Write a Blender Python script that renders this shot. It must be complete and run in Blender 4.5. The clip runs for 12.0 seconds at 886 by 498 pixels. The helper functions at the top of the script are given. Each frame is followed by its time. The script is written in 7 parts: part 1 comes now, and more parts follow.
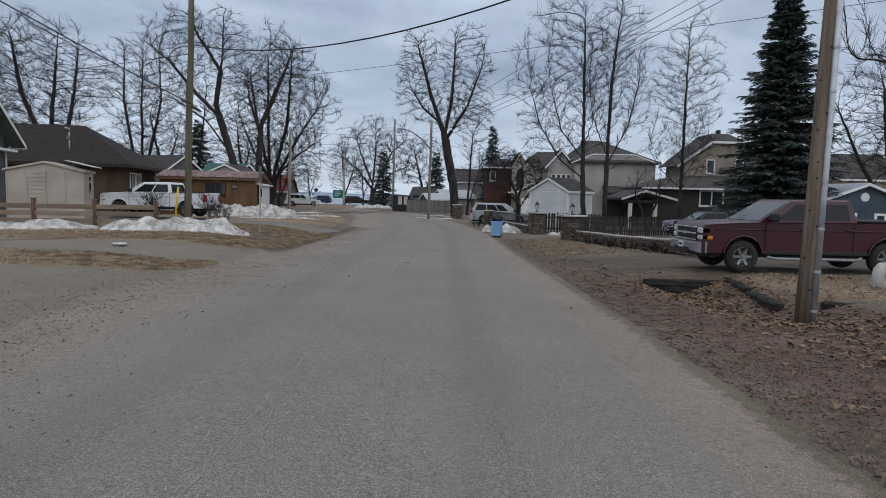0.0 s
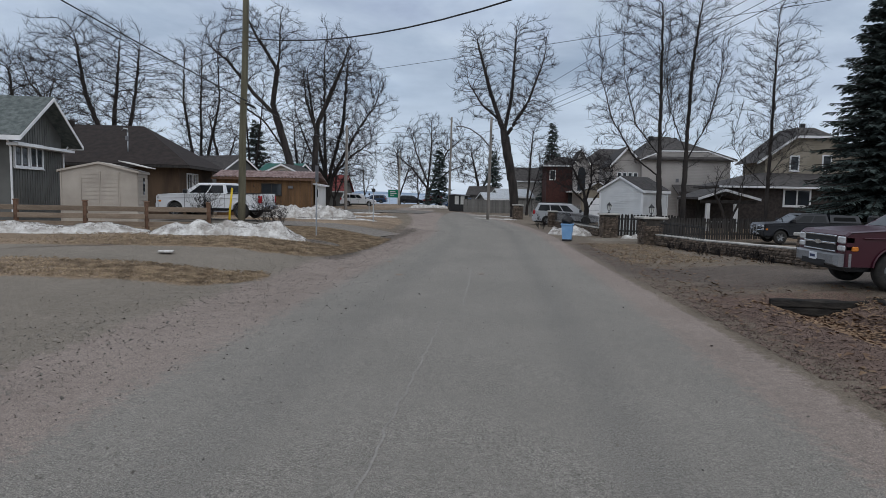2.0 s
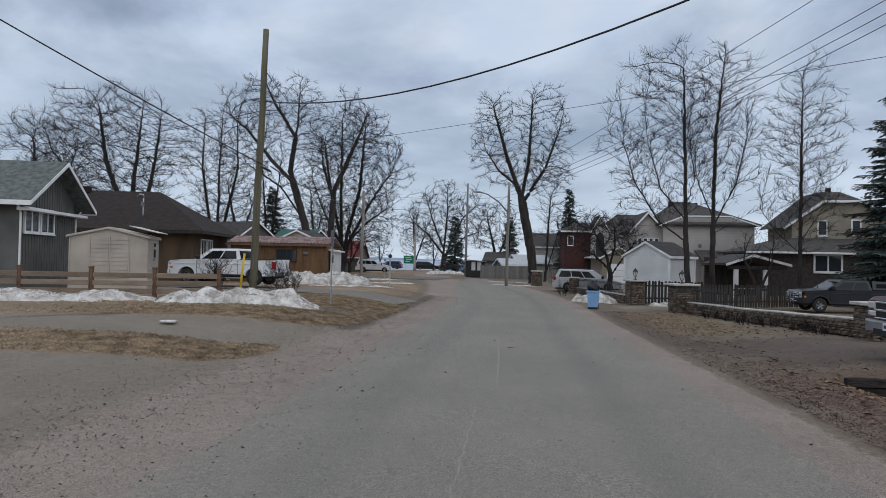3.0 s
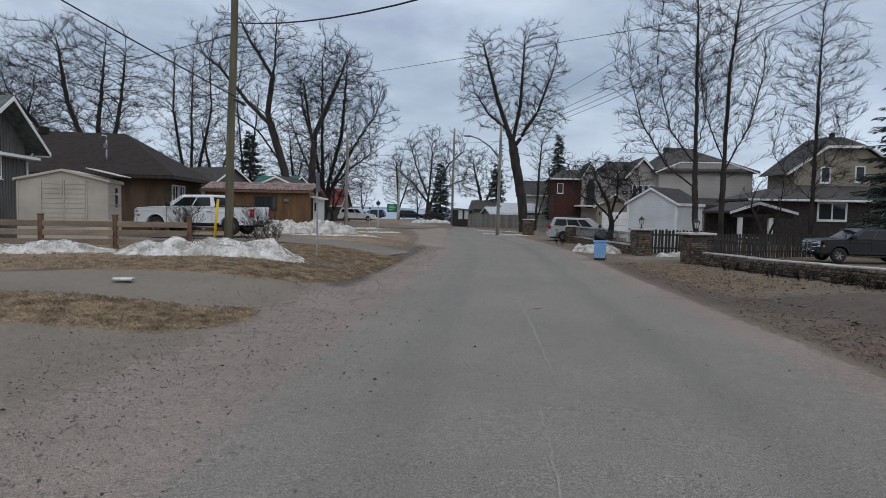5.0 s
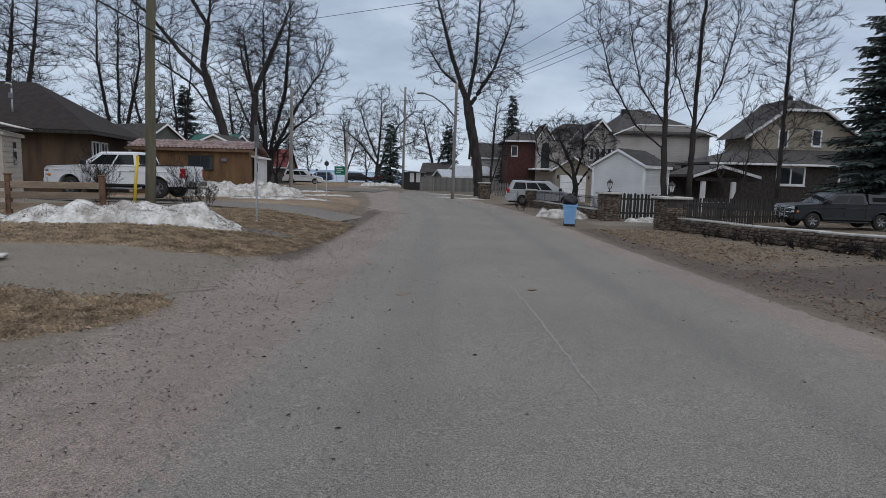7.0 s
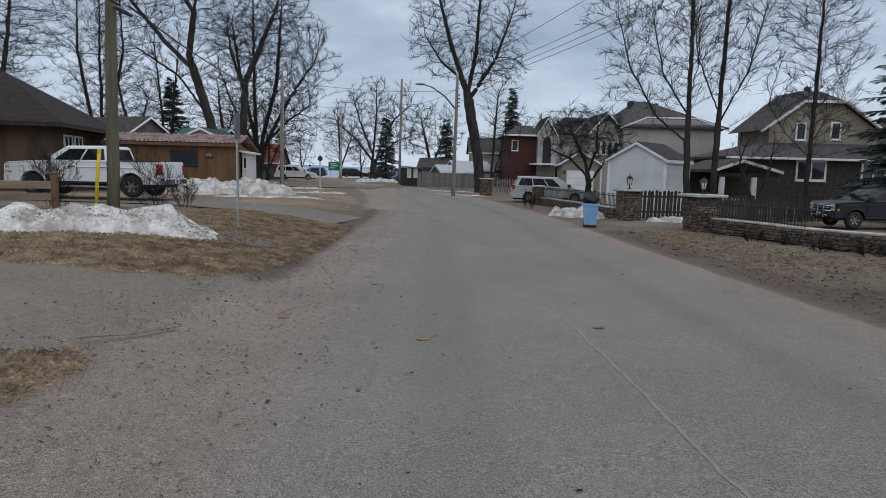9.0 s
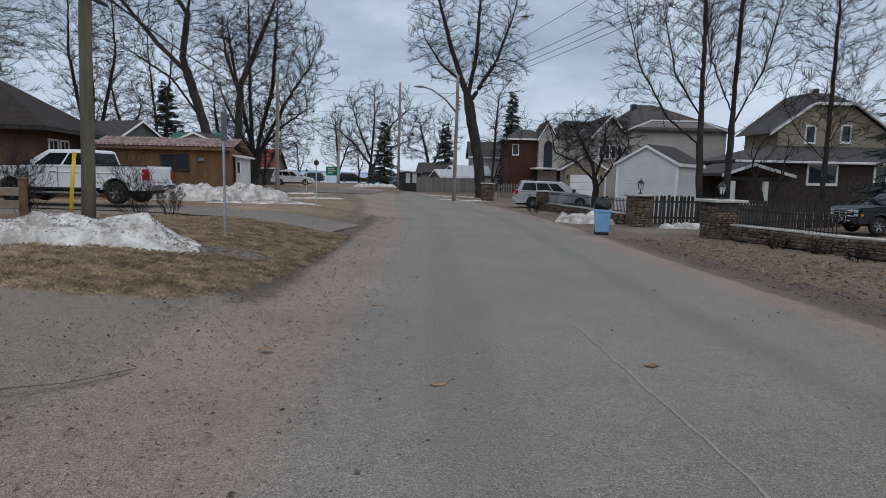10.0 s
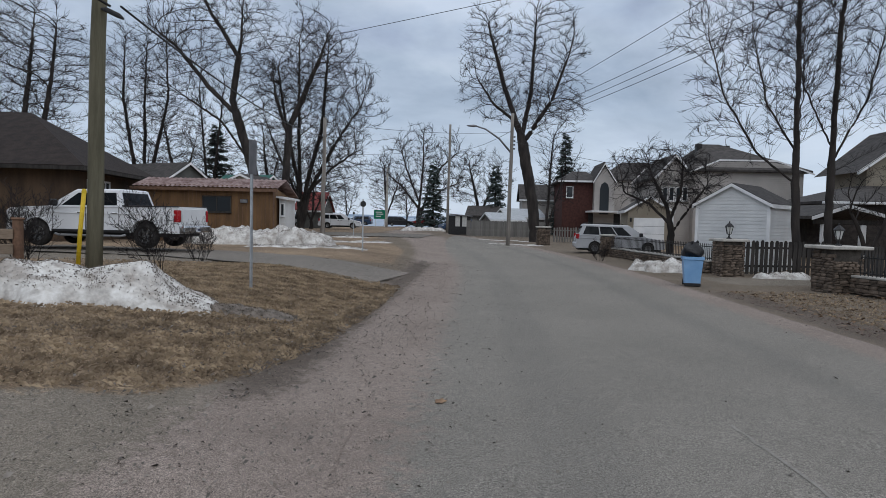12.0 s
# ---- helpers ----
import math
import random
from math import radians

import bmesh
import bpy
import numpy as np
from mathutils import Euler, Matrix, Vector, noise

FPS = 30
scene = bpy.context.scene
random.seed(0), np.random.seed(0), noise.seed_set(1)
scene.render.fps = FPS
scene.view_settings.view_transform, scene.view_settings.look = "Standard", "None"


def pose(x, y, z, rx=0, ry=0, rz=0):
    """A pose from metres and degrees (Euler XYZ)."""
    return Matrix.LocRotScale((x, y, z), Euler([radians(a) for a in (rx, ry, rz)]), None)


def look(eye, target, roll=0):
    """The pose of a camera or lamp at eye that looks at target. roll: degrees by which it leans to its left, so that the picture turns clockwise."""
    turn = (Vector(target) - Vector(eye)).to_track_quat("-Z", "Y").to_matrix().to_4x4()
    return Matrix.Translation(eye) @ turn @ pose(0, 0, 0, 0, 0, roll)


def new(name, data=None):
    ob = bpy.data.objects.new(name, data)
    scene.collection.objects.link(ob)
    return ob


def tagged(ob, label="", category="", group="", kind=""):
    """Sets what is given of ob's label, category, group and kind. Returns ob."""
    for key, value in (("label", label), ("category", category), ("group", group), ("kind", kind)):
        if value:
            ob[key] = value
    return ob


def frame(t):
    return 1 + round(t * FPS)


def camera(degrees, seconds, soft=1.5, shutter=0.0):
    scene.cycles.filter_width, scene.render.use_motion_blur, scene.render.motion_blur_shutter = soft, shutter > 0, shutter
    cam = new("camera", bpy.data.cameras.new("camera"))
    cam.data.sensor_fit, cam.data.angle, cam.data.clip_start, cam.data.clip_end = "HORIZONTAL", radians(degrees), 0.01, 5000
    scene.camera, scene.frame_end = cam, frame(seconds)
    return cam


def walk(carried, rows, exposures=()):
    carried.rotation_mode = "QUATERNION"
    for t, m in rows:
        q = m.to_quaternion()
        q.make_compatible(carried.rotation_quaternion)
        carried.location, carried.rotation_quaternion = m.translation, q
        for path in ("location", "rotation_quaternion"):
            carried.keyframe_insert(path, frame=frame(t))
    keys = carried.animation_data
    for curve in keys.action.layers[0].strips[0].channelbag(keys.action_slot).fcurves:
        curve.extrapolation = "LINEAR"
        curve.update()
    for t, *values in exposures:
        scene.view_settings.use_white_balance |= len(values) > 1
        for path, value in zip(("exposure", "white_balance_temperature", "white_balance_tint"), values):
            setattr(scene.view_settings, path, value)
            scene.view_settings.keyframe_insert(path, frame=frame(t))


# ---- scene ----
import collections

cam = camera(70.0, 12.0, soft=0.5)
METRES, EYE, TILT, LEAN, TURN = 16.0, 1.85, -4.7, -1.3, 0.0
ROWS = [
    (0.0, 0.0, 0.0, 0.0, 0.0, 0.0, -0.0),
    (0.5, -0.0094, 0.0371, 0.003, 1.91, -1.07, 0.1),
    (1.0, -0.0193, 0.0713, 0.007, 3.15, -1.35, -0.13),
    (1.5, -0.0324, 0.1012, 0.0123, 3.56, -1.37, -0.16),
    (2.0, -0.0424, 0.1399, 0.0174, 4.74, -0.11, -0.25),
    (2.5, -0.0536, 0.1814, 0.0212, 6.35, 5.56, -0.34),
    (4.5, -0.1073, 0.3359, 0.0263, 4.33, 6.06, -0.26),
    (5.0, -0.1228, 0.3774, 0.031, 4.31, 1.26, -0.18),
    (5.5, -0.1287, 0.4192, 0.0334, 2.53, -0.54, -0.35),
    (6.0, -0.1392, 0.4571, 0.0367, 0.51, -1.4, -0.16),
    (6.5, -0.1488, 0.4985, 0.0367, -0.26, -1.74, -0.0),
    (7.0, -0.1584, 0.5359, 0.0376, -0.4, -2.0, -0.12),
    (9.0, -0.1867, 0.7033, 0.0526, -0.91, -2.42, 0.05),
    (9.5, -0.1953, 0.7457, 0.0567, -1.0, -2.16, -0.07),
    (10.0, -0.1969, 0.7885, 0.0586, -1.09, -1.99, 0.19),
    (10.5, -0.2041, 0.8326, 0.0636, -1.11, 0.1, -0.13),
    (11.0, -0.2077, 0.8795, 0.0633, -1.2, 1.62, 0.05),
    (11.5, -0.2169, 0.9231, 0.0646, -0.45, 1.81, -0.1),
    (12.0, -0.2246, 0.9662, 0.0684, 3.08, 1.97, -0.2),
]
walk(cam, [(t, pose(0, 0, EYE, TILT, LEAN, TURN) @ pose(METRES * x, METRES * y, METRES * z, 90 + pitch, roll, yaw)) for t, x, y, z, yaw, pitch, roll in ROWS])

# ---- world, sun, exposure ----
world = bpy.data.worlds.new("overcast_sky")
scene.world = world
world.use_nodes = True
wt = world.node_tree
wt.nodes.clear()


def wn(kind, **props):
    n = wt.nodes.new(kind)
    for k, v in props.items():
        n.inputs[k].default_value = v
    return n


w_out = wt.nodes.new("ShaderNodeOutputWorld")
w_bg = wn("ShaderNodeBackground", Strength=1.0)
w_sky = wt.nodes.new("ShaderNodeTexSky")
w_sky.sky_type, w_sky.sun_disc = "NISHITA", False
w_sky.sun_elevation, w_sky.sun_rotation = radians(48), radians(150)
w_tc = wt.nodes.new("ShaderNodeTexCoord")
w_sep = wt.nodes.new("ShaderNodeSeparateXYZ")
w_div = wt.nodes.new("ShaderNodeVectorMath")
w_div.operation = "DIVIDE"
w_add = wt.nodes.new("ShaderNodeMath")
w_add.operation, w_add.inputs[1].default_value = "ADD", 0.22
w_comb = wt.nodes.new("ShaderNodeCombineXYZ")
w_n1 = wn("ShaderNodeTexNoise", Scale=0.9, Detail=7.0, Roughness=0.55, Distortion=0.4)
w_n2 = wn("ShaderNodeTexNoise", Scale=3.2, Detail=5.0, Roughness=0.5)
w_r1 = wt.nodes.new("ShaderNodeValToRGB")
w_r1.color_ramp.elements[0].position, w_r1.color_ramp.elements[0].color = 0.36, (0.19, 0.26, 0.37, 1)
w_r1.color_ramp.elements[1].position, w_r1.color_ramp.elements[1].color = 0.64, (0.60, 0.69, 0.83, 1)
w_m1 = wt.nodes.new("ShaderNodeMixRGB")
w_m1.blend_type, w_m1.inputs[0].default_value = "OVERLAY", 0.35
w_ramp = wt.nodes.new("ShaderNodeValToRGB")
w_ramp.color_ramp.elements[0].position, w_ramp.color_ramp.elements[0].color = 0.0, (1.0, 1.0, 1.0, 1)
w_ramp.color_ramp.elements[1].position, w_ramp.color_ramp.elements[1].color = 0.30, (0.0, 0.0, 0.0, 1)
w_hor = wt.nodes.new("ShaderNodeMixRGB")
w_hor.inputs[2].default_value = (0.64, 0.74, 0.88, 1)
w_scale = wt.nodes.new("ShaderNodeMath")
w_scale.operation, w_scale.inputs[1].default_value = "MULTIPLY", 0.75
w_mix = wt.nodes.new("ShaderNodeMixRGB")
w_mix.inputs[0].default_value = 0.9
w_gain = wt.nodes.new("ShaderNodeVectorMath")
w_gain.operation = "SCALE"
w_gain.inputs["Scale"].default_value = 0.10
L = wt.links.new
L(w_tc.outputs["Generated"], w_sep.inputs[0])
L(w_sep.outputs[2], w_add.inputs[0])
for i in range(3):
    L(w_add.outputs[0], w_comb.inputs[i])
L(w_tc.outputs["Generated"], w_div.inputs[0])
L(w_comb.outputs[0], w_div.inputs[1])
L(w_div.outputs[0], w_n1.inputs["Vector"])
L(w_div.outputs[0], w_n2.inputs["Vector"])
L(w_n1.outputs["Fac"], w_r1.inputs[0])
L(w_r1.outputs[0], w_m1.inputs[1])
L(w_n2.outputs["Fac"], w_m1.inputs[2])
L(w_sep.outputs[2], w_ramp.inputs[0])
L(w_ramp.outputs[0], w_scale.inputs[0])
L(w_scale.outputs[0], w_hor.inputs[0])
L(w_m1.outputs[0], w_hor.inputs[1])
L(w_sky.outputs[0], w_gain.inputs[0])
L(w_gain.outputs[0], w_mix.inputs[1])
L(w_hor.outputs[0], w_mix.inputs[2])
L(w_mix.outputs[0], w_bg.inputs[0])
L(w_bg.outputs[0], w_out.inputs[0])

sun = new("sun", bpy.data.lights.new("sun", "SUN"))
sun.data.energy, sun.data.angle, sun.data.color = 1.5, radians(120), (1.0, 0.97, 0.93)
sun.matrix_world = look((6, -8, 45), (0, 10, 0))

scene.view_settings.exposure = 0.04


# ---- materials ----
def material(name, c1, c2, scale=2.0, rough=0.8, bump=0.15, bscale=30.0, metal=0.0, fine=0.25, spread=0.0, stretch=(1, 1, 1), bands=None, spec=0.35):
    """Two-scale procedural surface: c1 and c2 in patches of 1/scale m, fine grain at bscale, optional bands (axis, period, depth)."""
    m = bpy.data.materials.new(name)
    m.use_nodes = True
    t = m.node_tree
    nn, ln = t.nodes.new, t.links.new
    p = t.nodes["Principled BSDF"]
    p.inputs["Metallic"].default_value = metal
    p.inputs["Specular IOR Level"].default_value = spec
    tc = nn("ShaderNodeTexCoord")
    mp = nn("ShaderNodeMapping")
    mp.inputs["Scale"].default_value = stretch
    ln(tc.outputs["Object"], mp.inputs[0])
    info = nn("ShaderNodeObjectInfo")
    n1 = nn("ShaderNodeTexNoise")
    n1.inputs["Scale"].default_value, n1.inputs["Detail"].default_value = scale, 4.0
    n2 = nn("ShaderNodeTexNoise")
    n2.inputs["Scale"].default_value, n2.inputs["Detail"].default_value = bscale, 3.0
    ln(mp.outputs[0], n1.inputs["Vector"])
    ln(mp.outputs[0], n2.inputs["Vector"])
    rp = nn("ShaderNodeValToRGB")
    rp.color_ramp.elements[0].position, rp.color_ramp.elements[1].position = 0.35, 0.65
    rp.color_ramp.elements[0].color, rp.color_ramp.elements[1].color = (*c1, 1), (*c2, 1)
    ln(n1.outputs["Fac"], rp.inputs[0])
    ov = nn("ShaderNodeMixRGB")
    ov.blend_type, ov.inputs[0].default_value = "OVERLAY", fine
    ln(rp.outputs[0], ov.inputs[1])
    ln(n2.outputs["Fac"], ov.inputs[2])
    hs = nn("ShaderNodeHueSaturation")
    ma = nn("ShaderNodeMapRange")
    ma.inputs["To Min"].default_value, ma.inputs["To Max"].default_value = 1 - spread, 1 + spread
    ln(info.outputs["Random"], ma.inputs["Value"])
    ln(ma.outputs[0], hs.inputs["Value"])
    ln(ov.outputs[0], hs.inputs["Color"])
    ln(hs.outputs[0], p.inputs["Base Color"])
    mr = nn("ShaderNodeMapRange")
    mr.inputs["To Min"].default_value, mr.inputs["To Max"].default_value = max(0.02, rough - 0.1), min(1, rough + 0.1)
    ln(n1.outputs["Fac"], mr.inputs["Value"])
    ln(mr.outputs[0], p.inputs["Roughness"])
    bp = nn("ShaderNodeBump")
    bp.inputs["Strength"].default_value, bp.inputs["Distance"].default_value = bump, 0.02
    height = n2.outputs["Fac"]
    if bands:
        axis, period, depth = bands
        sp = nn("ShaderNodeSeparateXYZ")
        ln(tc.outputs["Object"], sp.inputs[0])
        fr = nn("ShaderNodeMath")
        fr.operation, fr.inputs[1].default_value = "PINGPONG" if axis < 0 else "MODULO", period
        offs = nn("ShaderNodeMath")
        offs.operation, offs.inputs[1].default_value = "ADD", 100.0
        ln(sp.outputs[abs(axis) if axis != -9 else 0], offs.inputs[0])
        ln(offs.outputs[0], fr.inputs[0])
        mul = nn("ShaderNodeMath")
        mul.operation, mul.inputs[1].default_value = "MULTIPLY", depth / period
        ln(fr.outputs[0], mul.inputs[0])
        ad = nn("ShaderNodeMath")
        ad.operation = "ADD"
        ln(mul.outputs[0], ad.inputs[0])
        ln(n2.outputs["Fac"], ad.inputs[1])
        height = ad.outputs[0]
    ln(height, bp.inputs["Height"])
    ln(bp.outputs[0], p.inputs["Normal"])
    return m


def glass(name, tint=(0.02, 0.025, 0.03), rough=0.05, spec=0.5):
    m = bpy.data.materials.new(name)
    m.use_nodes = True
    p = m.node_tree.nodes["Principled BSDF"]
    p.inputs["Base Color"].default_value = (*tint, 1)
    p.inputs["Roughness"].default_value, p.inputs["Specular IOR Level"].default_value = rough, spec
    return m


def paint(name, c, flake=0.0, rough=0.35):
    m = material(name, tuple(v * 0.92 for v in c), c, 1.5, rough, 0.02, 40, 0.0, 0.08)
    m.node_tree.nodes["Principled BSDF"].inputs["Coat Weight"].default_value = 0.3
    m.node_tree.nodes["Principled BSDF"].inputs["Coat Roughness"].default_value = 0.15
    return m


MAT = {
    "bark": material("bark", (0.02, 0.017, 0.016), (0.048, 0.04, 0.036), 3, 0.95, 0.6, 25, stretch=(1, 1, 0.3)),
    "twig": material("twig", (0.012, 0.010, 0.010), (0.028, 0.022, 0.022), 1, 0.95, 0.1, 30),
    "needles": material("needles", (0.035, 0.05, 0.046), (0.085, 0.11, 0.10), 1.5, 0.9, 0.3, 20),
    "pole_green": material("pole_green", (0.085, 0.078, 0.052), (0.15, 0.138, 0.095), 2, 0.9, 0.5, 22, stretch=(3, 3, 0.25)),
    "pole_brown": material("pole_brown", (0.1, 0.075, 0.055), (0.22, 0.17, 0.125), 3, 0.9, 0.7, 24, stretch=(3, 3, 0.2)),
    "pole_grey": material("pole_grey", (0.16, 0.145, 0.13), (0.27, 0.25, 0.225), 2, 0.9, 0.5, 22, stretch=(3, 3, 0.25)),
    "galv": material("galv", (0.33, 0.35, 0.37), (0.48, 0.50, 0.52), 5, 0.45, 0.08, 60, 0.7),
    "wire": material("wire", (0.02, 0.02, 0.022), (0.035, 0.035, 0.038), 3, 0.7, 0.3, 50),
    "snow": material("snow", (0.34, 0.31, 0.28), (0.66, 0.645, 0.615), 3.2, 0.75, 0.8, 14, fine=0.5),
    "snow_dirt": material("snow_dirt", (0.09, 0.075, 0.062), (0.2, 0.17, 0.145), 9, 0.9, 0.5, 40),
    "white_paint": material("white_paint", (0.66, 0.67, 0.68), (0.80, 0.80, 0.80), 1.2, 0.55, 0.06, 40, fine=0.1),
    "white_siding": material("white_siding", (0.58, 0.59, 0.595), (0.7, 0.71, 0.71), 0.8, 0.5, 0.4, 40, fine=0.12, bands=(2, 0.13, 2.5)),
    "tan_siding": material("tan_siding", (0.36, 0.335, 0.315), (0.46, 0.43, 0.405), 0.6, 0.65, 0.5, 40, fine=0.15, bands=(2, 0.13, 2.5)),
    "beige_siding": material("beige_siding", (0.25, 0.215, 0.165), (0.33, 0.29, 0.23), 0.6, 0.65, 0.5, 40, fine=0.15, bands=(2, 0.14, 2.5)),
    "shed_panel": material("shed_panel", (0.34, 0.3, 0.255), (0.45, 0.4, 0.345), 0.9, 0.55, 0.06, 30, fine=0.15),
    "grey_board": material("grey_board", (0.085, 0.085, 0.08), (0.13, 0.13, 0.122), 1.0, 0.75, 0.1, 40, fine=0.15),
    "blue_siding": material("blue_siding", (0.05, 0.075, 0.10), (0.075, 0.105, 0.135), 0.8, 0.65, 0.5, 40, bands=(2, 0.14, 2.5)),
    "brown_board": material("brown_board", (0.10, 0.055, 0.025), (0.18, 0.10, 0.045), 1.4, 0.75, 0.2, 30, fine=0.3, stretch=(2, 2, 0.4)),
    # brown_board made darker and less orange: the wall's shade is in this colour
    "shaded_board": material("shaded_board", (0.06, 0.038, 0.024), (0.105, 0.068, 0.042), 1.4, 0.8, 0.2, 30, fine=0.3, stretch=(2, 2, 0.4)),
    "dark_brick": material("dark_brick", (0.034, 0.028, 0.026), (0.066, 0.055, 0.050), 5, 0.9, 0.4, 30, fine=0.4),
    "red_brick": material("red_brick", (0.05, 0.02, 0.017), (0.085, 0.035, 0.029), 4, 0.9, 0.4, 25, fine=0.4),
    "shingle": material("shingle", (0.042, 0.038, 0.037), (0.08, 0.073, 0.069), 3.5, 0.95, 0.5, 20, fine=0.5, bands=(2, 0.09, 1.5)),
    "shingle_brown": material("shingle_brown", (0.017, 0.0125, 0.011), (0.034, 0.025, 0.022), 3.0, 0.95, 0.5, 20, fine=0.5, bands=(2, 0.08, 1.5)),
    "shingle_green": material("shingle_green", (0.07, 0.085, 0.08), (0.14, 0.155, 0.15), 4.5, 0.95, 0.5, 20, fine=0.5, bands=(2, 0.09, 1.5)),
    "rust_roof": material("rust_roof", (0.11, 0.055, 0.045), (0.30, 0.22, 0.205), 2.6, 0.6, 0.2, 20, 0.2, 0.4),
    "red_roof": material("red_roof", (0.16, 0.02, 0.018), (0.24, 0.035, 0.03), 2, 0.6, 0.1, 20),
    "green_roof": material("green_roof", (0.02, 0.11, 0.09), (0.04, 0.16, 0.13), 2, 0.6, 0.1, 20),
    "wood_weather": material("wood_weather", (0.15, 0.11, 0.08), (0.25, 0.195, 0.145), 2, 0.9, 0.4, 25, fine=0.4, spread=0.18, stretch=(0.5, 2, 2)),
    "wood_brown": material("wood_brown", (0.10, 0.055, 0.035), (0.17, 0.10, 0.065), 3, 0.85, 0.3, 25, fine=0.4, spread=0.15),
    "wood_dark": material("wood_dark", (0.022, 0.02, 0.018), (0.055, 0.049, 0.045), 3, 0.9, 0.4, 25, fine=0.4, spread=0.25, stretch=(2, 2, 0.4)),
    "wood_grey": material("wood_grey", (0.14, 0.135, 0.125), (0.24, 0.23, 0.215), 2, 0.9, 0.4, 25, fine=0.4, spread=0.2, stretch=(2, 2, 0.4)),
    "timber": material("timber", (0.010, 0.009, 0.008), (0.04, 0.035, 0.03), 5, 0.95, 0.9, 20, fine=0.5, stretch=(0.4, 2, 2)),
    "stone": material("stone", (0.05, 0.038, 0.028), (0.15, 0.115, 0.09), 5, 0.9, 0.6, 22, fine=0.4, spread=0.45),
    "mortar": material("mortar", (0.04, 0.035, 0.03), (0.09, 0.08, 0.07), 6, 0.95, 0.6, 30),
    "concrete": material("concrete", (0.36, 0.34, 0.31), (0.52, 0.50, 0.46), 3, 0.9, 0.3, 30, fine=0.3),
    "iron": material("iron", (0.012, 0.012, 0.013), (0.025, 0.025, 0.026), 6, 0.5, 0.1, 40),
    "black_plastic": material("black_plastic", (0.012, 0.012, 0.013), (0.022, 0.022, 0.024), 6, 0.55, 0.1, 40),
    "bag": material("bag", (0.006, 0.006, 0.007), (0.015, 0.015, 0.017), 9, 0.42, 0.9, 14),
    "blue_plastic": material("blue_plastic", (0.17, 0.34, 0.58), (0.22, 0.40, 0.64), 3, 0.5, 0.05, 40, fine=0.1),
    "yellow": material("yellow", (0.62, 0.42, 0.02), (0.75, 0.52, 0.03), 4, 0.5, 0.05, 40),
    "sign_green": material("sign_green", (0.0, 0.16, 0.09), (0.0, 0.20, 0.11), 2, 0.5, 0.02, 40),
    "sign_back": material("sign_back", (0.13, 0.13, 0.138), (0.20, 0.20, 0.21), 4, 0.5, 0.05, 40, 0.5),
    "maroon": paint("maroon", (0.045, 0.004, 0.013)),
    "car_white": paint("car_white", (0.74, 0.75, 0.77)),
    "car_dark": paint("car_dark", (0.008, 0.010, 0.015)),
    "car_silver": paint("car_silver", (0.42, 0.43, 0.45)),
    "car_red": paint("car_red", (0.30, 0.02, 0.02)),
    "car_blue": paint("car_blue", (0.03, 0.06, 0.12)),
    "chrome": material("chrome", (0.55, 0.56, 0.58), (0.68, 0.69, 0.70), 6, 0.2, 0.02, 40, 1.0),
    "bumper_grey": material("bumper_grey", (0.20, 0.205, 0.215), (0.28, 0.285, 0.295), 5, 0.4, 0.03, 40, 0.4),
    "tyre": material("tyre", (0.018, 0.017, 0.016), (0.04, 0.037, 0.034), 8, 0.9, 0.3, 40),
    "rim": material("rim", (0.20, 0.205, 0.21), (0.34, 0.345, 0.35), 8, 0.35, 0.05, 40, 0.8),
    "tail_red": material("tail_red", (0.28, 0.008, 0.012), (0.36, 0.015, 0.02), 6, 0.2, 0.02, 40),
    "lens": material("lens", (0.50, 0.51, 0.52), (0.66, 0.67, 0.68), 6, 0.15, 0.02, 40, 0.3),
    "amber": material("amber", (0.5, 0.16, 0.02), (0.6, 0.2, 0.03), 6, 0.2, 0.02, 40),
    "plate": material("plate", (0.60, 0.62, 0.66), (0.70, 0.72, 0.76), 6, 0.5, 0.02, 40),
    "ink": material("ink", (0.03, 0.04, 0.09), (0.05, 0.06, 0.12), 6, 0.6, 0.02, 40),
    "glass": glass("glass"),
    "window": glass("window_glass", (0.03, 0.035, 0.04), 0.04),
    "car_glass": glass("car_glass", (0.012, 0.014, 0.016), 0.04, 0.22),
    "curtain": material("curtain", (0.5, 0.5, 0.48), (0.62, 0.62, 0.6), 3, 0.9, 0.2, 20),
    "leaf": material("leaf", (0.13, 0.07, 0.04), (0.30, 0.20, 0.12), 4, 0.9, 0.3, 30, spread=0.3),
    "straw": material("straw", (0.15, 0.11, 0.074), (0.43, 0.33, 0.22), 3, 0.95, 0.2, 30),
    "clod": material("clod", (0.065, 0.042, 0.034), (0.20, 0.14, 0.115), 5, 0.95, 0.3, 30),
    "seam": material("seam", (0.215, 0.20, 0.18), (0.275, 0.257, 0.232), 9, 0.95, 0.3, 40),
    "pebble": material("pebble", (0.05, 0.045, 0.04), (0.26, 0.23, 0.20), 6, 0.9, 0.3, 30),
    "water": material("water", (0.16, 0.22, 0.30), (0.22, 0.28, 0.37), 0.05, 0.3, 0.2, 1.0),
    # blue distance haze is put straight into the hill colour
    "far_hill": material("far_hill", (0.20, 0.27, 0.36), (0.24, 0.31, 0.40), 0.01, 1.0, 0.0, 1.0),
}


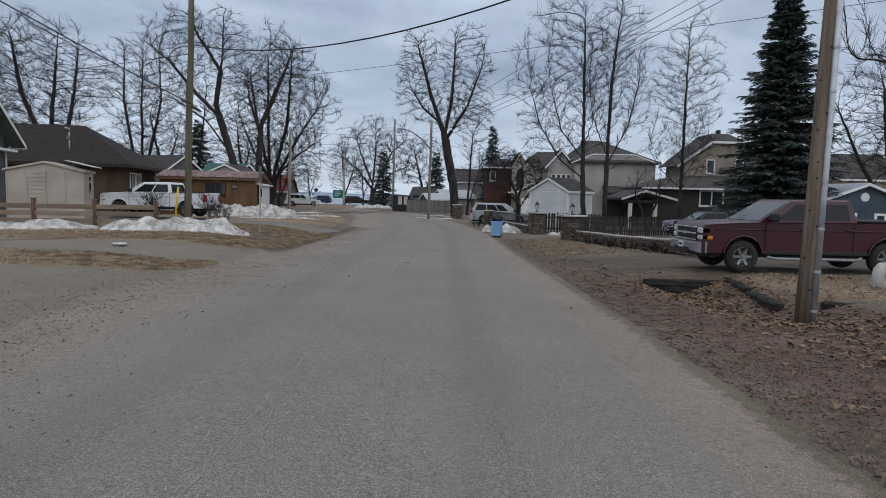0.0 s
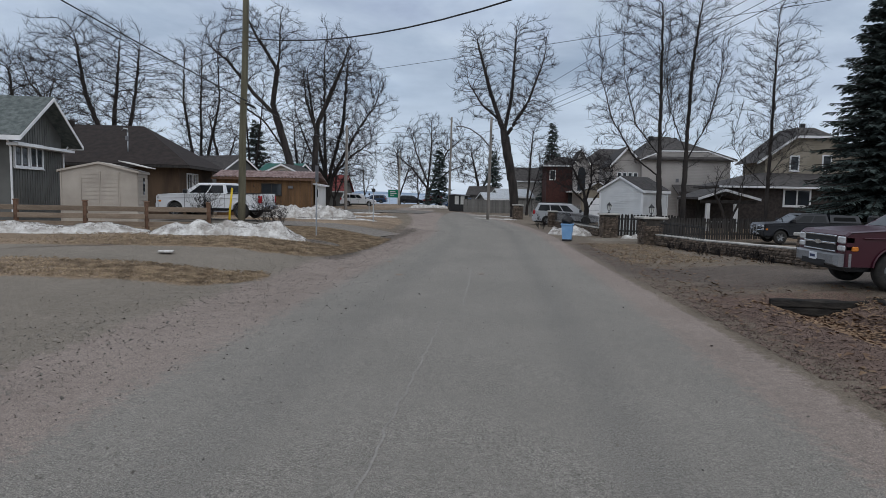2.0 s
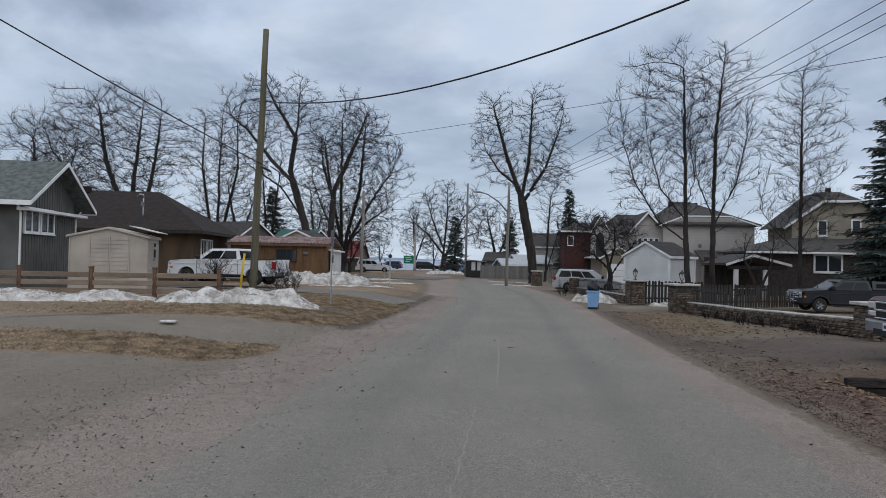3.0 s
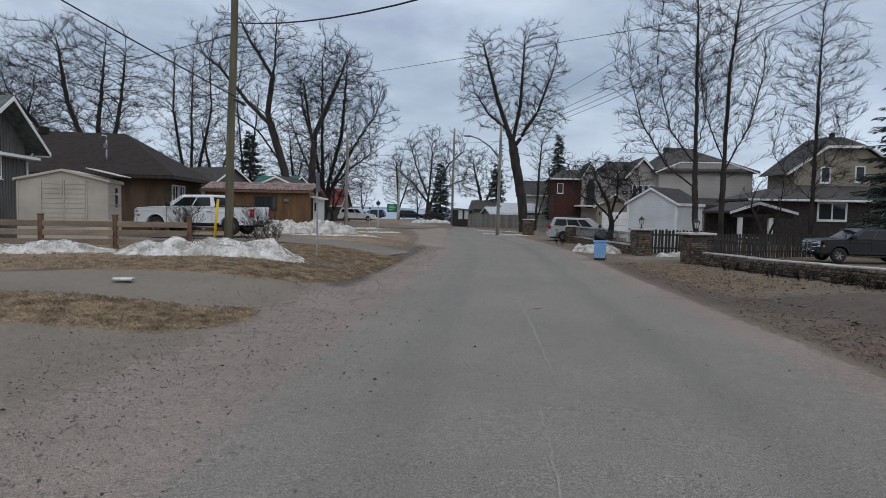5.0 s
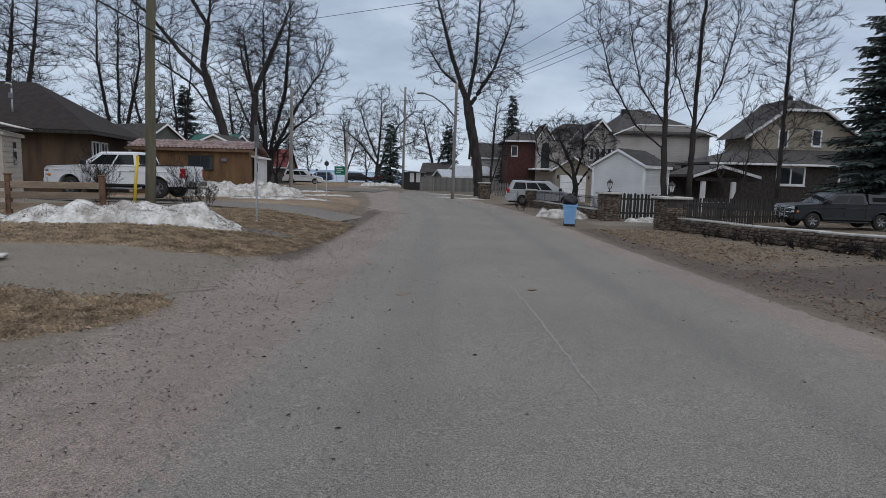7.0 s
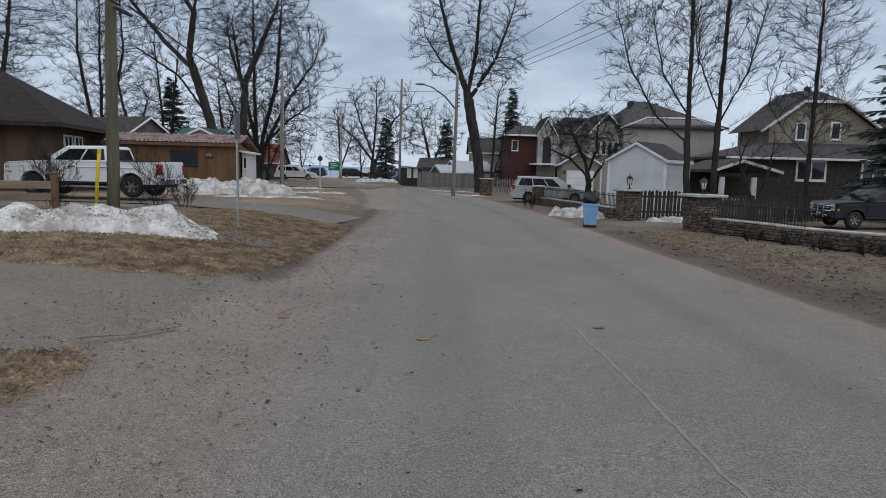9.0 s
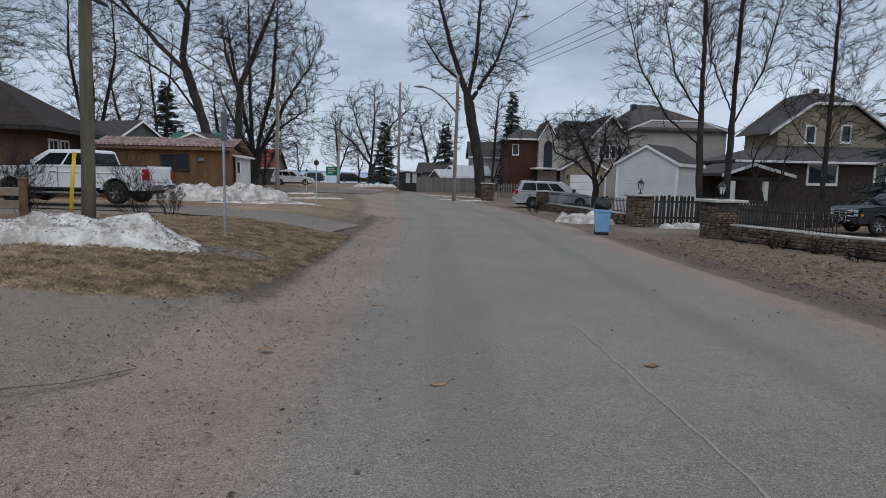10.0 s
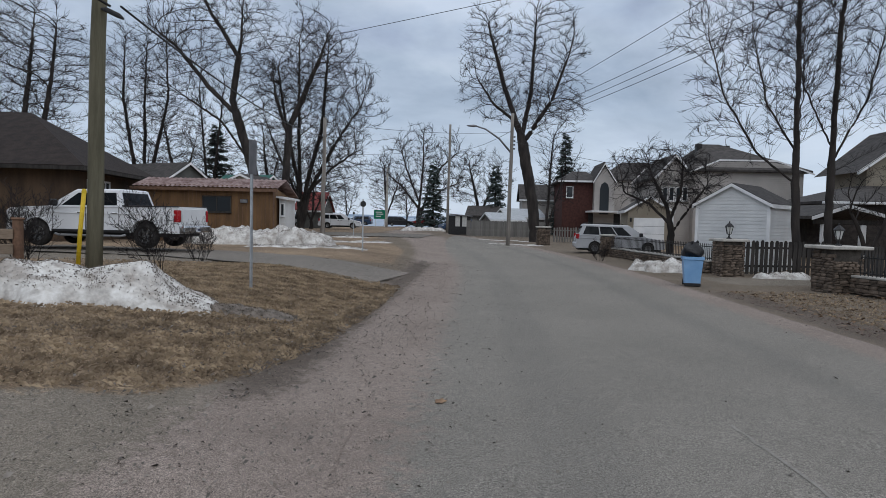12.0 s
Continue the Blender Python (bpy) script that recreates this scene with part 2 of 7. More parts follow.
def surface(name, layers, bump=0.5, grain=70.0, rough=0.92, coarse=9.0):
    """Ground surface: layers (colour_a, colour_b, mask attribute or None) laid over one another, each mask broken up by noise."""
    m = bpy.data.materials.new(name)
    m.use_nodes = True
    t = m.node_tree
    nn, ln = t.nodes.new, t.links.new
    p = t.nodes["Principled BSDF"]
    p.inputs["Roughness"].default_value, p.inputs["Specular IOR Level"].default_value = rough, 0.2
    tc = nn("ShaderNodeTexCoord")

    def noise_node(scale, detail=4.0, rgh=0.6):
        n = nn("ShaderNodeTexNoise")
        n.inputs["Scale"].default_value, n.inputs["Detail"].default_value, n.inputs["Roughness"].default_value = scale, detail, rgh
        ln(tc.outputs["Object"], n.inputs["Vector"])
        return n

    big, mid, fine = noise_node(0.35), noise_node(coarse, 5.0, 0.65), noise_node(grain, 3.0, 0.7)
    col = None
    for a, b, mask in layers:
        rp = nn("ShaderNodeValToRGB")
        rp.color_ramp.elements[0].position, rp.color_ramp.elements[1].position = 0.33, 0.67
        rp.color_ramp.elements[0].color, rp.color_ramp.elements[1].color = (*a, 1), (*b, 1)
        s = nn("ShaderNodeMath")
        s.operation = "ADD"
        h1 = nn("ShaderNodeMath")
        h1.operation, h1.inputs[1].default_value = "MULTIPLY", 0.5
        h2 = nn("ShaderNodeMath")
        h2.operation, h2.inputs[1].default_value = "MULTIPLY", 0.5
        ln(big.outputs["Fac"], h1.inputs[0])
        ln(mid.outputs["Fac"], h2.inputs[0])
        ln(h1.outputs[0], s.inputs[0])
        ln(h2.outputs[0], s.inputs[1])
        ln(s.outputs[0], rp.inputs[0])
        if col is None:
            col = rp.outputs[0]
            continue
        at = nn("ShaderNodeAttribute")
        at.attribute_name = mask
        ad = nn("ShaderNodeMath")
        ad.operation = "ADD"
        ln(at.outputs["Fac"], ad.inputs[0])
        sc = nn("ShaderNodeMath")
        sc.operation, sc.inputs[1].default_value, sc.inputs[2].default_value = "MULTIPLY_ADD", 1.3, -0.65
        ln(mid.outputs["Fac"], sc.inputs[0])
        ln(sc.outputs[0], ad.inputs[1])
        st = nn("ShaderNodeMapRange")
        st.interpolation_type = "SMOOTHSTEP"
        st.inputs["From Min"].default_value, st.inputs["From Max"].default_value = 0.3, 0.7
        ln(ad.outputs[0], st.inputs["Value"])
        mx = nn("ShaderNodeMixRGB")
        ln(st.outputs[0], mx.inputs[0])
        ln(col, mx.inputs[1])
        ln(rp.outputs[0], mx.inputs[2])
        col = mx.outputs[0]
    ov = nn("ShaderNodeMixRGB")
    ov.blend_type, ov.inputs[0].default_value = "OVERLAY", 0.85
    ln(col, ov.inputs[1])
    ln(fine.outputs["Fac"], ov.inputs[2])
    sp = noise_node(grain * 2.6, 2.0, 0.6)
    sr = nn("ShaderNodeMapRange")
    sr.inputs["From Min"].default_value, sr.inputs["From Max"].default_value = 0.36, 0.64
    sr.inputs["To Min"].default_value, sr.inputs["To Max"].default_value = 0.45, 1.58
    ln(sp.outputs["Fac"], sr.inputs["Value"])
    mu = nn("ShaderNodeVectorMath")
    mu.operation = "SCALE"
    ln(ov.outputs[0], mu.inputs[0])
    ln(sr.outputs[0], mu.inputs["Scale"])
    ln(mu.outputs[0], p.inputs["Base Color"])
    bp = nn("ShaderNodeBump")
    bp.inputs["Strength"].default_value, bp.inputs["Distance"].default_value = bump, 0.02
    am = nn("ShaderNodeMath")
    am.operation = "ADD"
    ln(fine.outputs["Fac"], am.inputs[0])
    ln(mid.outputs["Fac"], am.inputs[1])
    ln(am.outputs[0], bp.inputs["Height"])
    ln(bp.outputs[0], p.inputs["Normal"])
    return m


SAND = ((0.205, 0.167, 0.143), (0.31, 0.256, 0.222), "sand")
MAT["ground"] = surface("ground", [((0.13, 0.105, 0.08), (0.21, 0.17, 0.13), None), ((0.160, 0.137, 0.110), (0.250, 0.217, 0.178), "pave"), SAND, ((0.115, 0.083, 0.060), (0.35, 0.26, 0.175), "grass"),
                                   ((0.085, 0.068, 0.056), (0.155, 0.126, 0.105), "mud"), ((0.085, 0.055, 0.044), (0.21, 0.146, 0.118), "leaves")], 1.0, 45)
MAT["road"] = surface("road", [((0.196, 0.182, 0.160), (0.256, 0.236, 0.208), None), ((0.176, 0.164, 0.146), (0.222, 0.207, 0.184), "worn"), SAND], 1.0, 48)
MAT["drive"] = surface("drive", [((0.14, 0.127, 0.11), (0.205, 0.186, 0.162), None), SAND], 0.6, 60)


# ---- mesh helpers ----
class Geo:
    def __init__(self):
        self.v, self.f = [], []

    def add(self, vs, fs):
        n = len(self.v)
        self.v += [tuple(p) for p in vs]
        self.f += [tuple(i + n for i in f) for f in fs]
        return self

    def box(self, x0, x1, y0, y1, z0, z1, c=0.0):
        hx, hy, hz = (x1 - x0) / 2, (y1 - y0) / 2, (z1 - z0) / 2
        o = ((x0 + x1) / 2, (y0 + y1) / 2, (z0 + z1) / 2)
        if c <= 0:
            vs = [(o[0] + sx * hx, o[1] + sy * hy, o[2] + sz * hz) for sx in (-1, 1) for sy in (-1, 1) for sz in (-1, 1)]
            return self.add(vs, [(0, 1, 3, 2), (4, 6, 7, 5), (0, 4, 5, 1), (2, 3, 7, 6), (0, 2, 6, 4), (1, 5, 7, 3)])
        c = min(c, 0.45 * min(abs(hx), abs(hy), abs(hz)) * 2)
        vs, idx = [], {}
        for sx in (-1, 1):
            for sy in (-1, 1):
                for sz in (-1, 1):
                    for k in range(3):
                        q = [sx * hx, sy * hy, sz * hz]
                        for j in range(3):
                            if j != k:
                                q[j] -= (sx, sy, sz)[j] * c
                        idx[(sx, sy, sz, k)] = len(vs)
                        vs.append((o[0] + q[0], o[1] + q[1], o[2] + q[2]))
        fs = []
        for k in range(3):
            a, b = [j for j in range(3) if j != k]
            for s in (-1, 1):
                ring = []
                for sa, sb in ((-1, -1), (1, -1), (1, 1), (-1, 1)):
                    q = [0, 0, 0]
                    q[k], q[a], q[b] = s, sa, sb
                    ring.append(idx[(*q, k)])
                fs.append(ring)
        for k in range(3):
            a, b = [j for j in range(3) if j != k]
            for sa in (-1, 1):
                for sb in (-1, 1):
                    q1, q2 = [0, 0, 0], [0, 0, 0]
                    q1[a] = q2[a] = sa
                    q1[b] = q2[b] = sb
                    q1[k], q2[k] = -1, 1
                    fs.append((idx[(*q1, a)], idx[(*q2, a)], idx[(*q2, b)], idx[(*q1, b)]))
        for sx in (-1, 1):
            for sy in (-1, 1):
                for sz in (-1, 1):
                    fs.append(tuple(idx[(sx, sy, sz, k)] for k in range(3)))
        return self.add(vs, fs)

    def tube(self, pts, radii, n=8, cap=True):
        pts = [Vector(p) for p in pts]
        vs, fs = [], []
        ref = Vector((0.31, 0.17, 0.93))
        for i, p in enumerate(pts):
            d = (pts[min(i + 1, len(pts) - 1)] - pts[max(i - 1, 0)]).normalized()
            r = ref if abs(d.dot(ref)) < 0.9 else Vector((1, 0, 0))
            a = d.cross(r).normalized()
            b = d.cross(a)
            for k in range(n):
                w = 2 * math.pi * k / n
                vs.append(p + (a * math.cos(w) + b * math.sin(w)) * radii[i])
        for i in range(len(pts) - 1):
            for k in range(n):
                fs.append((i * n + k, i * n + (k + 1) % n, (i + 1) * n + (k + 1) % n, (i + 1) * n + k))
        if cap:
            fs.append(tuple(range(n))[::-1])
            fs.append(tuple(range((len(pts) - 1) * n, len(pts) * n)))
        return self.add(vs, fs)

    def cyl(self, p, q, r, r2=None, n=12):
        return self.tube([p, q], [r, r if r2 is None else r2], n)

    def prism(self, poly, axis, a, b):
        """poly: 2D outline in the other two axes (in order x, y, z), pushed from a to b along axis."""
        def put(u, v, w):
            return {0: (w, u, v), 1: (u, w, v), 2: (u, v, w)}[axis]
        n = len(poly)
        vs = [put(u, v, a) for u, v in poly] + [put(u, v, b) for u, v in poly]
        fs = [tuple(range(n)), tuple(range(n, 2 * n))[::-1]]
        fs += [(i, (i + 1) % n, n + (i + 1) % n, n + i) for i in range(n)]
        return self.add(vs, fs)

    def loft(self, rings, caps=True):
        n = len(rings[0])
        vs = [p for r in rings for p in r]
        fs = []
        for i in range(len(rings) - 1):
            fs += [(i * n + k, i * n + (k + 1) % n, (i + 1) * n + (k + 1) % n, (i + 1) * n + k) for k in range(n)]
        if caps:
            fs += [tuple(range(n))[::-1], tuple(range((len(rings) - 1) * n, len(rings) * n))]
        return self.add(vs, fs)

    def lathe(self, prof, axis="y", n=20, o=(0, 0, 0)):
        """prof: (radius, along) pairs, turned about an axis through o."""
        rings = []
        for k in range(n):
            w = 2 * math.pi * k / n
            c, s = math.cos(w), math.sin(w)
            rings.append([(o[0] + r * c, o[1] + h, o[2] + r * s) if axis == "y" else (o[0] + r * c, o[1] + r * s, o[2] + h) for r, h in prof])
        m = len(prof)
        vs = [p for r in rings for p in r]
        fs = [(k * m + i, k * m + i + 1, ((k + 1) % n) * m + i + 1, ((k + 1) % n) * m + i) for k in range(n) for i in range(m - 1)]
        return self.add(vs, fs)

    def plate(self, corners, thick):
        """A slab on four (or more) corners, thickened against its normal."""
        c = [Vector(p) for p in corners]
        nrm = (c[1] - c[0]).cross(c[2] - c[0]).normalized() * thick
        n = len(c)
        return self.add(c + [p - nrm for p in c], [tuple(range(n)), tuple(range(n, 2 * n))[::-1]] + [(i, n + i, n + (i + 1) % n, (i + 1) % n) for i in range(n)])

    def mesh(self, name, mat, smooth=False, recalc=True):
        me = bpy.data.meshes.new(name)
        me.from_pydata(self.v, [], self.f)
        if recalc and len(self.f) < 20000:
            bm = bmesh.new()
            bm.from_mesh(me)
            bmesh.ops.recalc_face_normals(bm, faces=bm.faces)
            bm.to_mesh(me)
            bm.free()
        me.materials.append(MAT[mat])
        if smooth:
            me.shade_smooth()
        me.update()
        return me


def thing(name, label, category, m=None, group="", kind=""):
    ob = new(name)
    ob.empty_display_size = 0.2
    if m is not None:
        ob.matrix_world = m
    return tagged(ob, label, category, group, kind)


def part(name, geo, mat, parent, label="", smooth=False, m=None):
    me = geo if isinstance(geo, bpy.types.Mesh) else geo.mesh(name, mat, smooth)
    ob = new(name, me)
    ob.parent = parent
    if m is not None:
        ob.matrix_basis = m
    if label:
        ob["label"] = label
    return ob


def solid(name, geo, mat, label, category, kind="", m=None, smooth=False, group=""):
    ob = new(name, geo if isinstance(geo, bpy.types.Mesh) else geo.mesh(name, mat, smooth))
    if m is not None:
        ob.matrix_world = m
    return tagged(ob, label, category, group, kind)


def sm(a, b, v):
    u = np.clip((v - a) / (b - a), 0, 1)
    return u * u * (3 - 2 * u)


def road_mid(y):
    d = np.maximum(np.asarray(y, float) - 34, 0)
    return -1.05 - 0.0042 * d ** 2 / (1 + 0.006 * d)


def zg(x, y):
    """Height of the ground."""
    x, y = np.asarray(x, float), np.asarray(y, float)
    z = -0.32 * sm(4, 36, y) + 0.12 * sm(45, 90, y)
    z = z + 0.56 * sm(-4.4, -9.5, x) * sm(9, 23, y) * (1 - 0.55 * sm(40, 60, y))
    z = z + 0.22 * sm(4.2, 7.5, x) * (1 - sm(19, 32, y))
    ditch = np.exp(-((x - 6.0) / 0.95) ** 2) * sm(8.5, 12.5, y) * (1 - sm(15.9, 16.25, y))
    z = z - 0.48 * ditch
    z = z - 1.6 * sm(125, 150, y)
    return z


def gz(x, y):
    return float(zg(x, y))


def on(x, y, rz=0, dz=0.0):
    return pose(x, y, gz(x, y) + dz, 0, 0, rz)


# ---- ground, road, driveways, lake ----
def lines(fine_lo, fine_hi, step, lo, hi):
    out = list(np.arange(fine_lo, fine_hi + 1e-6, step))
    s, v = step, fine_hi
    while v < hi:
        s *= 1.25
        v = min(hi, v + s)
        out.append(v)
    s, v = step, fine_lo
    while v > lo:
        s *= 1.25
        v = max(lo, v - s)
        out.insert(0, v)
    return np.array(out)


def wob(x, y, s, k=0):
    return np.array([noise.noise(Vector((a * s + 7.3 * k, b * s - 3.1 * k, 1.7 * k))) for a, b in zip(np.ravel(x), np.ravel(y))]).reshape(np.shape(x))


def sheet(name, xs, ys, zfun, mat, label, category, masks):
    X, Y = np.meshgrid(xs, ys) if np.ndim(xs) == 1 else (xs, ys)
    Z = zfun(X, Y)
    ny, nx = X.shape
    v = np.stack([X, Y, Z], -1).reshape(-1, 3)
    i = np.arange(ny * nx).reshape(ny, nx)
    f = np.stack([i[:-1, :-1], i[:-1, 1:], i[1:, 1:], i[1:, :-1]], -1).reshape(-1, 4)
    me = bpy.data.meshes.new(name)
    me.from_pydata(v.tolist(), [], f.tolist())
    for key, fun in masks.items():
        at = me.attributes.new(key, "FLOAT", "POINT")
        at.data.foreach_set("value", np.ravel(fun(X, Y)).astype(np.float32))
    me.materials.append(MAT[mat])
    me.shade_smooth()
    return tagged(new(name, me), label, category, kind="structure")


def box_mask(x, y, x0, x1, y0, y1, s=0.6):
    return sm(x0 - s, x0 + s, x) * (1 - sm(x1 - s, x1 + s, x)) * sm(y0 - s, y0 + s, y) * (1 - sm(y1 - s, y1 + s, y))


def poly_mask(x, y, poly, s=0.35):
    """1 inside the outline, 0 outside, with a soft edge s wide."""
    x, y = np.asarray(x, float), np.asarray(y, float)
    inside, dist = np.zeros(x.shape, bool), np.full(x.shape, 1e9)
    for (x0, y0), (x1, y1) in zip(poly, poly[1:] + poly[:1]):
        dx, dy = x1 - x0, y1 - y0
        u = np.clip(((x - x0) * dx + (y - y0) * dy) / (dx * dx + dy * dy), 0, 1)
        dist = np.minimum(dist, np.hypot(x - x0 - u * dx, y - y0 - u * dy))
        cross_ = (y0 > y) != (y1 > y)
        inside ^= cross_ & (x < x0 + (y - y0) * dx / (dy if dy else 1e-9))
    return sm(-s, s, np.where(inside, dist, -dist))


ISLAND = [(-5.9, 16.6), (-6.1, 15.4), (-6.6, 14.6), (-9.0, 14.5), (-30, 13.2), (-30, 15.6), (-12.1, 16.9), (-8.7, 16.6), (-7.0, 16.6), (-6.2, 17.1)]
VERGE = [(-6.5, 20.8), (-5.9, 21.9), (-5.6, 24.0), (-5.5, 28), (-5.6, 32.0), (-7.5, 32.2), (-9, 32.3), (-12, 32.6), (-40, 33.5), (-40, 15.6), (-13, 19.3), (-8.5, 20.0)]
VERGE_FAR = [(-6.6, 38.2), (-9, 36.2), (-14, 36.4), (-14, 66), (-11.5, 66), (-7.2, 47)]


def m_sand(x, y):
    d = x - road_mid(y)
    left = sm(-5.6, -4.4, d) * (1 - sm(-1.0, 0.0, d))
    right = sm(2.9, 3.3, d) * (1 - sm(3.65, 4.1, d))
    return 0.85 * np.maximum(left, right) * (1 - sm(110, 130, y))


def m_pave(x, y):
    return 0.95 * (1 - sm(-4.6, -4.0, x)) * (1 - sm(36, 37, y)) + 0.9 * box_mask(x, y, 4.5, 9, 36.2, 39.4, 0.6)


def m_grass(x, y):
    left = np.maximum(np.maximum(poly_mask(x, y, ISLAND), poly_mask(x, y, VERGE)), poly_mask(x, y, VERGE_FAR))
    left = np.maximum(left, (1 - sm(-14, -13, x)) * sm(36, 37, y))
    right = sm(8.5, 9.5, x) * (sm(40, 41, y) + 1 - sm(14.5, 15.5, y)) + 0.22 * box_mask(x, y, 4.2, 6.6, 23.5, 33.5, 0.8) + box_mask(x, y, 6.6, 9.5, 11.5, 15.6, 0.4)
    return np.clip(left + right, 0, 1) * 0.95


def m_mud(x, y):
    edge_l = np.exp(-((x + 5.75) / 0.45) ** 2) * sm(20, 22, y) * (1 - sm(40, 44, y))
    damp = np.exp(-((y - (22.0 + (x + 9.0) * 0.75)) / 0.35) ** 2) * sm(-20, -12, x) * (1 - sm(-6.6, -6.2, x)) * sm(-30, -9.5, x)
    return np.clip(0.7 * damp + 0.9 * box_mask(x, y, 4.4, 60, 17.2, 22.3, 0.8) + 0.62 * box_mask(x, y, 2.7, 4.4, 19, 34, 0.6) + 0.40 * box_mask(x, y, 2.8, 3.8, 2, 18, 0.6) + 0.8 * edge_l, 0, 1)


def m_leaves(x, y):
    return np.clip(box_mask(x, y, 3.5, 7.4, -2, 16.5, 0.8), 0, 1) * 0.78


gx, gy = lines(-13, 13, 0.25, -900, 900), lines(0, 44, 0.25, -300, 4200)
sheet("ground", gx, gy, lambda x, y: zg(x, y) - 0.03 + 0.05 * wob(x, y, 0.9) * sm(2.6, 4.5, abs(x - road_mid(y))) + 0.03 * wob(x, y, 3.1, 2) * sm(3.2, 4.5, abs(x - road_mid(y))),
      "ground", "sandy verge with dead straw grass, mud and leaf litter", "ground", {"sand": m_sand, "pave": m_pave, "grass": m_grass, "mud": m_mud, "leaves": m_leaves})

# the road: crowned asphalt with ragged, sand-covered edges
ry = lines(-6, 60, 0.3, -80, 128)
cross = np.concatenate([np.linspace(-3.55, -2.4, 6), np.linspace(-2.0, 2.0, 9), np.linspace(2.4, 3.75, 6)])
RX = road_mid(ry)[:, None] + cross[None, :]
RY = np.repeat(ry[:, None], len(cross), 1)
edge = (np.abs(cross) > 3.3)[None, :] * 0.22
RX = RX + edge * wob(RX, RY, 0.8, 3)
ROAD_Z = lambda x, y: zg(np.clip(x - road_mid(y), -3.5, 3.5) * 0 - 1.05, y) + 0.05 * (1 - ((x - road_mid(y)) / 3.5) ** 2) - 0.012
sheet("road", RX, RY, ROAD_Z, "road", "worn grey asphalt road with sandy edges", "road",
      {"sand": lambda x, y: 0.15 + 0.62 * np.maximum(sm(-2.5, -3.5, x - road_mid(y)), sm(2.6, 3.4, x - road_mid(y))) + 0.0 * x,
       "worn": lambda x, y: 0.75 * np.maximum(np.exp(-((x - road_mid(y) + 1.75) / 0.45) ** 2), np.exp(-((x - road_mid(y) - 1.5) / 0.5) ** 2))})


def strip(name, spine, half, label, lift=0.012, sand=0.35):
    """A paved strip along a spine of (x, y), half as wide on each side, that lies on the ground."""
    pts = []
    for (x0, y0), (x1, y1) in zip(spine[:-1], spine[1:]):
        n = max(2, int(math.hypot(x1 - x0, y1 - y0) / 0.3))
        pts += [(x0 + (x1 - x0) * i / n, y0 + (y1 - y0) * i / n) for i in range(n)]
    pts.append(spine[-1])
    pts = np.array(pts)
    d = np.gradient(pts, axis=0)
    d /= np.linalg.norm(d, axis=1)[:, None]
    nrm = np.stack([-d[:, 1], d[:, 0]], 1)
    hw = np.interp(np.linspace(0, 1, len(pts)), np.linspace(0, 1, len(half)), half)
    u = np.linspace(-1, 1, 9)
    X = pts[:, 0:1] + nrm[:, 0:1] * u[None] * hw[:, None]
    Y = pts[:, 1:2] + nrm[:, 1:2] * u[None] * hw[:, None]
    e = (np.abs(u) > 0.9)[None] * 0.22
    X, Y = X + e * wob(X, Y, 1.2, 5), Y + e * wob(X, Y, 1.2, 6)
    return sheet(name, X, Y, lambda x, y: zg(x, y) + lift, "drive", label, "driveway", {"sand": lambda x, y: sand + 0.5 * sm(-6.5, -4.6, x) * (1 - sm(0, 2, x))})


strip("driveway_1", [(-6.0, 33.8), (-9, 34.2), (-13, 36.2), (-20, 37.4)], [2.2, 1.7, 1.8, 1.9], "asphalt driveway under the parked white pickup")
strip("street", [(-90, 74), (-40, 72.5), (-18, 71.5), (-8, 71)], [3.5, 3.5, 3.4, 4.5], "side street leading off to the lakeside houses", sand=0.1)

lake = Geo().add([(-3000, 148, -1.3), (3000, 148, -1.3), (3000, 4000, -1.3), (-3000, 4000, -1.3)], [(0, 1, 2, 3)])
solid("water", lake, "water", "calm grey-blue lake behind the shore road", "lake", "structure")
hills = Geo()
ring = [(-3000 + i * 120, 3900, -1.3) for i in range(51)]
tops = [(p[0], 3950, 8 + 10 * noise.noise(Vector((p[0] * 0.002, 3, 1))) + 8 * noise.noise(Vector((p[0] * 0.01, 5, 1)))) for p in ring]
hills.add(ring + tops, [(i, i + 1, 52 + i, 51 + i) for i in range(50)])
solid("backdrop", hills, "far_hill", "hazy blue far shore across the lake", "hills", "structure")


# ---- poles and signs ----
def utility_pole(x, y, h, r, mat, lean, label, top=0.75, zb=None):
    z = gz(x, y) if zb is None else zb
    t = thing("utility_pole", label, "utility pole", pose(x, y, z - 0.3, 0, lean, 0))
    g = Geo()
    k = 7
    g.tube([(0.012 * math.sin(i * 1.7), 0.012 * math.cos(i * 1.3), h * i / k + (0.3 if i else 0)) for i in range(k + 1)], [r * (1 - (1 - top) * i / k) for i in range(k + 1)], 14)
    part("pole", g, mat, t, smooth=True)
    return t


pole_left = utility_pole(-11.1, 27.5, 10.6, 0.155, "pole_green", 1.7, "greenish treated wooden utility pole standing in a snow bank", 0.72)
bx = Geo().tube([(0.10, -0.1, 5.45), (0.22, -0.15, 5.42), (0.50, -0.2, 5.30), (0.6, -0.2, 5.24)], [0.02, 0.05, 0.05, 0.02], 8)
part("cable_clamp", bx, "black_plastic", pole_left, "black cable splice on the pole")
pole_right = utility_pole(6.02, 10.4, 9.5, 0.13, "pole_brown", 1.2, "weathered brown utility pole with a metal conduit", 0.62)
cg = Geo().tube([(0.105, -0.11, 0.2), (0.095, -0.10, 2.6), (0.06, -0.08, 9.0)], [0.055, 0.055, 0.055], 12)
cond = part("conduit", cg, "galv", pole_right, "galvanised steel conduit strapped to the pole", True)
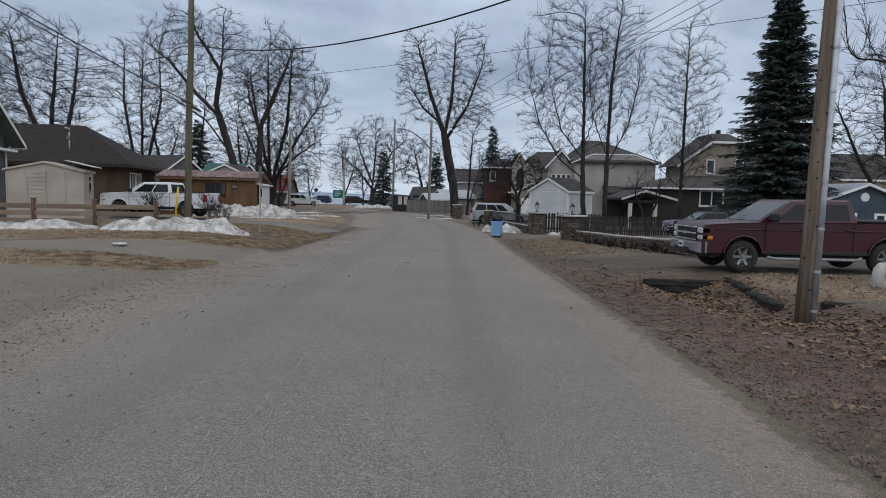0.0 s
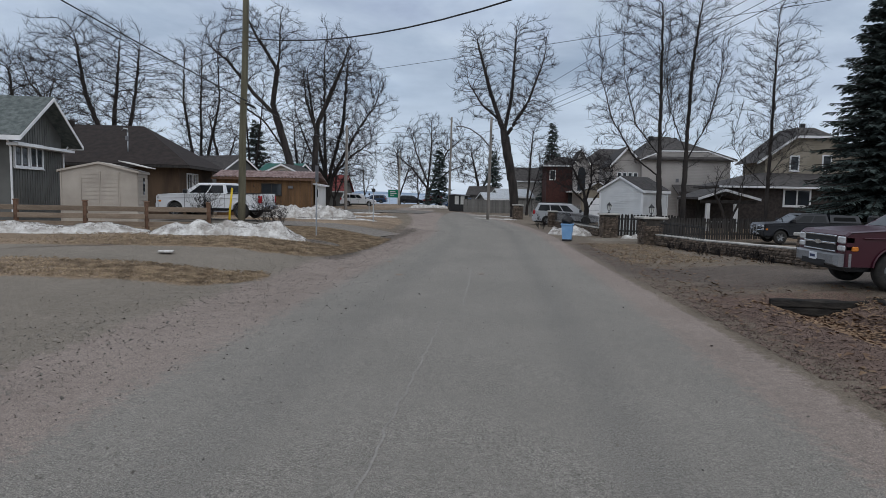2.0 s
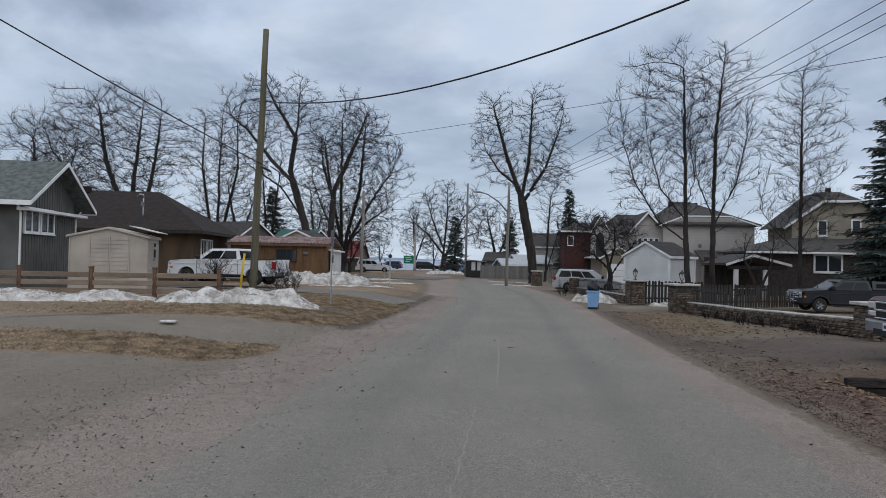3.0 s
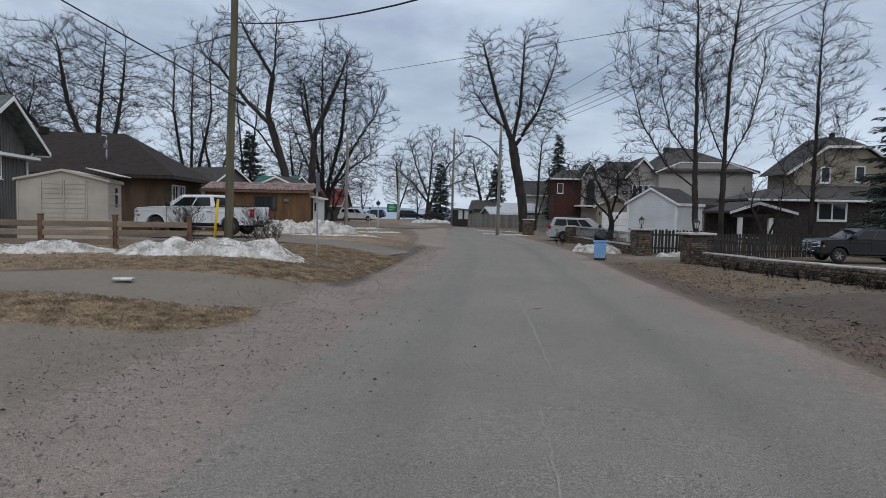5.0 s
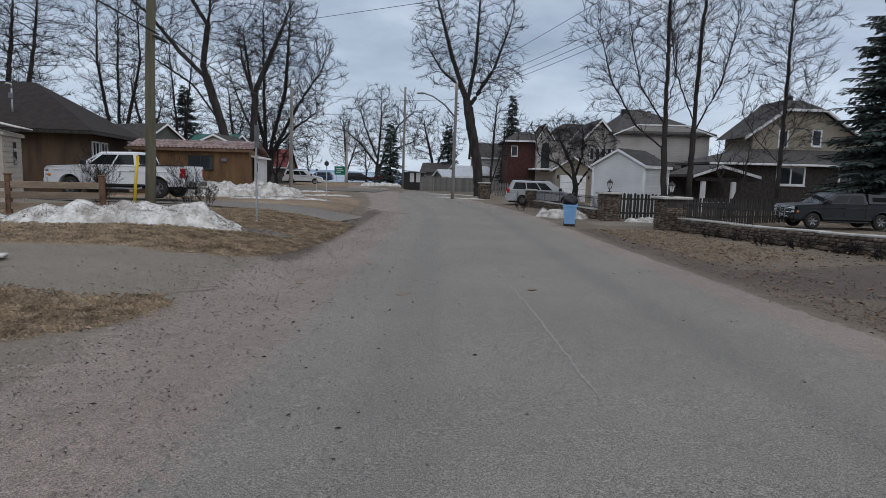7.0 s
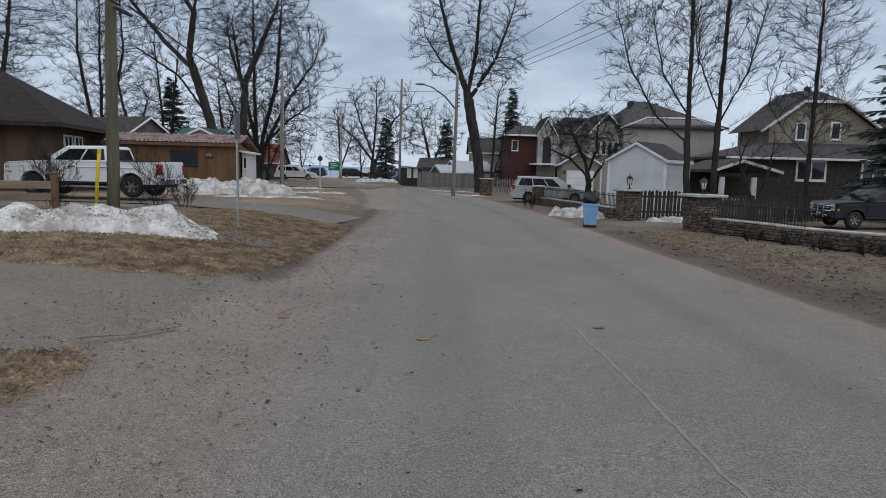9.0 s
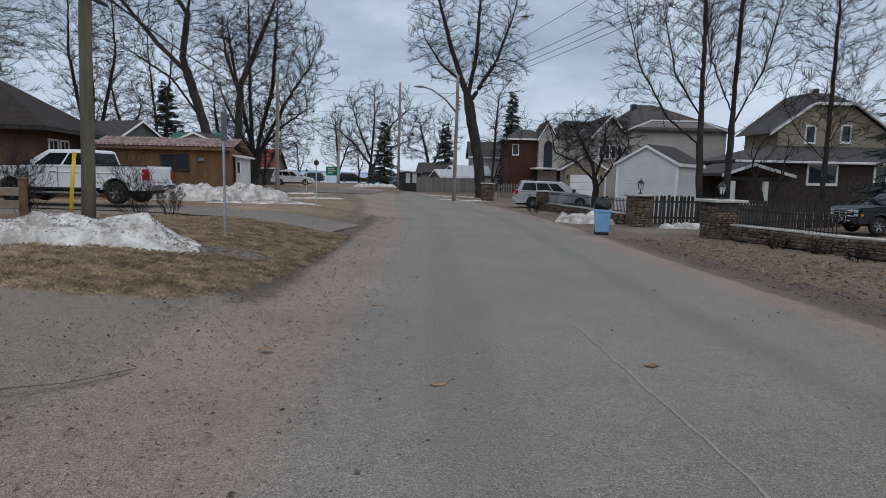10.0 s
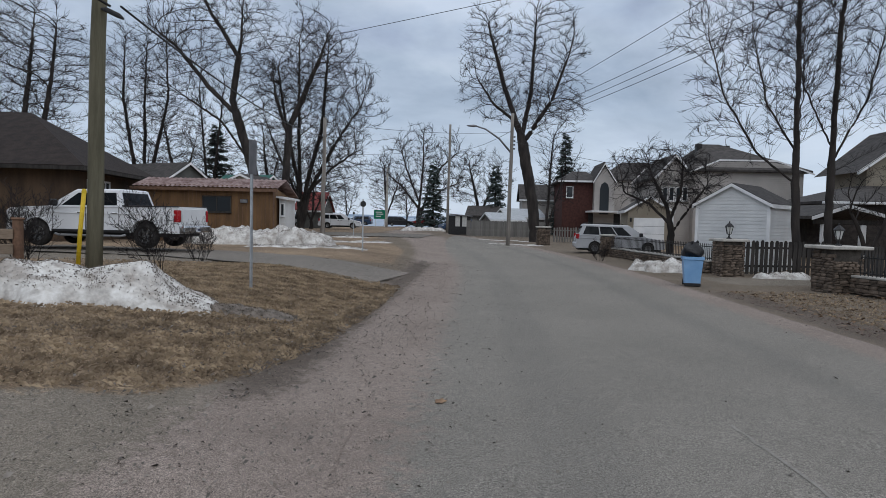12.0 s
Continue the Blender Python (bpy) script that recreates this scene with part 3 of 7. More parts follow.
for zz in (0.55, 1.2, 1.9, 2.7, 3.4, 4.1, 4.8):
    part("strap", Geo().lathe([(0.057, -0.02), (0.065, -0.02), (0.065, 0.02), (0.057, 0.02)], "z", 12, (0.103 - 0.004 * zz, -0.109 + 0.003 * zz, zz)), "galv", pole_right)
for i in range(16):
    zz, an = 0.9 + i * 0.26, -1.6 + 0.9 * math.sin(i * 2.3)
    part("staple", Geo().cyl((0.12 * math.cos(an), 0.12 * math.sin(an), zz), (0.14 * math.cos(an), 0.14 * math.sin(an), zz), 0.016, n=6), "iron", pole_right)

lamp = utility_pole(-1.37, 61, 9.4, 0.15, "pole_grey", 0.8, "grey wooden pole with a curved street light arm")
arm = Geo().tube([(0, 0, 6.9), (-0.9, 0, 7.9), (-1.9, 0, 8.55), (-2.6, 0, 8.75)], [0.075, 0.07, 0.06, 0.05], 8)
part("arm", arm, "sign_back", lamp, "curved metal lamp arm", True)
part("lamp_head", Geo().loft([[(-2.5 - a, b * w, 8.75 + c * h) for b, c in ((-1, -0.3), (-0.6, 1), (0.6, 1), (1, -0.3), (0.5, -1), (-0.5, -1))] for a, w, h in ((0, 0.06, 0.05), (0.25, 0.15, 0.08), (0.6, 0.12, 0.05), (0.75, 0.04, 0.02))]), "sign_back", lamp, "cobra-head street light", True)
for i in range(4):
    part("insulator", Geo().cyl((0.12, -0.1, 7.2 + i * 0.28), (0.24, -0.12, 7.2 + i * 0.28), 0.05, n=8), "black_plastic", lamp)
utility_pole(-7.1, 90, 12.6, 0.17, "pole_grey", 0.6, "tall grey wooden pole by the far bend")
utility_pole(-12.6, 52, 7.2, 0.13, "pole_grey", 0.7, "slim grey utility pole beside the side driveway")
utility_pole(-17.5, 112, 9.0, 0.2, "concrete", 0.5, "pale concrete pole by the lake shore")


def wire(name, a, b, sag, r, label, n=24):
    a, b = Vector(a), Vector(b)
    pts = [a.lerp(b, i / n) - Vector((0, 0, sag * 4 * (i / n) * (1 - i / n))) for i in range(n + 1)]
    solid(name, Geo().tube(pts, [r] * (n + 1), 6), "wire", label, "cable", smooth=True)


wire("service_cable", (-10.75, 27.5, 8.05), (14.76, 4.0, 11.02), 2.72, 0.022, "thick twisted black service cable over the road")
wire("service_cable", (-10.6, 27.3, 5.45), (-25.8, 12, 15.2), 0.35, 0.024, "heavy black cable running up from the wooden pole")
wire("service_cable", (-10.4, 27.3, 5.45), (-12.5, 52, 6.15), 0.45, 0.022, "heavy black cable between two wooden poles")
wire("phone_cable", (-10.9, 27.6, 7.7), (-51, 60, 11.9), 0.5, 0.014, "thin black cable to the houses")
wire("power_line", (-12.3, 52, 9.6 - 2.6), (-10.9, 27.5, 9.4), 0.3, 0.012, "thin overhead line along the street")
wire("power_line", (-26.0, 55, 10.2), (26.0, 22.4, 10.7), 0.35, 0.012, "thin overhead line across the street")
wire("power_line", (-1.1, 61, 9.2), (14.2, 10, 12.6), 0.35, 0.013, "thin overhead power line along the street")
for dz in (0.0, -0.35, -0.65):
    wire("power_line", (-1.1, 61, 8.6 + dz), (15.6, 8, 12.4 + dz * 1.3), 1.1, 0.013, "thin overhead power line along the street")
wire("power_line", (-1.3, 61, 7.8), (-12.5, 52, 7.0), 0.3, 0.013, "thin overhead line between two poles")
wire("power_line", (-1.3, 61, 7.9), (-7, 90, 9.6), 0.5, 0.015, "thin overhead line between two poles")
wire("power_line", (-7, 90, 9.6), (-26, 84, 8.6), 0.5, 0.015, "thin overhead line over the side street")
wire("power_line", (-1.3, 61, 7.2), (12.2, 64, 5.5), 0.4, 0.014, "drop line to a house")


def sign_post(x, y, h, w, hh, mat, label, rz=0, disc=False):
    t = thing("road_sign", label, "road sign", on(x, y, rz, -0.15))
    part("post", Geo().box(-0.03, 0.03, -0.018, 0.018, 0, h, 0.006), "galv", t, "perforated galvanised steel post")
    g = Geo()
    if disc:
        g.prism([(w * math.cos(math.pi / 8 + i * math.pi / 4), h - hh + w * math.sin(math.pi / 8 + i * math.pi / 4)) for i in range(8)], 1, -0.024, -0.019)
    else:
        g.box(-w / 2, w / 2, -0.024, -0.019, h - hh, h + 0.03)
    part("panel", g, mat, t)
    return t


sign_post(-7.9, 27.4, 2.95, 0.24, 0.62, "sign_back", "grey back of a narrow parking sign on a steel post", 74)
sign_post(-8.4, 42.0, 2.3, 0.13, 0.2, "iron", "small dark sign on a thin steel post", 20, True)
sign_post(-13.5, 66, 2.2, 0.10, 0.2, "iron", "small dark marker sign on a post", 10, True)
mk = thing("guy_wire_marker", "yellow plastic guy wire guard leaning beside the pole", "marker", on(-12.0, 28.4, 0, -0.1))
part("tube", Geo().tube([(0, 0, 0), (0.06, 0, 0.9), (0.16, 0, 1.8)], [0.045, 0.045, 0.045], 10), "yellow", mk, smooth=True)
part("cap", Geo().lathe([(0.0, 1.86), (0.04, 1.85), (0.05, 1.80), (0.05, 1.77)], "z", 10, (0.158, 0, 0)), "yellow", mk)

gs = thing("direction_sign", "green highway direction sign with white markings", "road sign", on(-18.9, 115, 0))
for px in (-0.7, 0.7):
    part("post", Geo().box(px - 0.05, px + 0.05, -0.05, 0.05, -0.2, 2.6, 0.01), "white_paint", gs)
part("panel", Geo().box(-1.0, 1.0, -0.09, -0.06, 1.2, 2.6), "sign_green", gs)
for k, (a, b, c) in enumerate(((-0.7, 0.3, 2.2), (-0.6, 0.5, 1.9), (-0.7, 0.1, 1.55))):
    part("lettering_bar", Geo().box(a, b, -0.1, -0.094, c, c + 0.12), "white_paint", gs)


# ---- buildings ----
def window(parent, x, z, w, h, y=0.0, bars=1, frame="white_paint", fw=0.09, rot=None, curtain=False):
    """A framed window on a wall in the plane y, facing -y in its parent's space (rot turns it about z at x, y)."""
    m = pose(x, y, 0, 0, 0, rot or 0)
    f = Geo()
    f.box(-w / 2, w / 2, -0.05, 0.04, z, z + fw, 0.008).box(-w / 2, w / 2, -0.05, 0.04, z + h - fw, z + h, 0.008)
    f.box(-w / 2, -w / 2 + fw, -0.048, 0.04, z + fw, z + h - fw).box(w / 2 - fw, w / 2, -0.048, 0.04, z + fw, z + h - fw)
    for i in range(bars):
        u = -w / 2 + w * (i + 1) / (bars + 1)
        f.box(u - fw * 0.4, u + fw * 0.4, -0.04, 0.04, z + fw, z + h - fw)
    win = part("window", f, frame, parent, "framed window", m=m)
    part("pane", Geo().box(-w / 2 + fw, w / 2 - fw, -0.012, 0.0, z + fw, z + h - fw), "window", win)
    part("sill", Geo().box(-w / 2 - 0.04, w / 2 + 0.04, -0.09, -0.0, z - 0.05, z - 0.003, 0.01), frame, win)
    return win


def lap_wall(x0, x1, z0, z1, y, step=0.15, top=None):
    """Horizontal lap boards facing -y; top(x) gives a sloping upper edge."""
    boards = []
    n = int((z1 - z0) / step) + 1
    for i in range(n):
        a, b = z0 + i * step, min(z1, z0 + (i + 1) * step)
        if b - a < 0.02:
            continue
        l, r = x0, x1
        if top:
            l, r = top(a)
            l2, r2 = top(b)
            if r - l < 0.05:
                break
        else:
            l2, r2 = l, r
        g = Geo()
        boards.append(g)
        g.add([(l, y - 0.022, a), (r, y - 0.022, a), (r2, y - 0.004, b), (l2, y - 0.004, b), (l, y + 0.02, a), (r, y + 0.02, a), (r2, y + 0.02, b), (l2, y + 0.02, b)],
              [(0, 1, 2, 3), (4, 5, 1, 0), (3, 2, 6, 7), (0, 3, 7, 4), (1, 5, 6, 2), (4, 7, 6, 5)])
    return boards


def gable_house(name, label, m, w, d, eave, apex, wall, roof, over=0.35, category="house", trim="white_paint", thick=0.16, base=-0.4, group=""):
    """A body w wide (x) and d deep (y), its gable facing -y, with a thick two-pitch roof and trim boards."""
    t = thing(name, label, category, m, group)
    part("wall", Geo().prism([(-w / 2, base), (w / 2, base), (w / 2, eave), (0, apex), (-w / 2, eave)], 1, 0, d), wall, t)
    sl = (apex - eave) / (w / 2)
    e = eave - sl * over
    for s in (-1, 1):
        g = Geo().prism([(s * (w / 2 + over), e), (0, apex), (0, apex + thick), (s * (w / 2 + over), e + thick)], 1, -over, d + over)
        part("roof", g, roof, t)
        part("fascia", Geo().prism([(s * (w / 2 + over), e - 0.04), (0, apex - 0.04), (0, apex + thick - 0.03), (s * (w / 2 + over), e + thick - 0.03)], 1, -over - 0.03, -over + 0.0), trim, t)
        part("eave_board", Geo().box(s * (w / 2 + over) - 0.015, s * (w / 2 + over) + 0.015, -over, d + over, e - 0.06, e + thick - 0.02), trim, t)
    return t


def hip_roof(x0, x1, y0, y1, z, zr, ridge, thick=0.14):
    """Hip roof over a rectangle; the ridge runs along x between the two ridge ends."""
    ym = (y0 + y1) / 2
    a, b = ridge
    lo = [(x0, y0, z), (x1, y0, z), (x1, y1, z), (x0, y1, z)]
    g = Geo().add(lo + [(a, ym, zr), (b, ym, zr)] + [(p[0], p[1], p[2] - thick) for p in lo],
                  [(0, 1, 5, 4), (1, 2, 5), (2, 3, 4, 5), (3, 0, 4), (0, 6, 7, 1), (1, 7, 8, 2), (2, 8, 9, 3), (3, 9, 6, 0), (6, 9, 8, 7)])
    return g


# grey board house, its gable end towards the street
lh = gable_house("house", "grey vertical-board bungalow with green-grey shingles and white trim", pose(-22.0, 30.35, 1.02, 0, 0, 104), 5.1, 13, 3.34, 4.9, "grey_board", "shingle_green", 0.75, base=-0.9)
bat_mesh = Geo().box(-0.015, 0.015, -0.025, 0.0, -0.3, 2.62).mesh("batten", "grey_board")
for i in range(22):
    part("batten", bat_mesh, "grey_board", lh, m=pose(-2.5 + i * 0.238, 0, 0))
for i in range(11):
    xx = -1.2 + i * 0.24
    part("batten", Geo().box(xx - 0.015, xx + 0.015, -0.025, 0.0, 2.76, 4.85 - abs(xx) * 0.62), "grey_board", lh)
for xx in (-1.65, -0.25):
    window(lh, xx, 1.72, 1.3, 1.12, -0.03, 1)
part("soffit_return", Geo().box(-2.9, 2.9, -0.5, -0.03, 2.64, 2.76), "white_paint", lh)
part("gutter", Geo().box(-3.22, -3.10, -0.5, 13.4, 2.92, 3.06, 0.02), "white_paint", lh)
for xx in (-2.62, 2.62):
    part("downspout", Geo().tube([(xx * 1.17, -0.1, 2.95), (xx * 1.08, -0.08, 2.75), (xx, -0.06, 2.55), (xx, -0.06, -0.2)], [0.045] * 4, 8), "white_paint", lh)
part("meter_box", Geo().box(-2.68, -2.55, 1.0, 1.3, 0.9, 1.35, 0.02), "sign_back", lh)
part("upper_gable", Geo().prism([(-1.2, 4.2), (1.6, 4.2), (0.2, 6.0)], 1, 4.6, 9.0), "white_siding", lh)

# garden shed behind the rail fence
sh = gable_house("garden_shed", "beige panelled garden shed with a snowy low roof", pose(-17.9, 28.6, 0.65, 0, 0, 16), 3.1, 1.7, 2.0, 2.36, "shed_panel", "shed_panel", 0.08, "shed", "shed_panel", 0.05, -0.45)
for i in range(4):
    a = -1.53 + i * 0.775
    part("rib", Geo().box(a + 0.01, a + 0.05, -0.03, 0.0, -0.2, 2.0), "shed_panel", sh)
    for k in range(11):
        if i in (1, 2):
            part("panel", Geo().box(a + 0.06, a + 0.76, -0.018, 0.0, 0.05 + k * 0.18, 0.055 + k * 0.18 + 0.14), "shed_panel", sh)
for k in range(12):
    part("panel", Geo().box(1.55, 1.575, 0.05, 1.65, -0.1 + k * 0.17, 0.05 + k * 0.17), "shed_panel", sh)
part("side_window", Geo().box(1.57, 1.59, 0.85, 1.12, 1.0, 1.75), "window", sh)
part("roof_snow", Geo().box(0.3, 1.5, -0.06, 1.6, 2.15, 2.19, 0.02), "snow", sh, m=pose(0.02, 0, 0.42, 0, 13, 0))

# dark brown hip-roofed house
dh = thing("house", "dark brown bungalow with a wide brown shingle hip roof", "house", pose(-20.3, 41.6, 0.30, 0, 0, 11))
part("wall", Geo().box(-16.4, -0.9, 0.9, 9.6, -0.6, 3.05), "shaded_board", dh)
part("roof", hip_roof(-17.3, 0.0, 0.0, 10.5, 3.2, 6.05, (-12.5, -4.5)), "shingle_brown", dh)
part("eave_board", Geo().box(-17.3, 0.0, -0.03, 0.0, 3.0, 3.16), "wood_dark", dh)
part("eave_board", Geo().box(0.0, 0.03, 0.0, 10.5, 3.0, 3.16), "wood_dark", dh)
for yy in (3.2, 4.7):
    window(dh, -0.9 + 0.02, 1.5, 1.2, 1.25, yy, 1, rot=90)
window(dh, -6.3, 1.35, 1.7, 1.3, 0.88, 1)
part("vent_stack", Geo().tube([(-4.3, 1.6, 3.6), (-4.3, 1.6, 5.35)], [0.05, 0.045], 8), "galv", dh, "metal service mast on the roof", True)
part("mast_head", Geo().tube([(-4.3, 1.6, 5.3), (-4.3, 1.55, 5.5), (-4.5, 1.5, 5.52), (-4.62, 1.45, 5.38)], [0.05, 0.06, 0.06, 0.04], 8), "galv", dh, "curved weather head", True)
part("insulator", Geo().box(-4.42, -4.2, 1.45, 1.56, 4.75, 5.05, 0.03), "sign_back", dh)
part("roof_vent", Geo().box(-9.6, -9.1, 4.7, 5.2, 5.8, 6.3, 0.06), "shingle_brown", dh)
part("porch_post", Geo().tube([(-9.6, 0.3, -0.4), (-9.6, 0.3, 3.0)], [0.1, 0.1], 8), "brown_board", dh)

# small gable behind and long brown shed with a rusty roof
gable_house("house", "grey house gable with white trim behind the brown roof", pose(-25.3, 62, 0.2, 0, 0, 65), 4.0, 9, 3.7, 5.0, "grey_board", "shingle", 0.3)
cot = gable_house("house", "pale cottage gable with wide white trim boards", pose(-21.2, 62, 0.1, 0, 0, -4), 3.2, 4.4, 3.65, 4.35, "shed_panel", "shingle", 0.3)
part("gable_vent", Geo().box(-0.25, 0.25, -0.03, 0.0, 3.55, 3.85), "sign_back", cot)
gable_house("house", "low house with a teal metal roof", pose(-21.4, 69, 0.1, 0, 0, 78), 5.0, 4.0, 3.5, 4.7, "grey_board", "green_roof", 0.35)
bs = thing("long_shed", "long brown board shed with a rusty red metal roof", "shed", pose(-14.2, 47.9, 0.3, 0, 0, 3))
part("wall", Geo().prism([(0.0, -0.4), (0.0, 2.75), (4.0, 2.2), (4.0, -0.4)], 0, -7.0, 0.0), "brown_board", bs)
for i in range(31):
    a = -7.27 + i * 0.245
    part("roof_sheet", Geo().add([(a, -0.35, 2.62), (a + 0.245, -0.35, 2.62), (a + 0.245, 1.6, 3.15), (a, 1.6, 3.15), (a + 0.1, -0.35, 2.67), (a + 0.14, -0.35, 2.67), (a + 0.14, 1.6, 3.2), (a + 0.1, 1.6, 3.2)],
           [(0, 4, 7, 3), (4, 5, 6, 7), (5, 1, 2, 6)]), "rust_roof", bs)
part("roof_back", Geo().plate([(-7.27, 1.6, 3.14), (0.32, 1.6, 3.14), (0.32, 4.4, 2.3), (-7.27, 4.4, 2.3)], 0.06), "rust_roof", bs)
part("eave_board", Geo().box(-7.27, 0.32, -0.36, -0.31, 2.44, 2.60), "wood_brown", bs)
part("end_board", Geo().prism([(-0.02, -0.4), (-0.02, 2.7), (0.22, 2.75), (0.22, -0.4)], 0, 0.005, 0.03), "wood_brown", bs)
brd = Geo().box(0, 0.015, -0.012, 0.0, -0.3, 2.6).mesh("batten", "wood_brown")
for i in range(35):
    part("batten", brd, "wood_brown", bs, m=pose(-6.98 + i * 0.2, 0, 0))
window(bs, -2.9, 1.35, 1.5, 0.85, -0.02, 1, "wood_dark", 0.06)
part("wall_lamp", Geo().box(-1.65, -1.3, -0.16, 0.0, 1.85, 2.05, 0.02), "sign_back", bs)
part("white_end", Geo().box(0.1, 0.45, 0.9, 3.0, -0.4, 2.15), "white_siding", bs)
part("white_roof", Geo().plate([(-0.1, 0.6, 2.3), (0.7, 0.6, 2.16), (0.7, 3.2, 2.16), (-0.1, 3.2, 2.3)], 0.1), "white_paint", bs)
window(bs, 0.28, 1.2, 0.24, 0.7, 0.88, 0, fw=0.05)

# red-roofed barn by the lake road
rb = gable_house("barn", "small grey building with a bright red roof", pose(-22.6, 95, -0.2, 0, 0, 90), 6, 3.2, 2.45, 4.6, "grey_board", "red_roof", 0.3, "barn")

# white clapboard shed
ws = gable_house("garden_shed", "white clapboard garden shed with a dark shingle roof", pose(7.15, 42.9, gz(7, 42.7), 0, 0, -42), 2.95, 3.1, 2.75, 3.55, "white_siding", "shingle", 0.16, "shed", "white_paint", 0.12, -0.2)
for g in lap_wall(-1.47, 1.47, -0.1, 2.75, 0.0, 0.145) + lap_wall(-1.47, 1.47, 2.77, 3.5, 0.0, 0.145, lambda z: (-1.47 * (3.55 - z) / 0.8, 1.47 * (3.55 - z) / 0.8)):
    part("clapboard", g, "white_siding", ws)
for g in lap_wall(0.0, 3.1, -0.1, 2.7, 0.0, 0.145):
    part("clapboard", g, "white_siding", ws, m=pose(1.475, 0, 0, 0, 0, 90))
for xx in (-1.47, 1.47):
    part("corner_board", Geo().box(xx - 0.06, xx + 0.06, -0.05, 0.06, -0.15, 2.72), "white_paint", ws)
part("corner_board", Geo().box(1.42, 1.53, 3.02, 3.14, -0.15, 2.7), "white_paint", ws)

# tan two-storey house
h2 = thing("house", "tan sided two-storey house with dark shingle roofs", "house", pose(12.4, 68.6, -0.70) @ Matrix.Diagonal((1.21, 1.21, 1.18, 1)))
part("wall", Geo().box(1.4, 8.6, 0.0, 9.0, -0.3, 5.9), "tan_siding", h2)
part("front_gable_wall", Geo().prism([(-0.9, -0.3), (1.4, -0.3), (1.4, 5.3), (0.25, 6.5), (-0.9, 5.2)], 1, 0.6, 8), "tan_siding", h2)
part("gable_roof", Geo().prism([(-1.2, 4.95), (0.25, 6.6), (1.7, 4.95), (1.7, 5.12), (0.25, 6.8), (-1.2, 5.12)], 1, 0.25, 6.0), "shingle", h2)
part("gable_trim", Geo().prism([(-1.2, 4.9), (0.25, 6.55), (1.7, 4.9), (1.7, 5.1), (0.25, 6.76), (-1.2, 5.1)], 1, 0.2, 0.25), "white_paint", h2)
part("side_gable", Geo().prism([(1.4, 5.85), (3.0, 6.25), (6.6, 6.25), (8.6, 5.85)], 1, -0.02, 0.3), "tan_siding", h2)
part("roof", hip_roof(0.9, 9.0, -0.4, 9.4, 5.7, 8.0, (3.4, 4.6)), "shingle", h2)
part("barge_board", Geo().add([(1.0, -0.45, 5.45), (2.9, -0.45, 6.28), (6.6, -0.45, 6.28), (9.1, -0.45, 5.4), (9.1, -0.45, 5.5), (6.6, -0.45, 6.38), (2.9, -0.45, 6.38), (1.0, -0.45, 5.55),
                                 (1.0, -0.40, 5.45), (2.9, -0.40, 6.28), (6.6, -0.40, 6.28), (9.1, -0.40, 5.4), (9.1, -0.40, 5.5), (6.6, -0.40, 6.38), (2.9, -0.40, 6.38), (1.0, -0.40, 5.55)],
                                [(0, 1, 6, 7), (1, 2, 5, 6), (2, 3, 4, 5), (8, 15, 14, 9), (9, 14, 13, 10), (10, 13, 12, 11), (7, 6, 14, 15), (6, 5, 13, 14), (5, 4, 12, 13), (0, 8, 9, 1), (1, 9, 10, 2), (2, 10, 11, 3)]), "white_paint", h2)
for xx in (-0.35, 0.1, 0.55, 1.0):
    window(h2, xx, 3.5, 0.38, 1.0, 0.58, 0, fw=0.06)
part("chimney", Geo().box(2.7, 3.1, 3.6, 4.1, 7.0, 7.95, 0.03), "iron", h2)
part("chimney", Geo().box(5.0, 5.3, 4.2, 4.6, 7.2, 7.9, 0.03), "iron", h2)
part("wall_vent", Geo().box(4.2, 4.45, -0.03, 0.0, 3.7, 4.0), "sign_back", h2)
part("addition", Geo().box(4.4, 8.0, -3.2, 0.0, -0.3, 2.2), "tan_siding", h2)
part("addition_roof", Geo().prism([(-3.5, 2.1), (0.0, 3.4), (0.0, 3.5), (-3.5, 2.2)], 0, 3.9, 8.3), "shingle", h2)
window(h2, 7.2, 0.7, 0.7, 1.2, -3.2, 0)

gg = gable_house("garage", "beige sided garage with a white roller door", pose(8.6, 61.2, gz(8, 61), 0, 0, -8), 2.9, 6, 2.75, 3.65, "beige_siding", "shingle", 0.25, "garage")
part("garage_door", Geo().box(-1.05, 1.05, -0.05, 0.0, 0.0, 2.2, 0.01), "white_paint", gg)
for k in range(3):
    part("door_groove", Geo().box(-1.05, 1.05, -0.056, -0.051, 0.52 + k * 0.54, 0.54 + k * 0.54), "sign_back", gg)
for xx in (-1.25, 1.25):
    part("coach_lamp", Geo().box(xx - 0.06, xx + 0.06, -0.14, 0.0, 1.9, 2.2, 0.02), "iron", gg)
part("downspout", Geo().tube([(1.55, -0.3, 2.55), (1.6, -0.05, 2.3), (1.6, -0.05, 0)], [0.05] * 3, 8), "white_paint", gg)

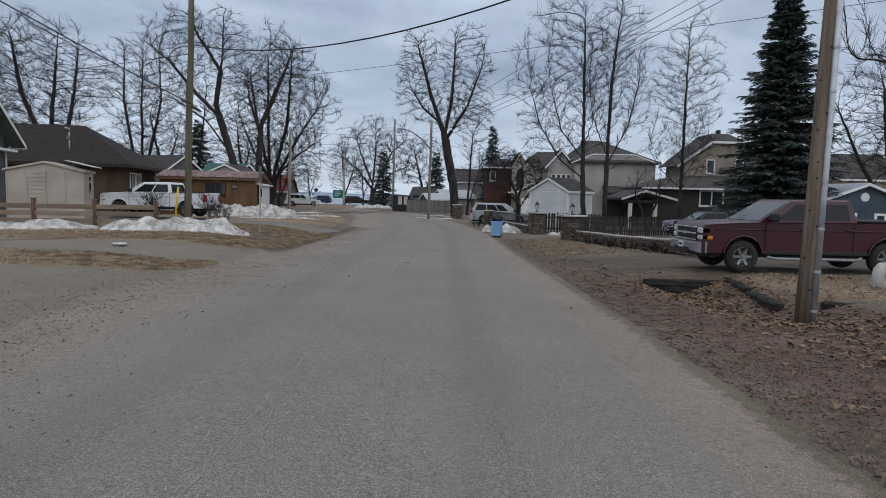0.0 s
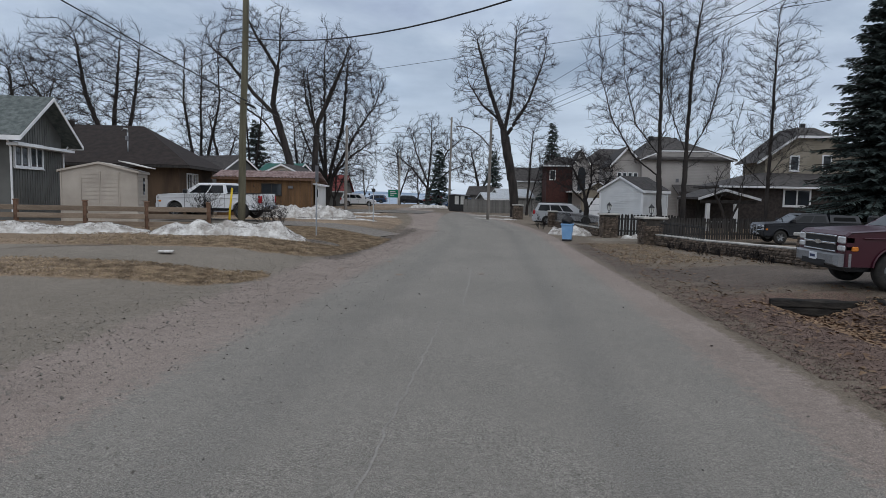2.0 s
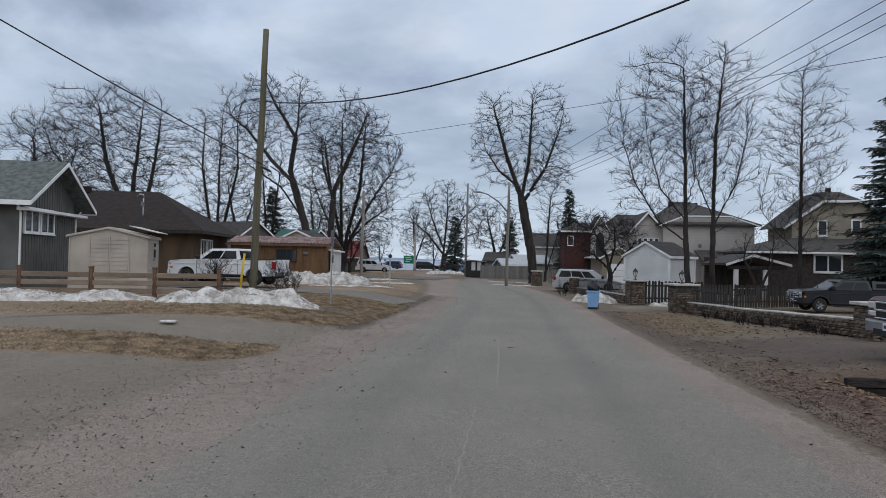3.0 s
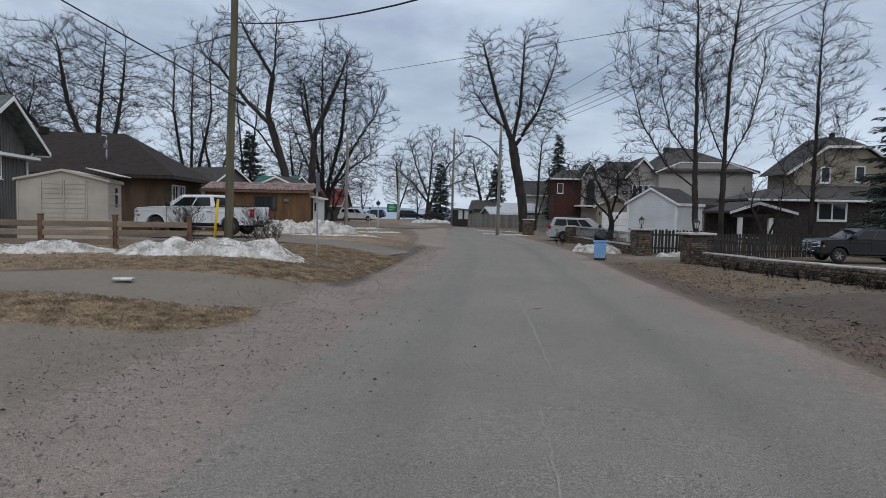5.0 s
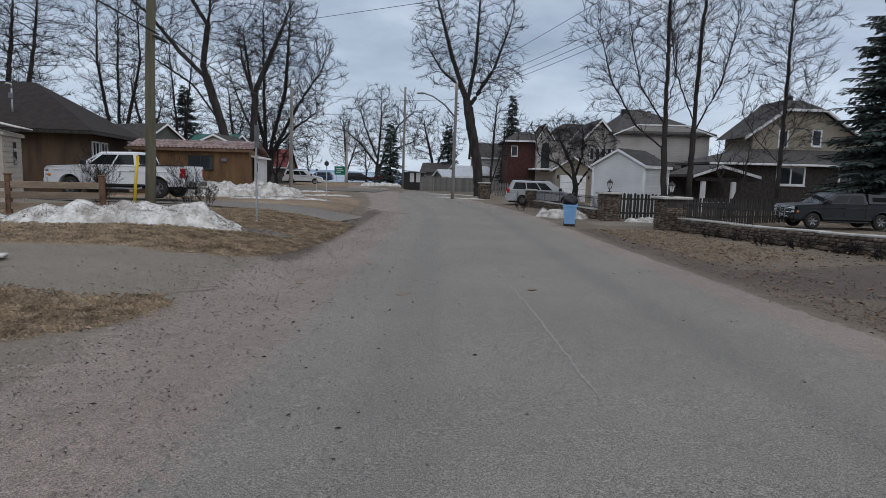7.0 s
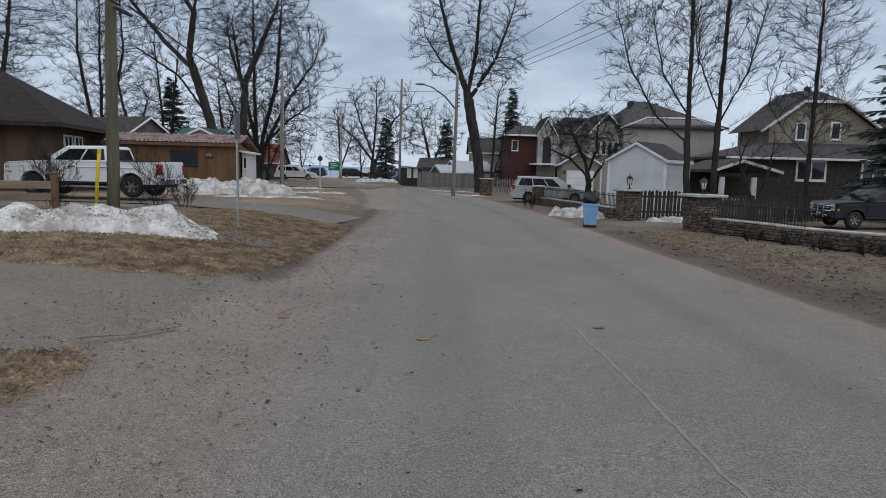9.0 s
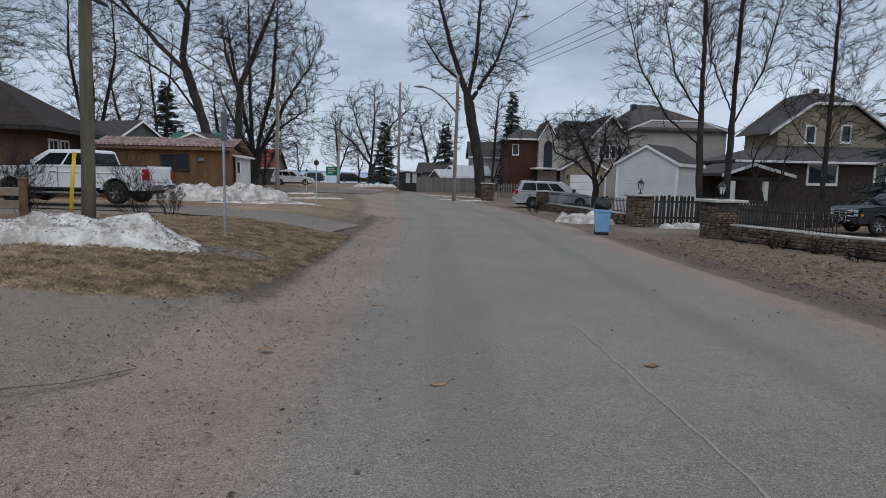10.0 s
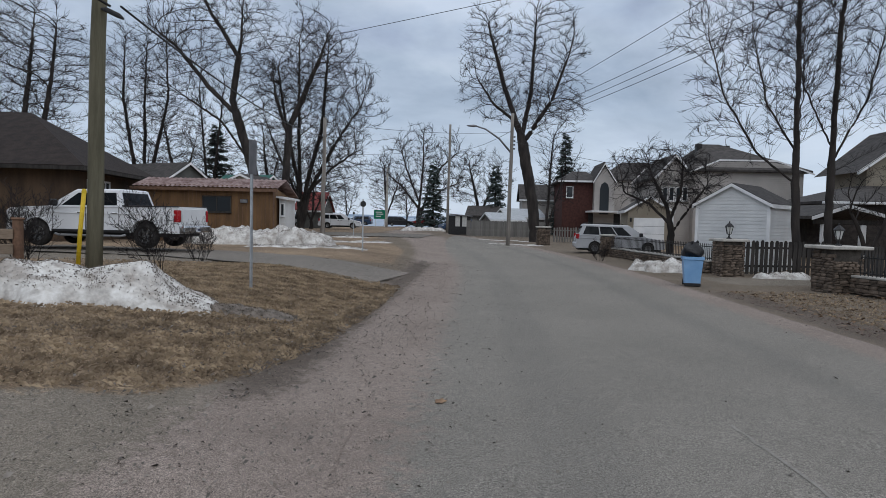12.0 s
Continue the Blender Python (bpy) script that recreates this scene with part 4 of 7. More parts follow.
# red brick house further along
bk = thing("house", "red brick two-storey house with tan upper gables", "house", pose(6.0, 88, gz(6, 88), 0, 0, 0))
part("wall", Geo().box(0.0, 3.5, 0.0, 8.0, -0.3, 6.2), "red_brick", bk)
part("roof", hip_roof(-0.6, 4.2, -0.6, 8.6, 6.3, 7.7, (1.6, 3.2)), "shingle", bk)
part("eave_board", Geo().box(-0.6, 4.2, -0.63, -0.6, 6.15, 6.35), "white_paint", bk)
part("gable_wall", Geo().prism([(3.4, -0.3), (5.6, -0.3), (5.6, 6.2), (4.5, 7.9), (3.4, 6.2)], 1, -0.9, 4), "tan_siding", bk)
part("gable_trim", Geo().prism([(3.2, 6.0), (4.45, 8.1), (5.8, 6.0), (5.8, 6.22), (4.45, 8.32), (3.2, 6.22)], 1, -1.16, -1.11), "white_paint", bk)
part("arched_window", Geo().prism([(4.0, 2.6), (5.0, 2.6), (5.0, 5.4), (4.85, 5.95), (4.5, 6.2), (4.15, 5.95), (4.0, 5.4)], 1, -0.95, -0.905), "window", bk, "tall dark arched window")
part("gable_roof", Geo().prism([(3.2, 6.1), (4.4, 8.2), (5.8, 6.1), (5.8, 6.3), (4.4, 8.45), (3.2, 6.3)], 1, -1.1, 5), "shingle", bk)
part("side_wing", Geo().box(5.0, 13.0, 1.0, 8.0, -0.3, 6.6), "tan_siding", bk)
part("side_roof", hip_roof(4.6, 13.5, 0.6, 8.5, 6.6, 8.9, (7.5, 10.5)), "shingle", bk)
window(bk, 0.8, 4.4, 0.8, 1.3, -0.01, 0)
part("carport_roof", Geo().box(2.6, 6.6, -4.0, 0.0, 2.75, 2.95, 0.03), "white_paint", bk)
# black sheet standing in for the deep shade beneath the carport roof
part("carport_wall", Geo().box(2.9, 6.4, -0.5, -0.3, 0.0, 2.7), "iron", bk)
tb = gable_house("house", "pale tan house with a grey roof behind bare trees", pose(7.2, 101, 0, 0, 0, 90), 5, 5, 4.4, 6.2, "tan_siding", "shingle", 0.4)

# low sheds and the black shelter near the bend
ks = thing("shelter", "small black board shelter with a flat grey roof", "shelter", on(-5.6, 84.5, 0))
part("body", Geo().box(-1.1, 1.3, 0, 1.6, 0, 2.1), "iron", ks)
part("roof", Geo().plate([(-1.3, -0.3, 2.3), (1.5, -0.3, 2.1), (1.5, 1.9, 2.1), (-1.3, 1.9, 2.3)], 0.12), "sign_back", ks)
for xx in (-0.1, 0.65):
    part("panel", Geo().box(xx - 0.25, xx + 0.25, -0.03, 0.0, 0.9, 2.0), "curtain", ks)
gable_house("outbuilding", "dark-roofed low house behind the shelter", pose(-0.8, 101, -0.2, 0, 0, 84), 6, 3.8, 2.2, 3.4, "wood_grey", "shingle", 0.3, "outbuilding", "wood_dark")
gable_house("outbuilding", "low garage with a pale roof and white gable trim", pose(-0.6, 92, -0.2, 0, 0, -62), 3.0, 5, 2.1, 3.0, "wood_grey", "galv", 0.3, "outbuilding")
gable_house("outbuilding", "small white-trimmed shed behind a board fence", pose(-2.5, 86.5, -0.2, 0, 0, -62), 2.2, 4.2, 1.75, 2.4, "wood_grey", "galv", 0.25, "outbuilding")

# brick and siding house with a porch
h3 = thing("house", "two-storey house, dark brick below and beige siding above", "house", pose(21.8, 55.5, -0.62) @ Matrix.Diagonal((1.105, 1.105, 1.105, 1)))
part("brick_wall", Geo().box(-3.8, 9.5, 0.0, 5.4, -0.3, 3.3), "dark_brick", h3)
part("upper_wall", Geo().prism([(0.8, 3.2), (8.2, 3.2), (8.2, 5.6), (5.7, 7.3), (3.1, 7.3), (0.8, 5.6)], 1, 4.1, 8.6), "beige_siding", h3)
part("skirt_roof", Geo().add([(-4.2, -0.5, 3.4), (9.8, -0.5, 3.4), (9.8, 4.15, 4.55), (0.5, 4.15, 4.55), (-4.2, 5.6, 3.4), (0.5, 5.6, 4.55), (-4.2, -0.5, 3.25), (9.8, -0.5, 3.25), (-4.2, 5.6, 3.25), (9.8, 4.15, 3.25)],
                             [(0, 1, 2, 3), (0, 3, 5, 4), (0, 6, 7, 1), (0, 4, 8, 6), (6, 8, 9, 7), (1, 7, 9, 2)]), "shingle", h3)
part("gutter", Geo().box(-4.2, 9.8, -0.6, -0.5, 3.24, 3.38, 0.02), "white_paint", h3)
part("roof", Geo().add([(0.1, 3.7, 5.35), (2.95, 3.7, 7.4), (5.85, 3.7, 7.4), (8.9, 3.7, 5.35), (3.7, 5.8, 8.3), (5.1, 5.8, 8.3), (0.1, 8.9, 5.35), (8.9, 8.9, 5.35), (3.7, 8.9, 8.3), (5.1, 8.9, 8.3)],
                       [(1, 2, 5, 4), (0, 1, 4, 8, 6), (3, 7, 9, 5, 2), (4, 5, 9, 8)]), "shingle", h3)
barge = [(0.1, 5.2), (2.95, 7.27), (5.85, 7.27), (8.9, 5.2), (8.9, 5.38), (5.85, 7.45), (2.95, 7.45), (0.1, 5.38)]
part("barge_board", Geo().add([(u, 3.66, v) for u, v in barge] + [(u, 3.9, v) for u, v in barge],
                              [(0, 1, 6, 7), (1, 2, 5, 6), (2, 3, 4, 5), (8, 15, 14, 9), (9, 14, 13, 10), (10, 13, 12, 11), (0, 8, 9, 1), (1, 9, 10, 2), (2, 10, 11, 3)]), "white_paint", h3)
window(h3, 1.5, 1.95, 1.95, 1.3, -0.02, 1, fw=0.12)
window(h3, 5.5, 1.95, 1.6, 1.3, -0.02, 1, fw=0.12)
window(h3, 3.0, 4.72, 0.74, 1.22, 4.08, 0, fw=0.1)
window(h3, 5.43, 4.8, 0.74, 1.22, 4.08, 0, fw=0.1)
part("roof_vent", Geo().box(4.2, 4.55, 6.0, 6.35, 8.2, 8.65, 0.05), "iron", h3)
part("porch_roof", Geo().prism([(-7.0, 2.35), (-5.3, 2.95), (-3.0, 2.35), (-3.0, 2.5), (-5.3, 3.12), (-7.0, 2.5)], 1, -5.0, 0.0), "shingle", h3)
part("porch_fascia", Geo().prism([(-7.0, 2.3), (-5.3, 2.9), (-3.0, 2.3), (-3.0, 2.46), (-5.3, 3.07), (-7.0, 2.46)], 1, -5.06, -5.005), "white_paint", h3)
part("porch_beam", Geo().box(-6.8, -3.2, -4.9, -4.7, 2.1, 2.33, 0.02), "wood_dark", h3)
for xx in (-6.3, -4.5):
    part("porch_post", Geo().box(xx - 0.13, xx + 0.13, -4.9, -4.65, 0.0, 2.1, 0.03), "white_paint", h3)
part("porch_rail", Geo().box(-6.2, -4.6, -4.80, -4.74, 0.8, 0.9), "white_paint", h3)
part("porch_wall", Geo().box(-6.8, -3.82, 0.0, 0.3, -0.3, 2.9), "dark_brick", h3)
part("front_door", Geo().box(-5.6, -4.7, -0.05, -0.01, 0.2, 2.2), "wood_dark", h3)

# blue garage and pale house beyond the parked pickup
bg = gable_house("garage", "dark blue clapboard garage with white doors", pose(26.6, 40, gz(26, 40), 0, 0, 0), 5.6, 7, 2.45, 3.5, "blue_siding", "galv", 0.35, "garage")
for xx in (-1.2, 1.4):
    dr = part("garage_door", Geo().box(xx - 0.75, xx + 0.75, -0.04, 0.0, 0.0, 1.75), "white_paint", bg)
    for k in (-0.35, 0.35):
        part("pane", Geo().box(xx + k - 0.22, xx + k + 0.22, -0.05, -0.042, 1.3, 1.6), "window", dr)
part("round_vent", Geo().lathe([(0.0, -0.03), (0.26, -0.03), (0.3, 0.0)], "y", 8, (0, 0, 2.75)), "white_paint", bg)
h4 = gable_house("house", "grey-brown house with a dormer window behind the garage", pose(51, 75, 0, 0, 0, 90), 8, 9, 5.0, 7.8, "beige_siding", "shingle", 0.4)


# ---- vehicles ----
def wheel(parent, x, y, r, w, side, spokes=6):
    m = pose(x, y, r, 0, 0, 0 if side < 0 else 180)
    ty = Geo().lathe([(r * 0.62, -w / 2), (r * 0.70, -w / 2 - 0.01), (r * 0.9, -w / 2), (r * 0.985, -w / 2 + 0.04), (r, -w / 4), (r, w / 4), (r * 0.985, w / 2 - 0.04), (r * 0.9, w / 2), (r * 0.62, w / 2)], "y", 26)
    wh = new("wheel")
    wh.parent, wh.matrix_basis = parent, m
    part("tyre", ty, "tyre", wh, smooth=True)
    g = Geo().lathe([(r * 0.63, -w / 2 + 0.02), (r * 0.58, -w / 2 + 0.0), (r * 0.54, -w / 2 + 0.05), (r * 0.50, 0.04), (0.0, 0.06)], "y", 22)
    for i in range(spokes):
        a = 2 * math.pi * i / spokes
        c, s = math.cos(a), math.sin(a)
        p = [(r * 0.10, -r * 0.08), (r * 0.56, -r * 0.075), (r * 0.56, r * 0.075), (r * 0.10, r * 0.08)]
        top = [(u * c - v * s, -w / 2 + (0.015 if u > r * 0.3 else 0.035), u * s + v * c) for u, v in p]
        bot = [(q[0], q[1] + 0.06, q[2]) for q in top]
        g.add(top + bot, [(0, 1, 2, 3), (7, 6, 5, 4), (0, 4, 5, 1), (1, 5, 6, 2), (2, 6, 7, 3), (3, 7, 4, 0)])
    part("rim", g, "rim", wh, "silver spoked alloy rim")
    part("hub_cap", Geo().lathe([(0.0, -w / 2 + 0.0), (r * 0.12, -w / 2 + 0.005), (r * 0.14, -w / 2 + 0.04)], "y", 12), "sign_back", wh)


def arc(cx, r, z0, n=9):
    a0 = math.asin(max(-1, min(1, (z0 - r * 0.92) / r)))
    return [(cx + r * math.cos(a), r * 0.92 + r * math.sin(a)) for a in np.linspace(a0, math.pi - a0, n)]


def vehicle(name, label, category, m, L, W, profile, cab, xf, xr, r, colour, zb=0.42, windows=(), bed=None, lower=None, wide=0.27):
    """profile: the upper outline of the body from the nose to the tail (x, z), x forward. cab: outline of the greenhouse (x, z), four points from the
    foot of the windscreen over the roof to the foot of the back window. windows: side panes (x0, x1, top inset front, top inset rear)."""
    t = thing(name, label, category, m)
    ra = r * 1.2
    bottom = [(profile[-1][0], zb)] + arc(xr, ra, zb)[::-1] + arc(xf, ra, zb)[::-1] + [(profile[0][0], zb)]
    poly = list(profile) + bottom
    zm = max(p[1] for p in poly)
    hw = W / 2

    def ring(y, s):
        return [(p[0] * (1 - 0.006 * s), y, p[1] - (0.035 * s if p[1] > zm * 0.72 else 0.0)) for p in poly]

    body = Geo().loft([ring(-hw + 0.03, 1.0), ring(-hw, 0.6), ring(-hw + 0.09, 0.0), ring(hw - 0.09, 0.0), ring(hw, 0.6), ring(hw - 0.03, 1.0)])
    part("body", body, colour, t)
    for s in (-1, 1):
        part("rocker_panel", Geo().box(xr + ra + 0.02, xf - ra - 0.02, min(s * (hw - 0.06), s * (hw + 0.004)), max(s * (hw - 0.06), s * (hw + 0.004)), zb - 0.02, zb + 0.07, 0.015), "black_plastic", t)
        part("body_crease", Geo().box(profile[-1][0] + 0.1, profile[0][0] - 0.35, min(s * (hw - 0.02), s * (hw + 0.006)), max(s * (hw - 0.02), s * (hw + 0.006)), zm * 0.80, zm * 0.80 + 0.03, 0.01), colour, t)
    part("underbody", Geo().box(profile[-1][0] + 0.15, profile[0][0] - 0.15, -hw + wide + 0.02, hw - wide - 0.02, zb - 0.12, min(zb + 0.5, zm - 0.1)), "black_plastic", t)
    for cx in (xf, xr):
        for s in (-1, 1):
            pts = arc(cx, ra, zb, 13)
            part("wheel_arch_trim", Geo().tube([(p[0], s * (hw - 0.005), p[1]) for p in pts], [0.025] * 13, 6), colour if lower is None else lower, t)
    (x0, z0), (x1, z1), (x2, z2), (x3, z3) = cab
    yb, yt = hw - 0.05, hw - 0.17
    low = [(x0, -yb, z0), (x0, yb, z0), (x3, yb, z3), (x3, -yb, z3)]
    hi = [(x1, -yt, z1), (x1, yt, z1), (x2, yt, z2), (x2, -yt, z2)]
    mid = [((a[0] * 0.06 + b[0] * 0.94), (a[1] * 0.1 + b[1] * 0.9), a[2] * 0.06 + b[2] * 0.94) for a, b in zip(low, hi)]
    top = [((p[0] - (x1 + x2) / 2) * 0.93 + (x1 + x2) / 2, p[1] * 0.90, p[2] + 0.045) for p in hi]
    cabin = Geo().loft([low, mid, hi, top])
    part("cabin", cabin, colour, t)

    def panel(a, b, c, d, off):
        cs = [Vector(q) for q in (a, b, c, d)]
        nrm = (cs[1] - cs[0]).cross(cs[3] - cs[0]).normalized()
        ctr = sum(cs, Vector()) / 4
        if nrm.dot(ctr - Vector(((x0 + x3) / 2, 0, (z0 + z1) / 2 - 0.2))) < 0:
            nrm = -nrm
        cs = [q + nrm * off for q in cs]
        g = Geo().add(cs + [q - nrm * (off + 0.015) for q in cs], [(0, 1, 2, 3), (7, 6, 5, 4), (0, 4, 5, 1), (1, 5, 6, 2), (2, 6, 7, 3), (3, 7, 4, 0)])
        return g

    def lerp(a, b, u):
        return tuple(p + (q - p) * u for p, q in zip(a, b))

    def quad(a, b, c, d, u0, u1, v0, v1):
        """Inset quad; a-b the foot, d-c the head."""
        f = lambda u, v: lerp(lerp(a, b, u), lerp(d, c, u), v)
        return f(u0, v0), f(u1, v0), f(u1, v1), f(u0, v1)

    part("windscreen", panel(*quad(low[0], low[1], mid[1], mid[0], 0.05, 0.95, 0.06, 0.95), 0.008), "car_glass", t)
    part("back_window", panel(*quad(low[3], low[2], mid[2], mid[3], 0.07, 0.93, 0.12, 0.92), 0.008), "car_glass", t)
    for s, (p, q) in ((-1, (0, 3)), (1, (1, 2))):
        for a, b in windows:
            part("side_window", panel(*quad(low[p], low[q], mid[q], mid[p], a, b, 0.08, 0.90), 0.007), "car_glass", t)
    for s in (-1, 1):
        part("mirror", Geo().box(x0 - 0.42, x0 - 0.22, s * (hw + 0.13) - 0.11, s * (hw + 0.13) + 0.11, z0 + 0.02, z0 + 0.24, 0.04), "black_plastic", t)
    for x in (xf, xr):
        for s in (-1, 1):
            wheel(t, x, s * (hw - 0.14), r, 0.26, s)
    return t, hw


def seams(t, xs, hw, z0, z1, mat="black_plastic"):
    for x in xs:
        for s in (-1, 1):
            part("door_seam", Geo().box(x - 0.008, x + 0.008, s * hw - 0.004, s * hw + 0.004, z0, z1), mat, t)


def handles(t, xs, hw, z, mat):
    for x in xs:
        for s in (-1, 1):
            part("door_handle", Geo().box(x - 0.11, x + 0.11, s * (hw + 0.018) - 0.02, s * (hw + 0.018) + 0.02, z, z + 0.045, 0.012), mat, t)


def plate(t, x, z, rot=0):
    p = part("number_plate", Geo().box(-0.012, 0.012, -0.16, 0.16, z - 0.08, z + 0.08, 0.004), "plate", t, m=pose(x, 0, 0, 0, 0, rot))
    part("lettering_bar", Geo().box(0.012, 0.016, -0.11, 0.11, z - 0.03, z + 0.03), "ink", p)


def pickup(m, colour, label, crew=True, cap=False, S=1.0, bumper="bumper_grey", grille="chrome"):
    L, r = 5.85, 0.41
    prof = [(2.93, 0.62), (2.93, 1.16), (2.84, 1.235), (2.2, 1.285), (1.55, 1.315), (1.40, 1.31), (-0.98, 1.33), (-1.02, 1.34), (-2.90, 1.36), (-2.92, 0.62)]
    back = -1.02 if crew else -0.7
    t, hw = vehicle("pickup_truck", label, "pickup truck", m, L, 2.03, prof, [(1.52, 1.30), (0.66, 1.84), (back + 0.16, 1.86), (back, 1.33)], 1.88, -1.80, r, colour, 0.50,
                    windows=((0.16, 0.54), (0.575, 0.93)))
    part("bed_opening", Geo().box(-2.78, back - 0.06, -0.86, 0.86, 1.34, 1.372), "black_plastic", t)
    for s in (-1, 1):
        part("bed_rail", Geo().box(-2.90, back, min(s * 0.88, s * 1.0), max(s * 0.88, s * 1.0), 1.33, 1.385, 0.015), "black_plastic", t)
    part("front_bumper", Geo().loft([[(2.80, y * 1.0, z) for y, z in ((-1.0, 0.48), (1.0, 0.48), (1.0, 0.78), (-1.0, 0.78))], [(3.02, y, z) for y, z in ((-0.93, 0.50), (0.93, 0.50), (0.93, 0.76), (-0.93, 0.76))], [(3.08, y, z) for y, z in ((-0.8, 0.54), (0.8, 0.54), (0.8, 0.73), (-0.8, 0.73))]]), bumper, t, "heavy front bumper")
    part("bumper_intake", Geo().box(3.06, 3.095, -0.5, 0.5, 0.48, 0.60), "black_plastic", t)
    gr = part("grille", Geo().box(2.90, 2.965, -0.66, 0.66, 0.80, 1.14, 0.02), "black_plastic", t, "black mesh grille")
    part("grille_bar", Geo().box(2.95, 2.99, -0.68, 0.68, 0.945, 0.99, 0.01), grille, gr)
    part("grille_bar", Geo().box(2.95, 2.985, -0.68, 0.68, 1.115, 1.15, 0.01), grille, gr)
    part("grille_bar", Geo().box(2.95, 2.985, -0.68, 0.68, 0.79, 0.82, 0.01), grille, gr)
    part("emblem", Geo().prism([(-0.13, 0.95), (-0.05, 0.93), (0.05, 0.93), (0.13, 0.95), (0.13, 1.0), (0.05, 1.02), (-0.05, 1.02), (-0.13, 1.0)], 0, 2.99, 3.005), "chrome", gr)
    for s in (-1, 1):
        part("headlight", Geo().box(2.72, 2.955, min(s * 0.69, s * 0.985), max(s * 0.69, s * 0.985), 0.98, 1.14, 0.03), "lens", t, "clear headlight")
        part("headlight", Geo().box(2.72, 2.955, min(s * 0.69, s * 0.985), max(s * 0.69, s * 0.985), 0.82, 0.95, 0.03), "lens", t, "clear headlight")
        part("turn_signal", Geo().box(2.66, 2.80, min(s * 0.94, s * 1.008), max(s * 0.94, s * 1.008), 0.83, 0.93, 0.02), "amber", t)
        part("tail_light", Geo().box(-2.94, -2.74, min(s * 0.86, s * 1.012), max(s * 0.86, s * 1.012), 0.86, 1.26, 0.03), "tail_red", t, "red tail light")
        part("step_bar", Geo().tube([(1.25, s * 0.98, 0.42), (1.1, s * 1.05, 0.38), (-1.0, s * 1.05, 0.38), (-1.15, s * 0.98, 0.42)], [0.04] * 4, 8), "bumper_grey" if colour != "car_dark" else "black_plastic", t)
    part("rear_bumper", Geo().box(-3.08, -2.88, -0.95, 0.95, 0.52, 0.74, 0.04), "chrome", t)
    part("tailgate_trim", Geo().box(-2.945, -2.925, -0.8, 0.8, 0.80, 1.30, 0.01), colour, t)
    plate(t, 3.09, 0.66)
    plate(t, -3.09, 0.62, 180)
    seams(t, (1.32, 0.20, -0.93), hw, 0.58, 1.30)
    handles(t, (0.36, -0.78), hw, 1.10, "chrome" if colour == "car_white" else "black_plastic")
    if cap:
        part("bed_cap", Geo().loft([[(-2.88, -0.97, 1.38), (-2.88, 0.97, 1.38), (back - 0.02, 0.97, 1.38), (back - 0.02, -0.97, 1.38)], [(-2.76, -0.84, 1.80), (-2.76, 0.84, 1.80), (back - 0.04, 0.84, 1.86), (back - 0.04, -0.84, 1.86)]]), colour, t)
        for s in (-1, 1):
            part("cap_window", Geo().prism([(-2.6, 1.46), (-1.25, 1.46), (-1.3, 1.70), (-2.5, 1.70)], 1, s * 0.95, s * 0.915), "car_glass", t)
    return t


maroon = pickup(pose(9.55, 17.05, 0.10, 0, 0.2, 180), "maroon", "dark maroon crew-cab pickup truck with a chrome grille")
white = pickup(pose(-16.4, 37.0, 0.37, 0, 0, 180 - 3) @ Matrix.Diagonal((1.05, 1.0, 1.03, 1)), "car_white", "white crew-cab pickup truck parked on the driveway", bumper="chrome")
dark = pickup(pose(15.9, 37.7, -0.30, 0, 0, 180) @ Matrix.Diagonal((0.84, 0.86, 0.86, 1)), "car_dark", "black pickup truck with a bed cap and bull bar", cap=True, bumper="black_plastic")
bull = Geo()
for zz in (0.62, 0.85, 1.08):
    bull.tube([(2.95, -0.75, zz - 0.02), (3.14, -0.6, zz), (3.14, 0.6, zz), (2.95, 0.75, zz - 0.02)], [0.025] * 4, 6)
for yy in (-0.45, 0.0, 0.45):
    bull.cyl((3.14, yy, 0.5), (3.14, yy, 1.12), 0.025, n=6)
part("bull_bar", bull, "chrome", dark, "chrome bull bar")


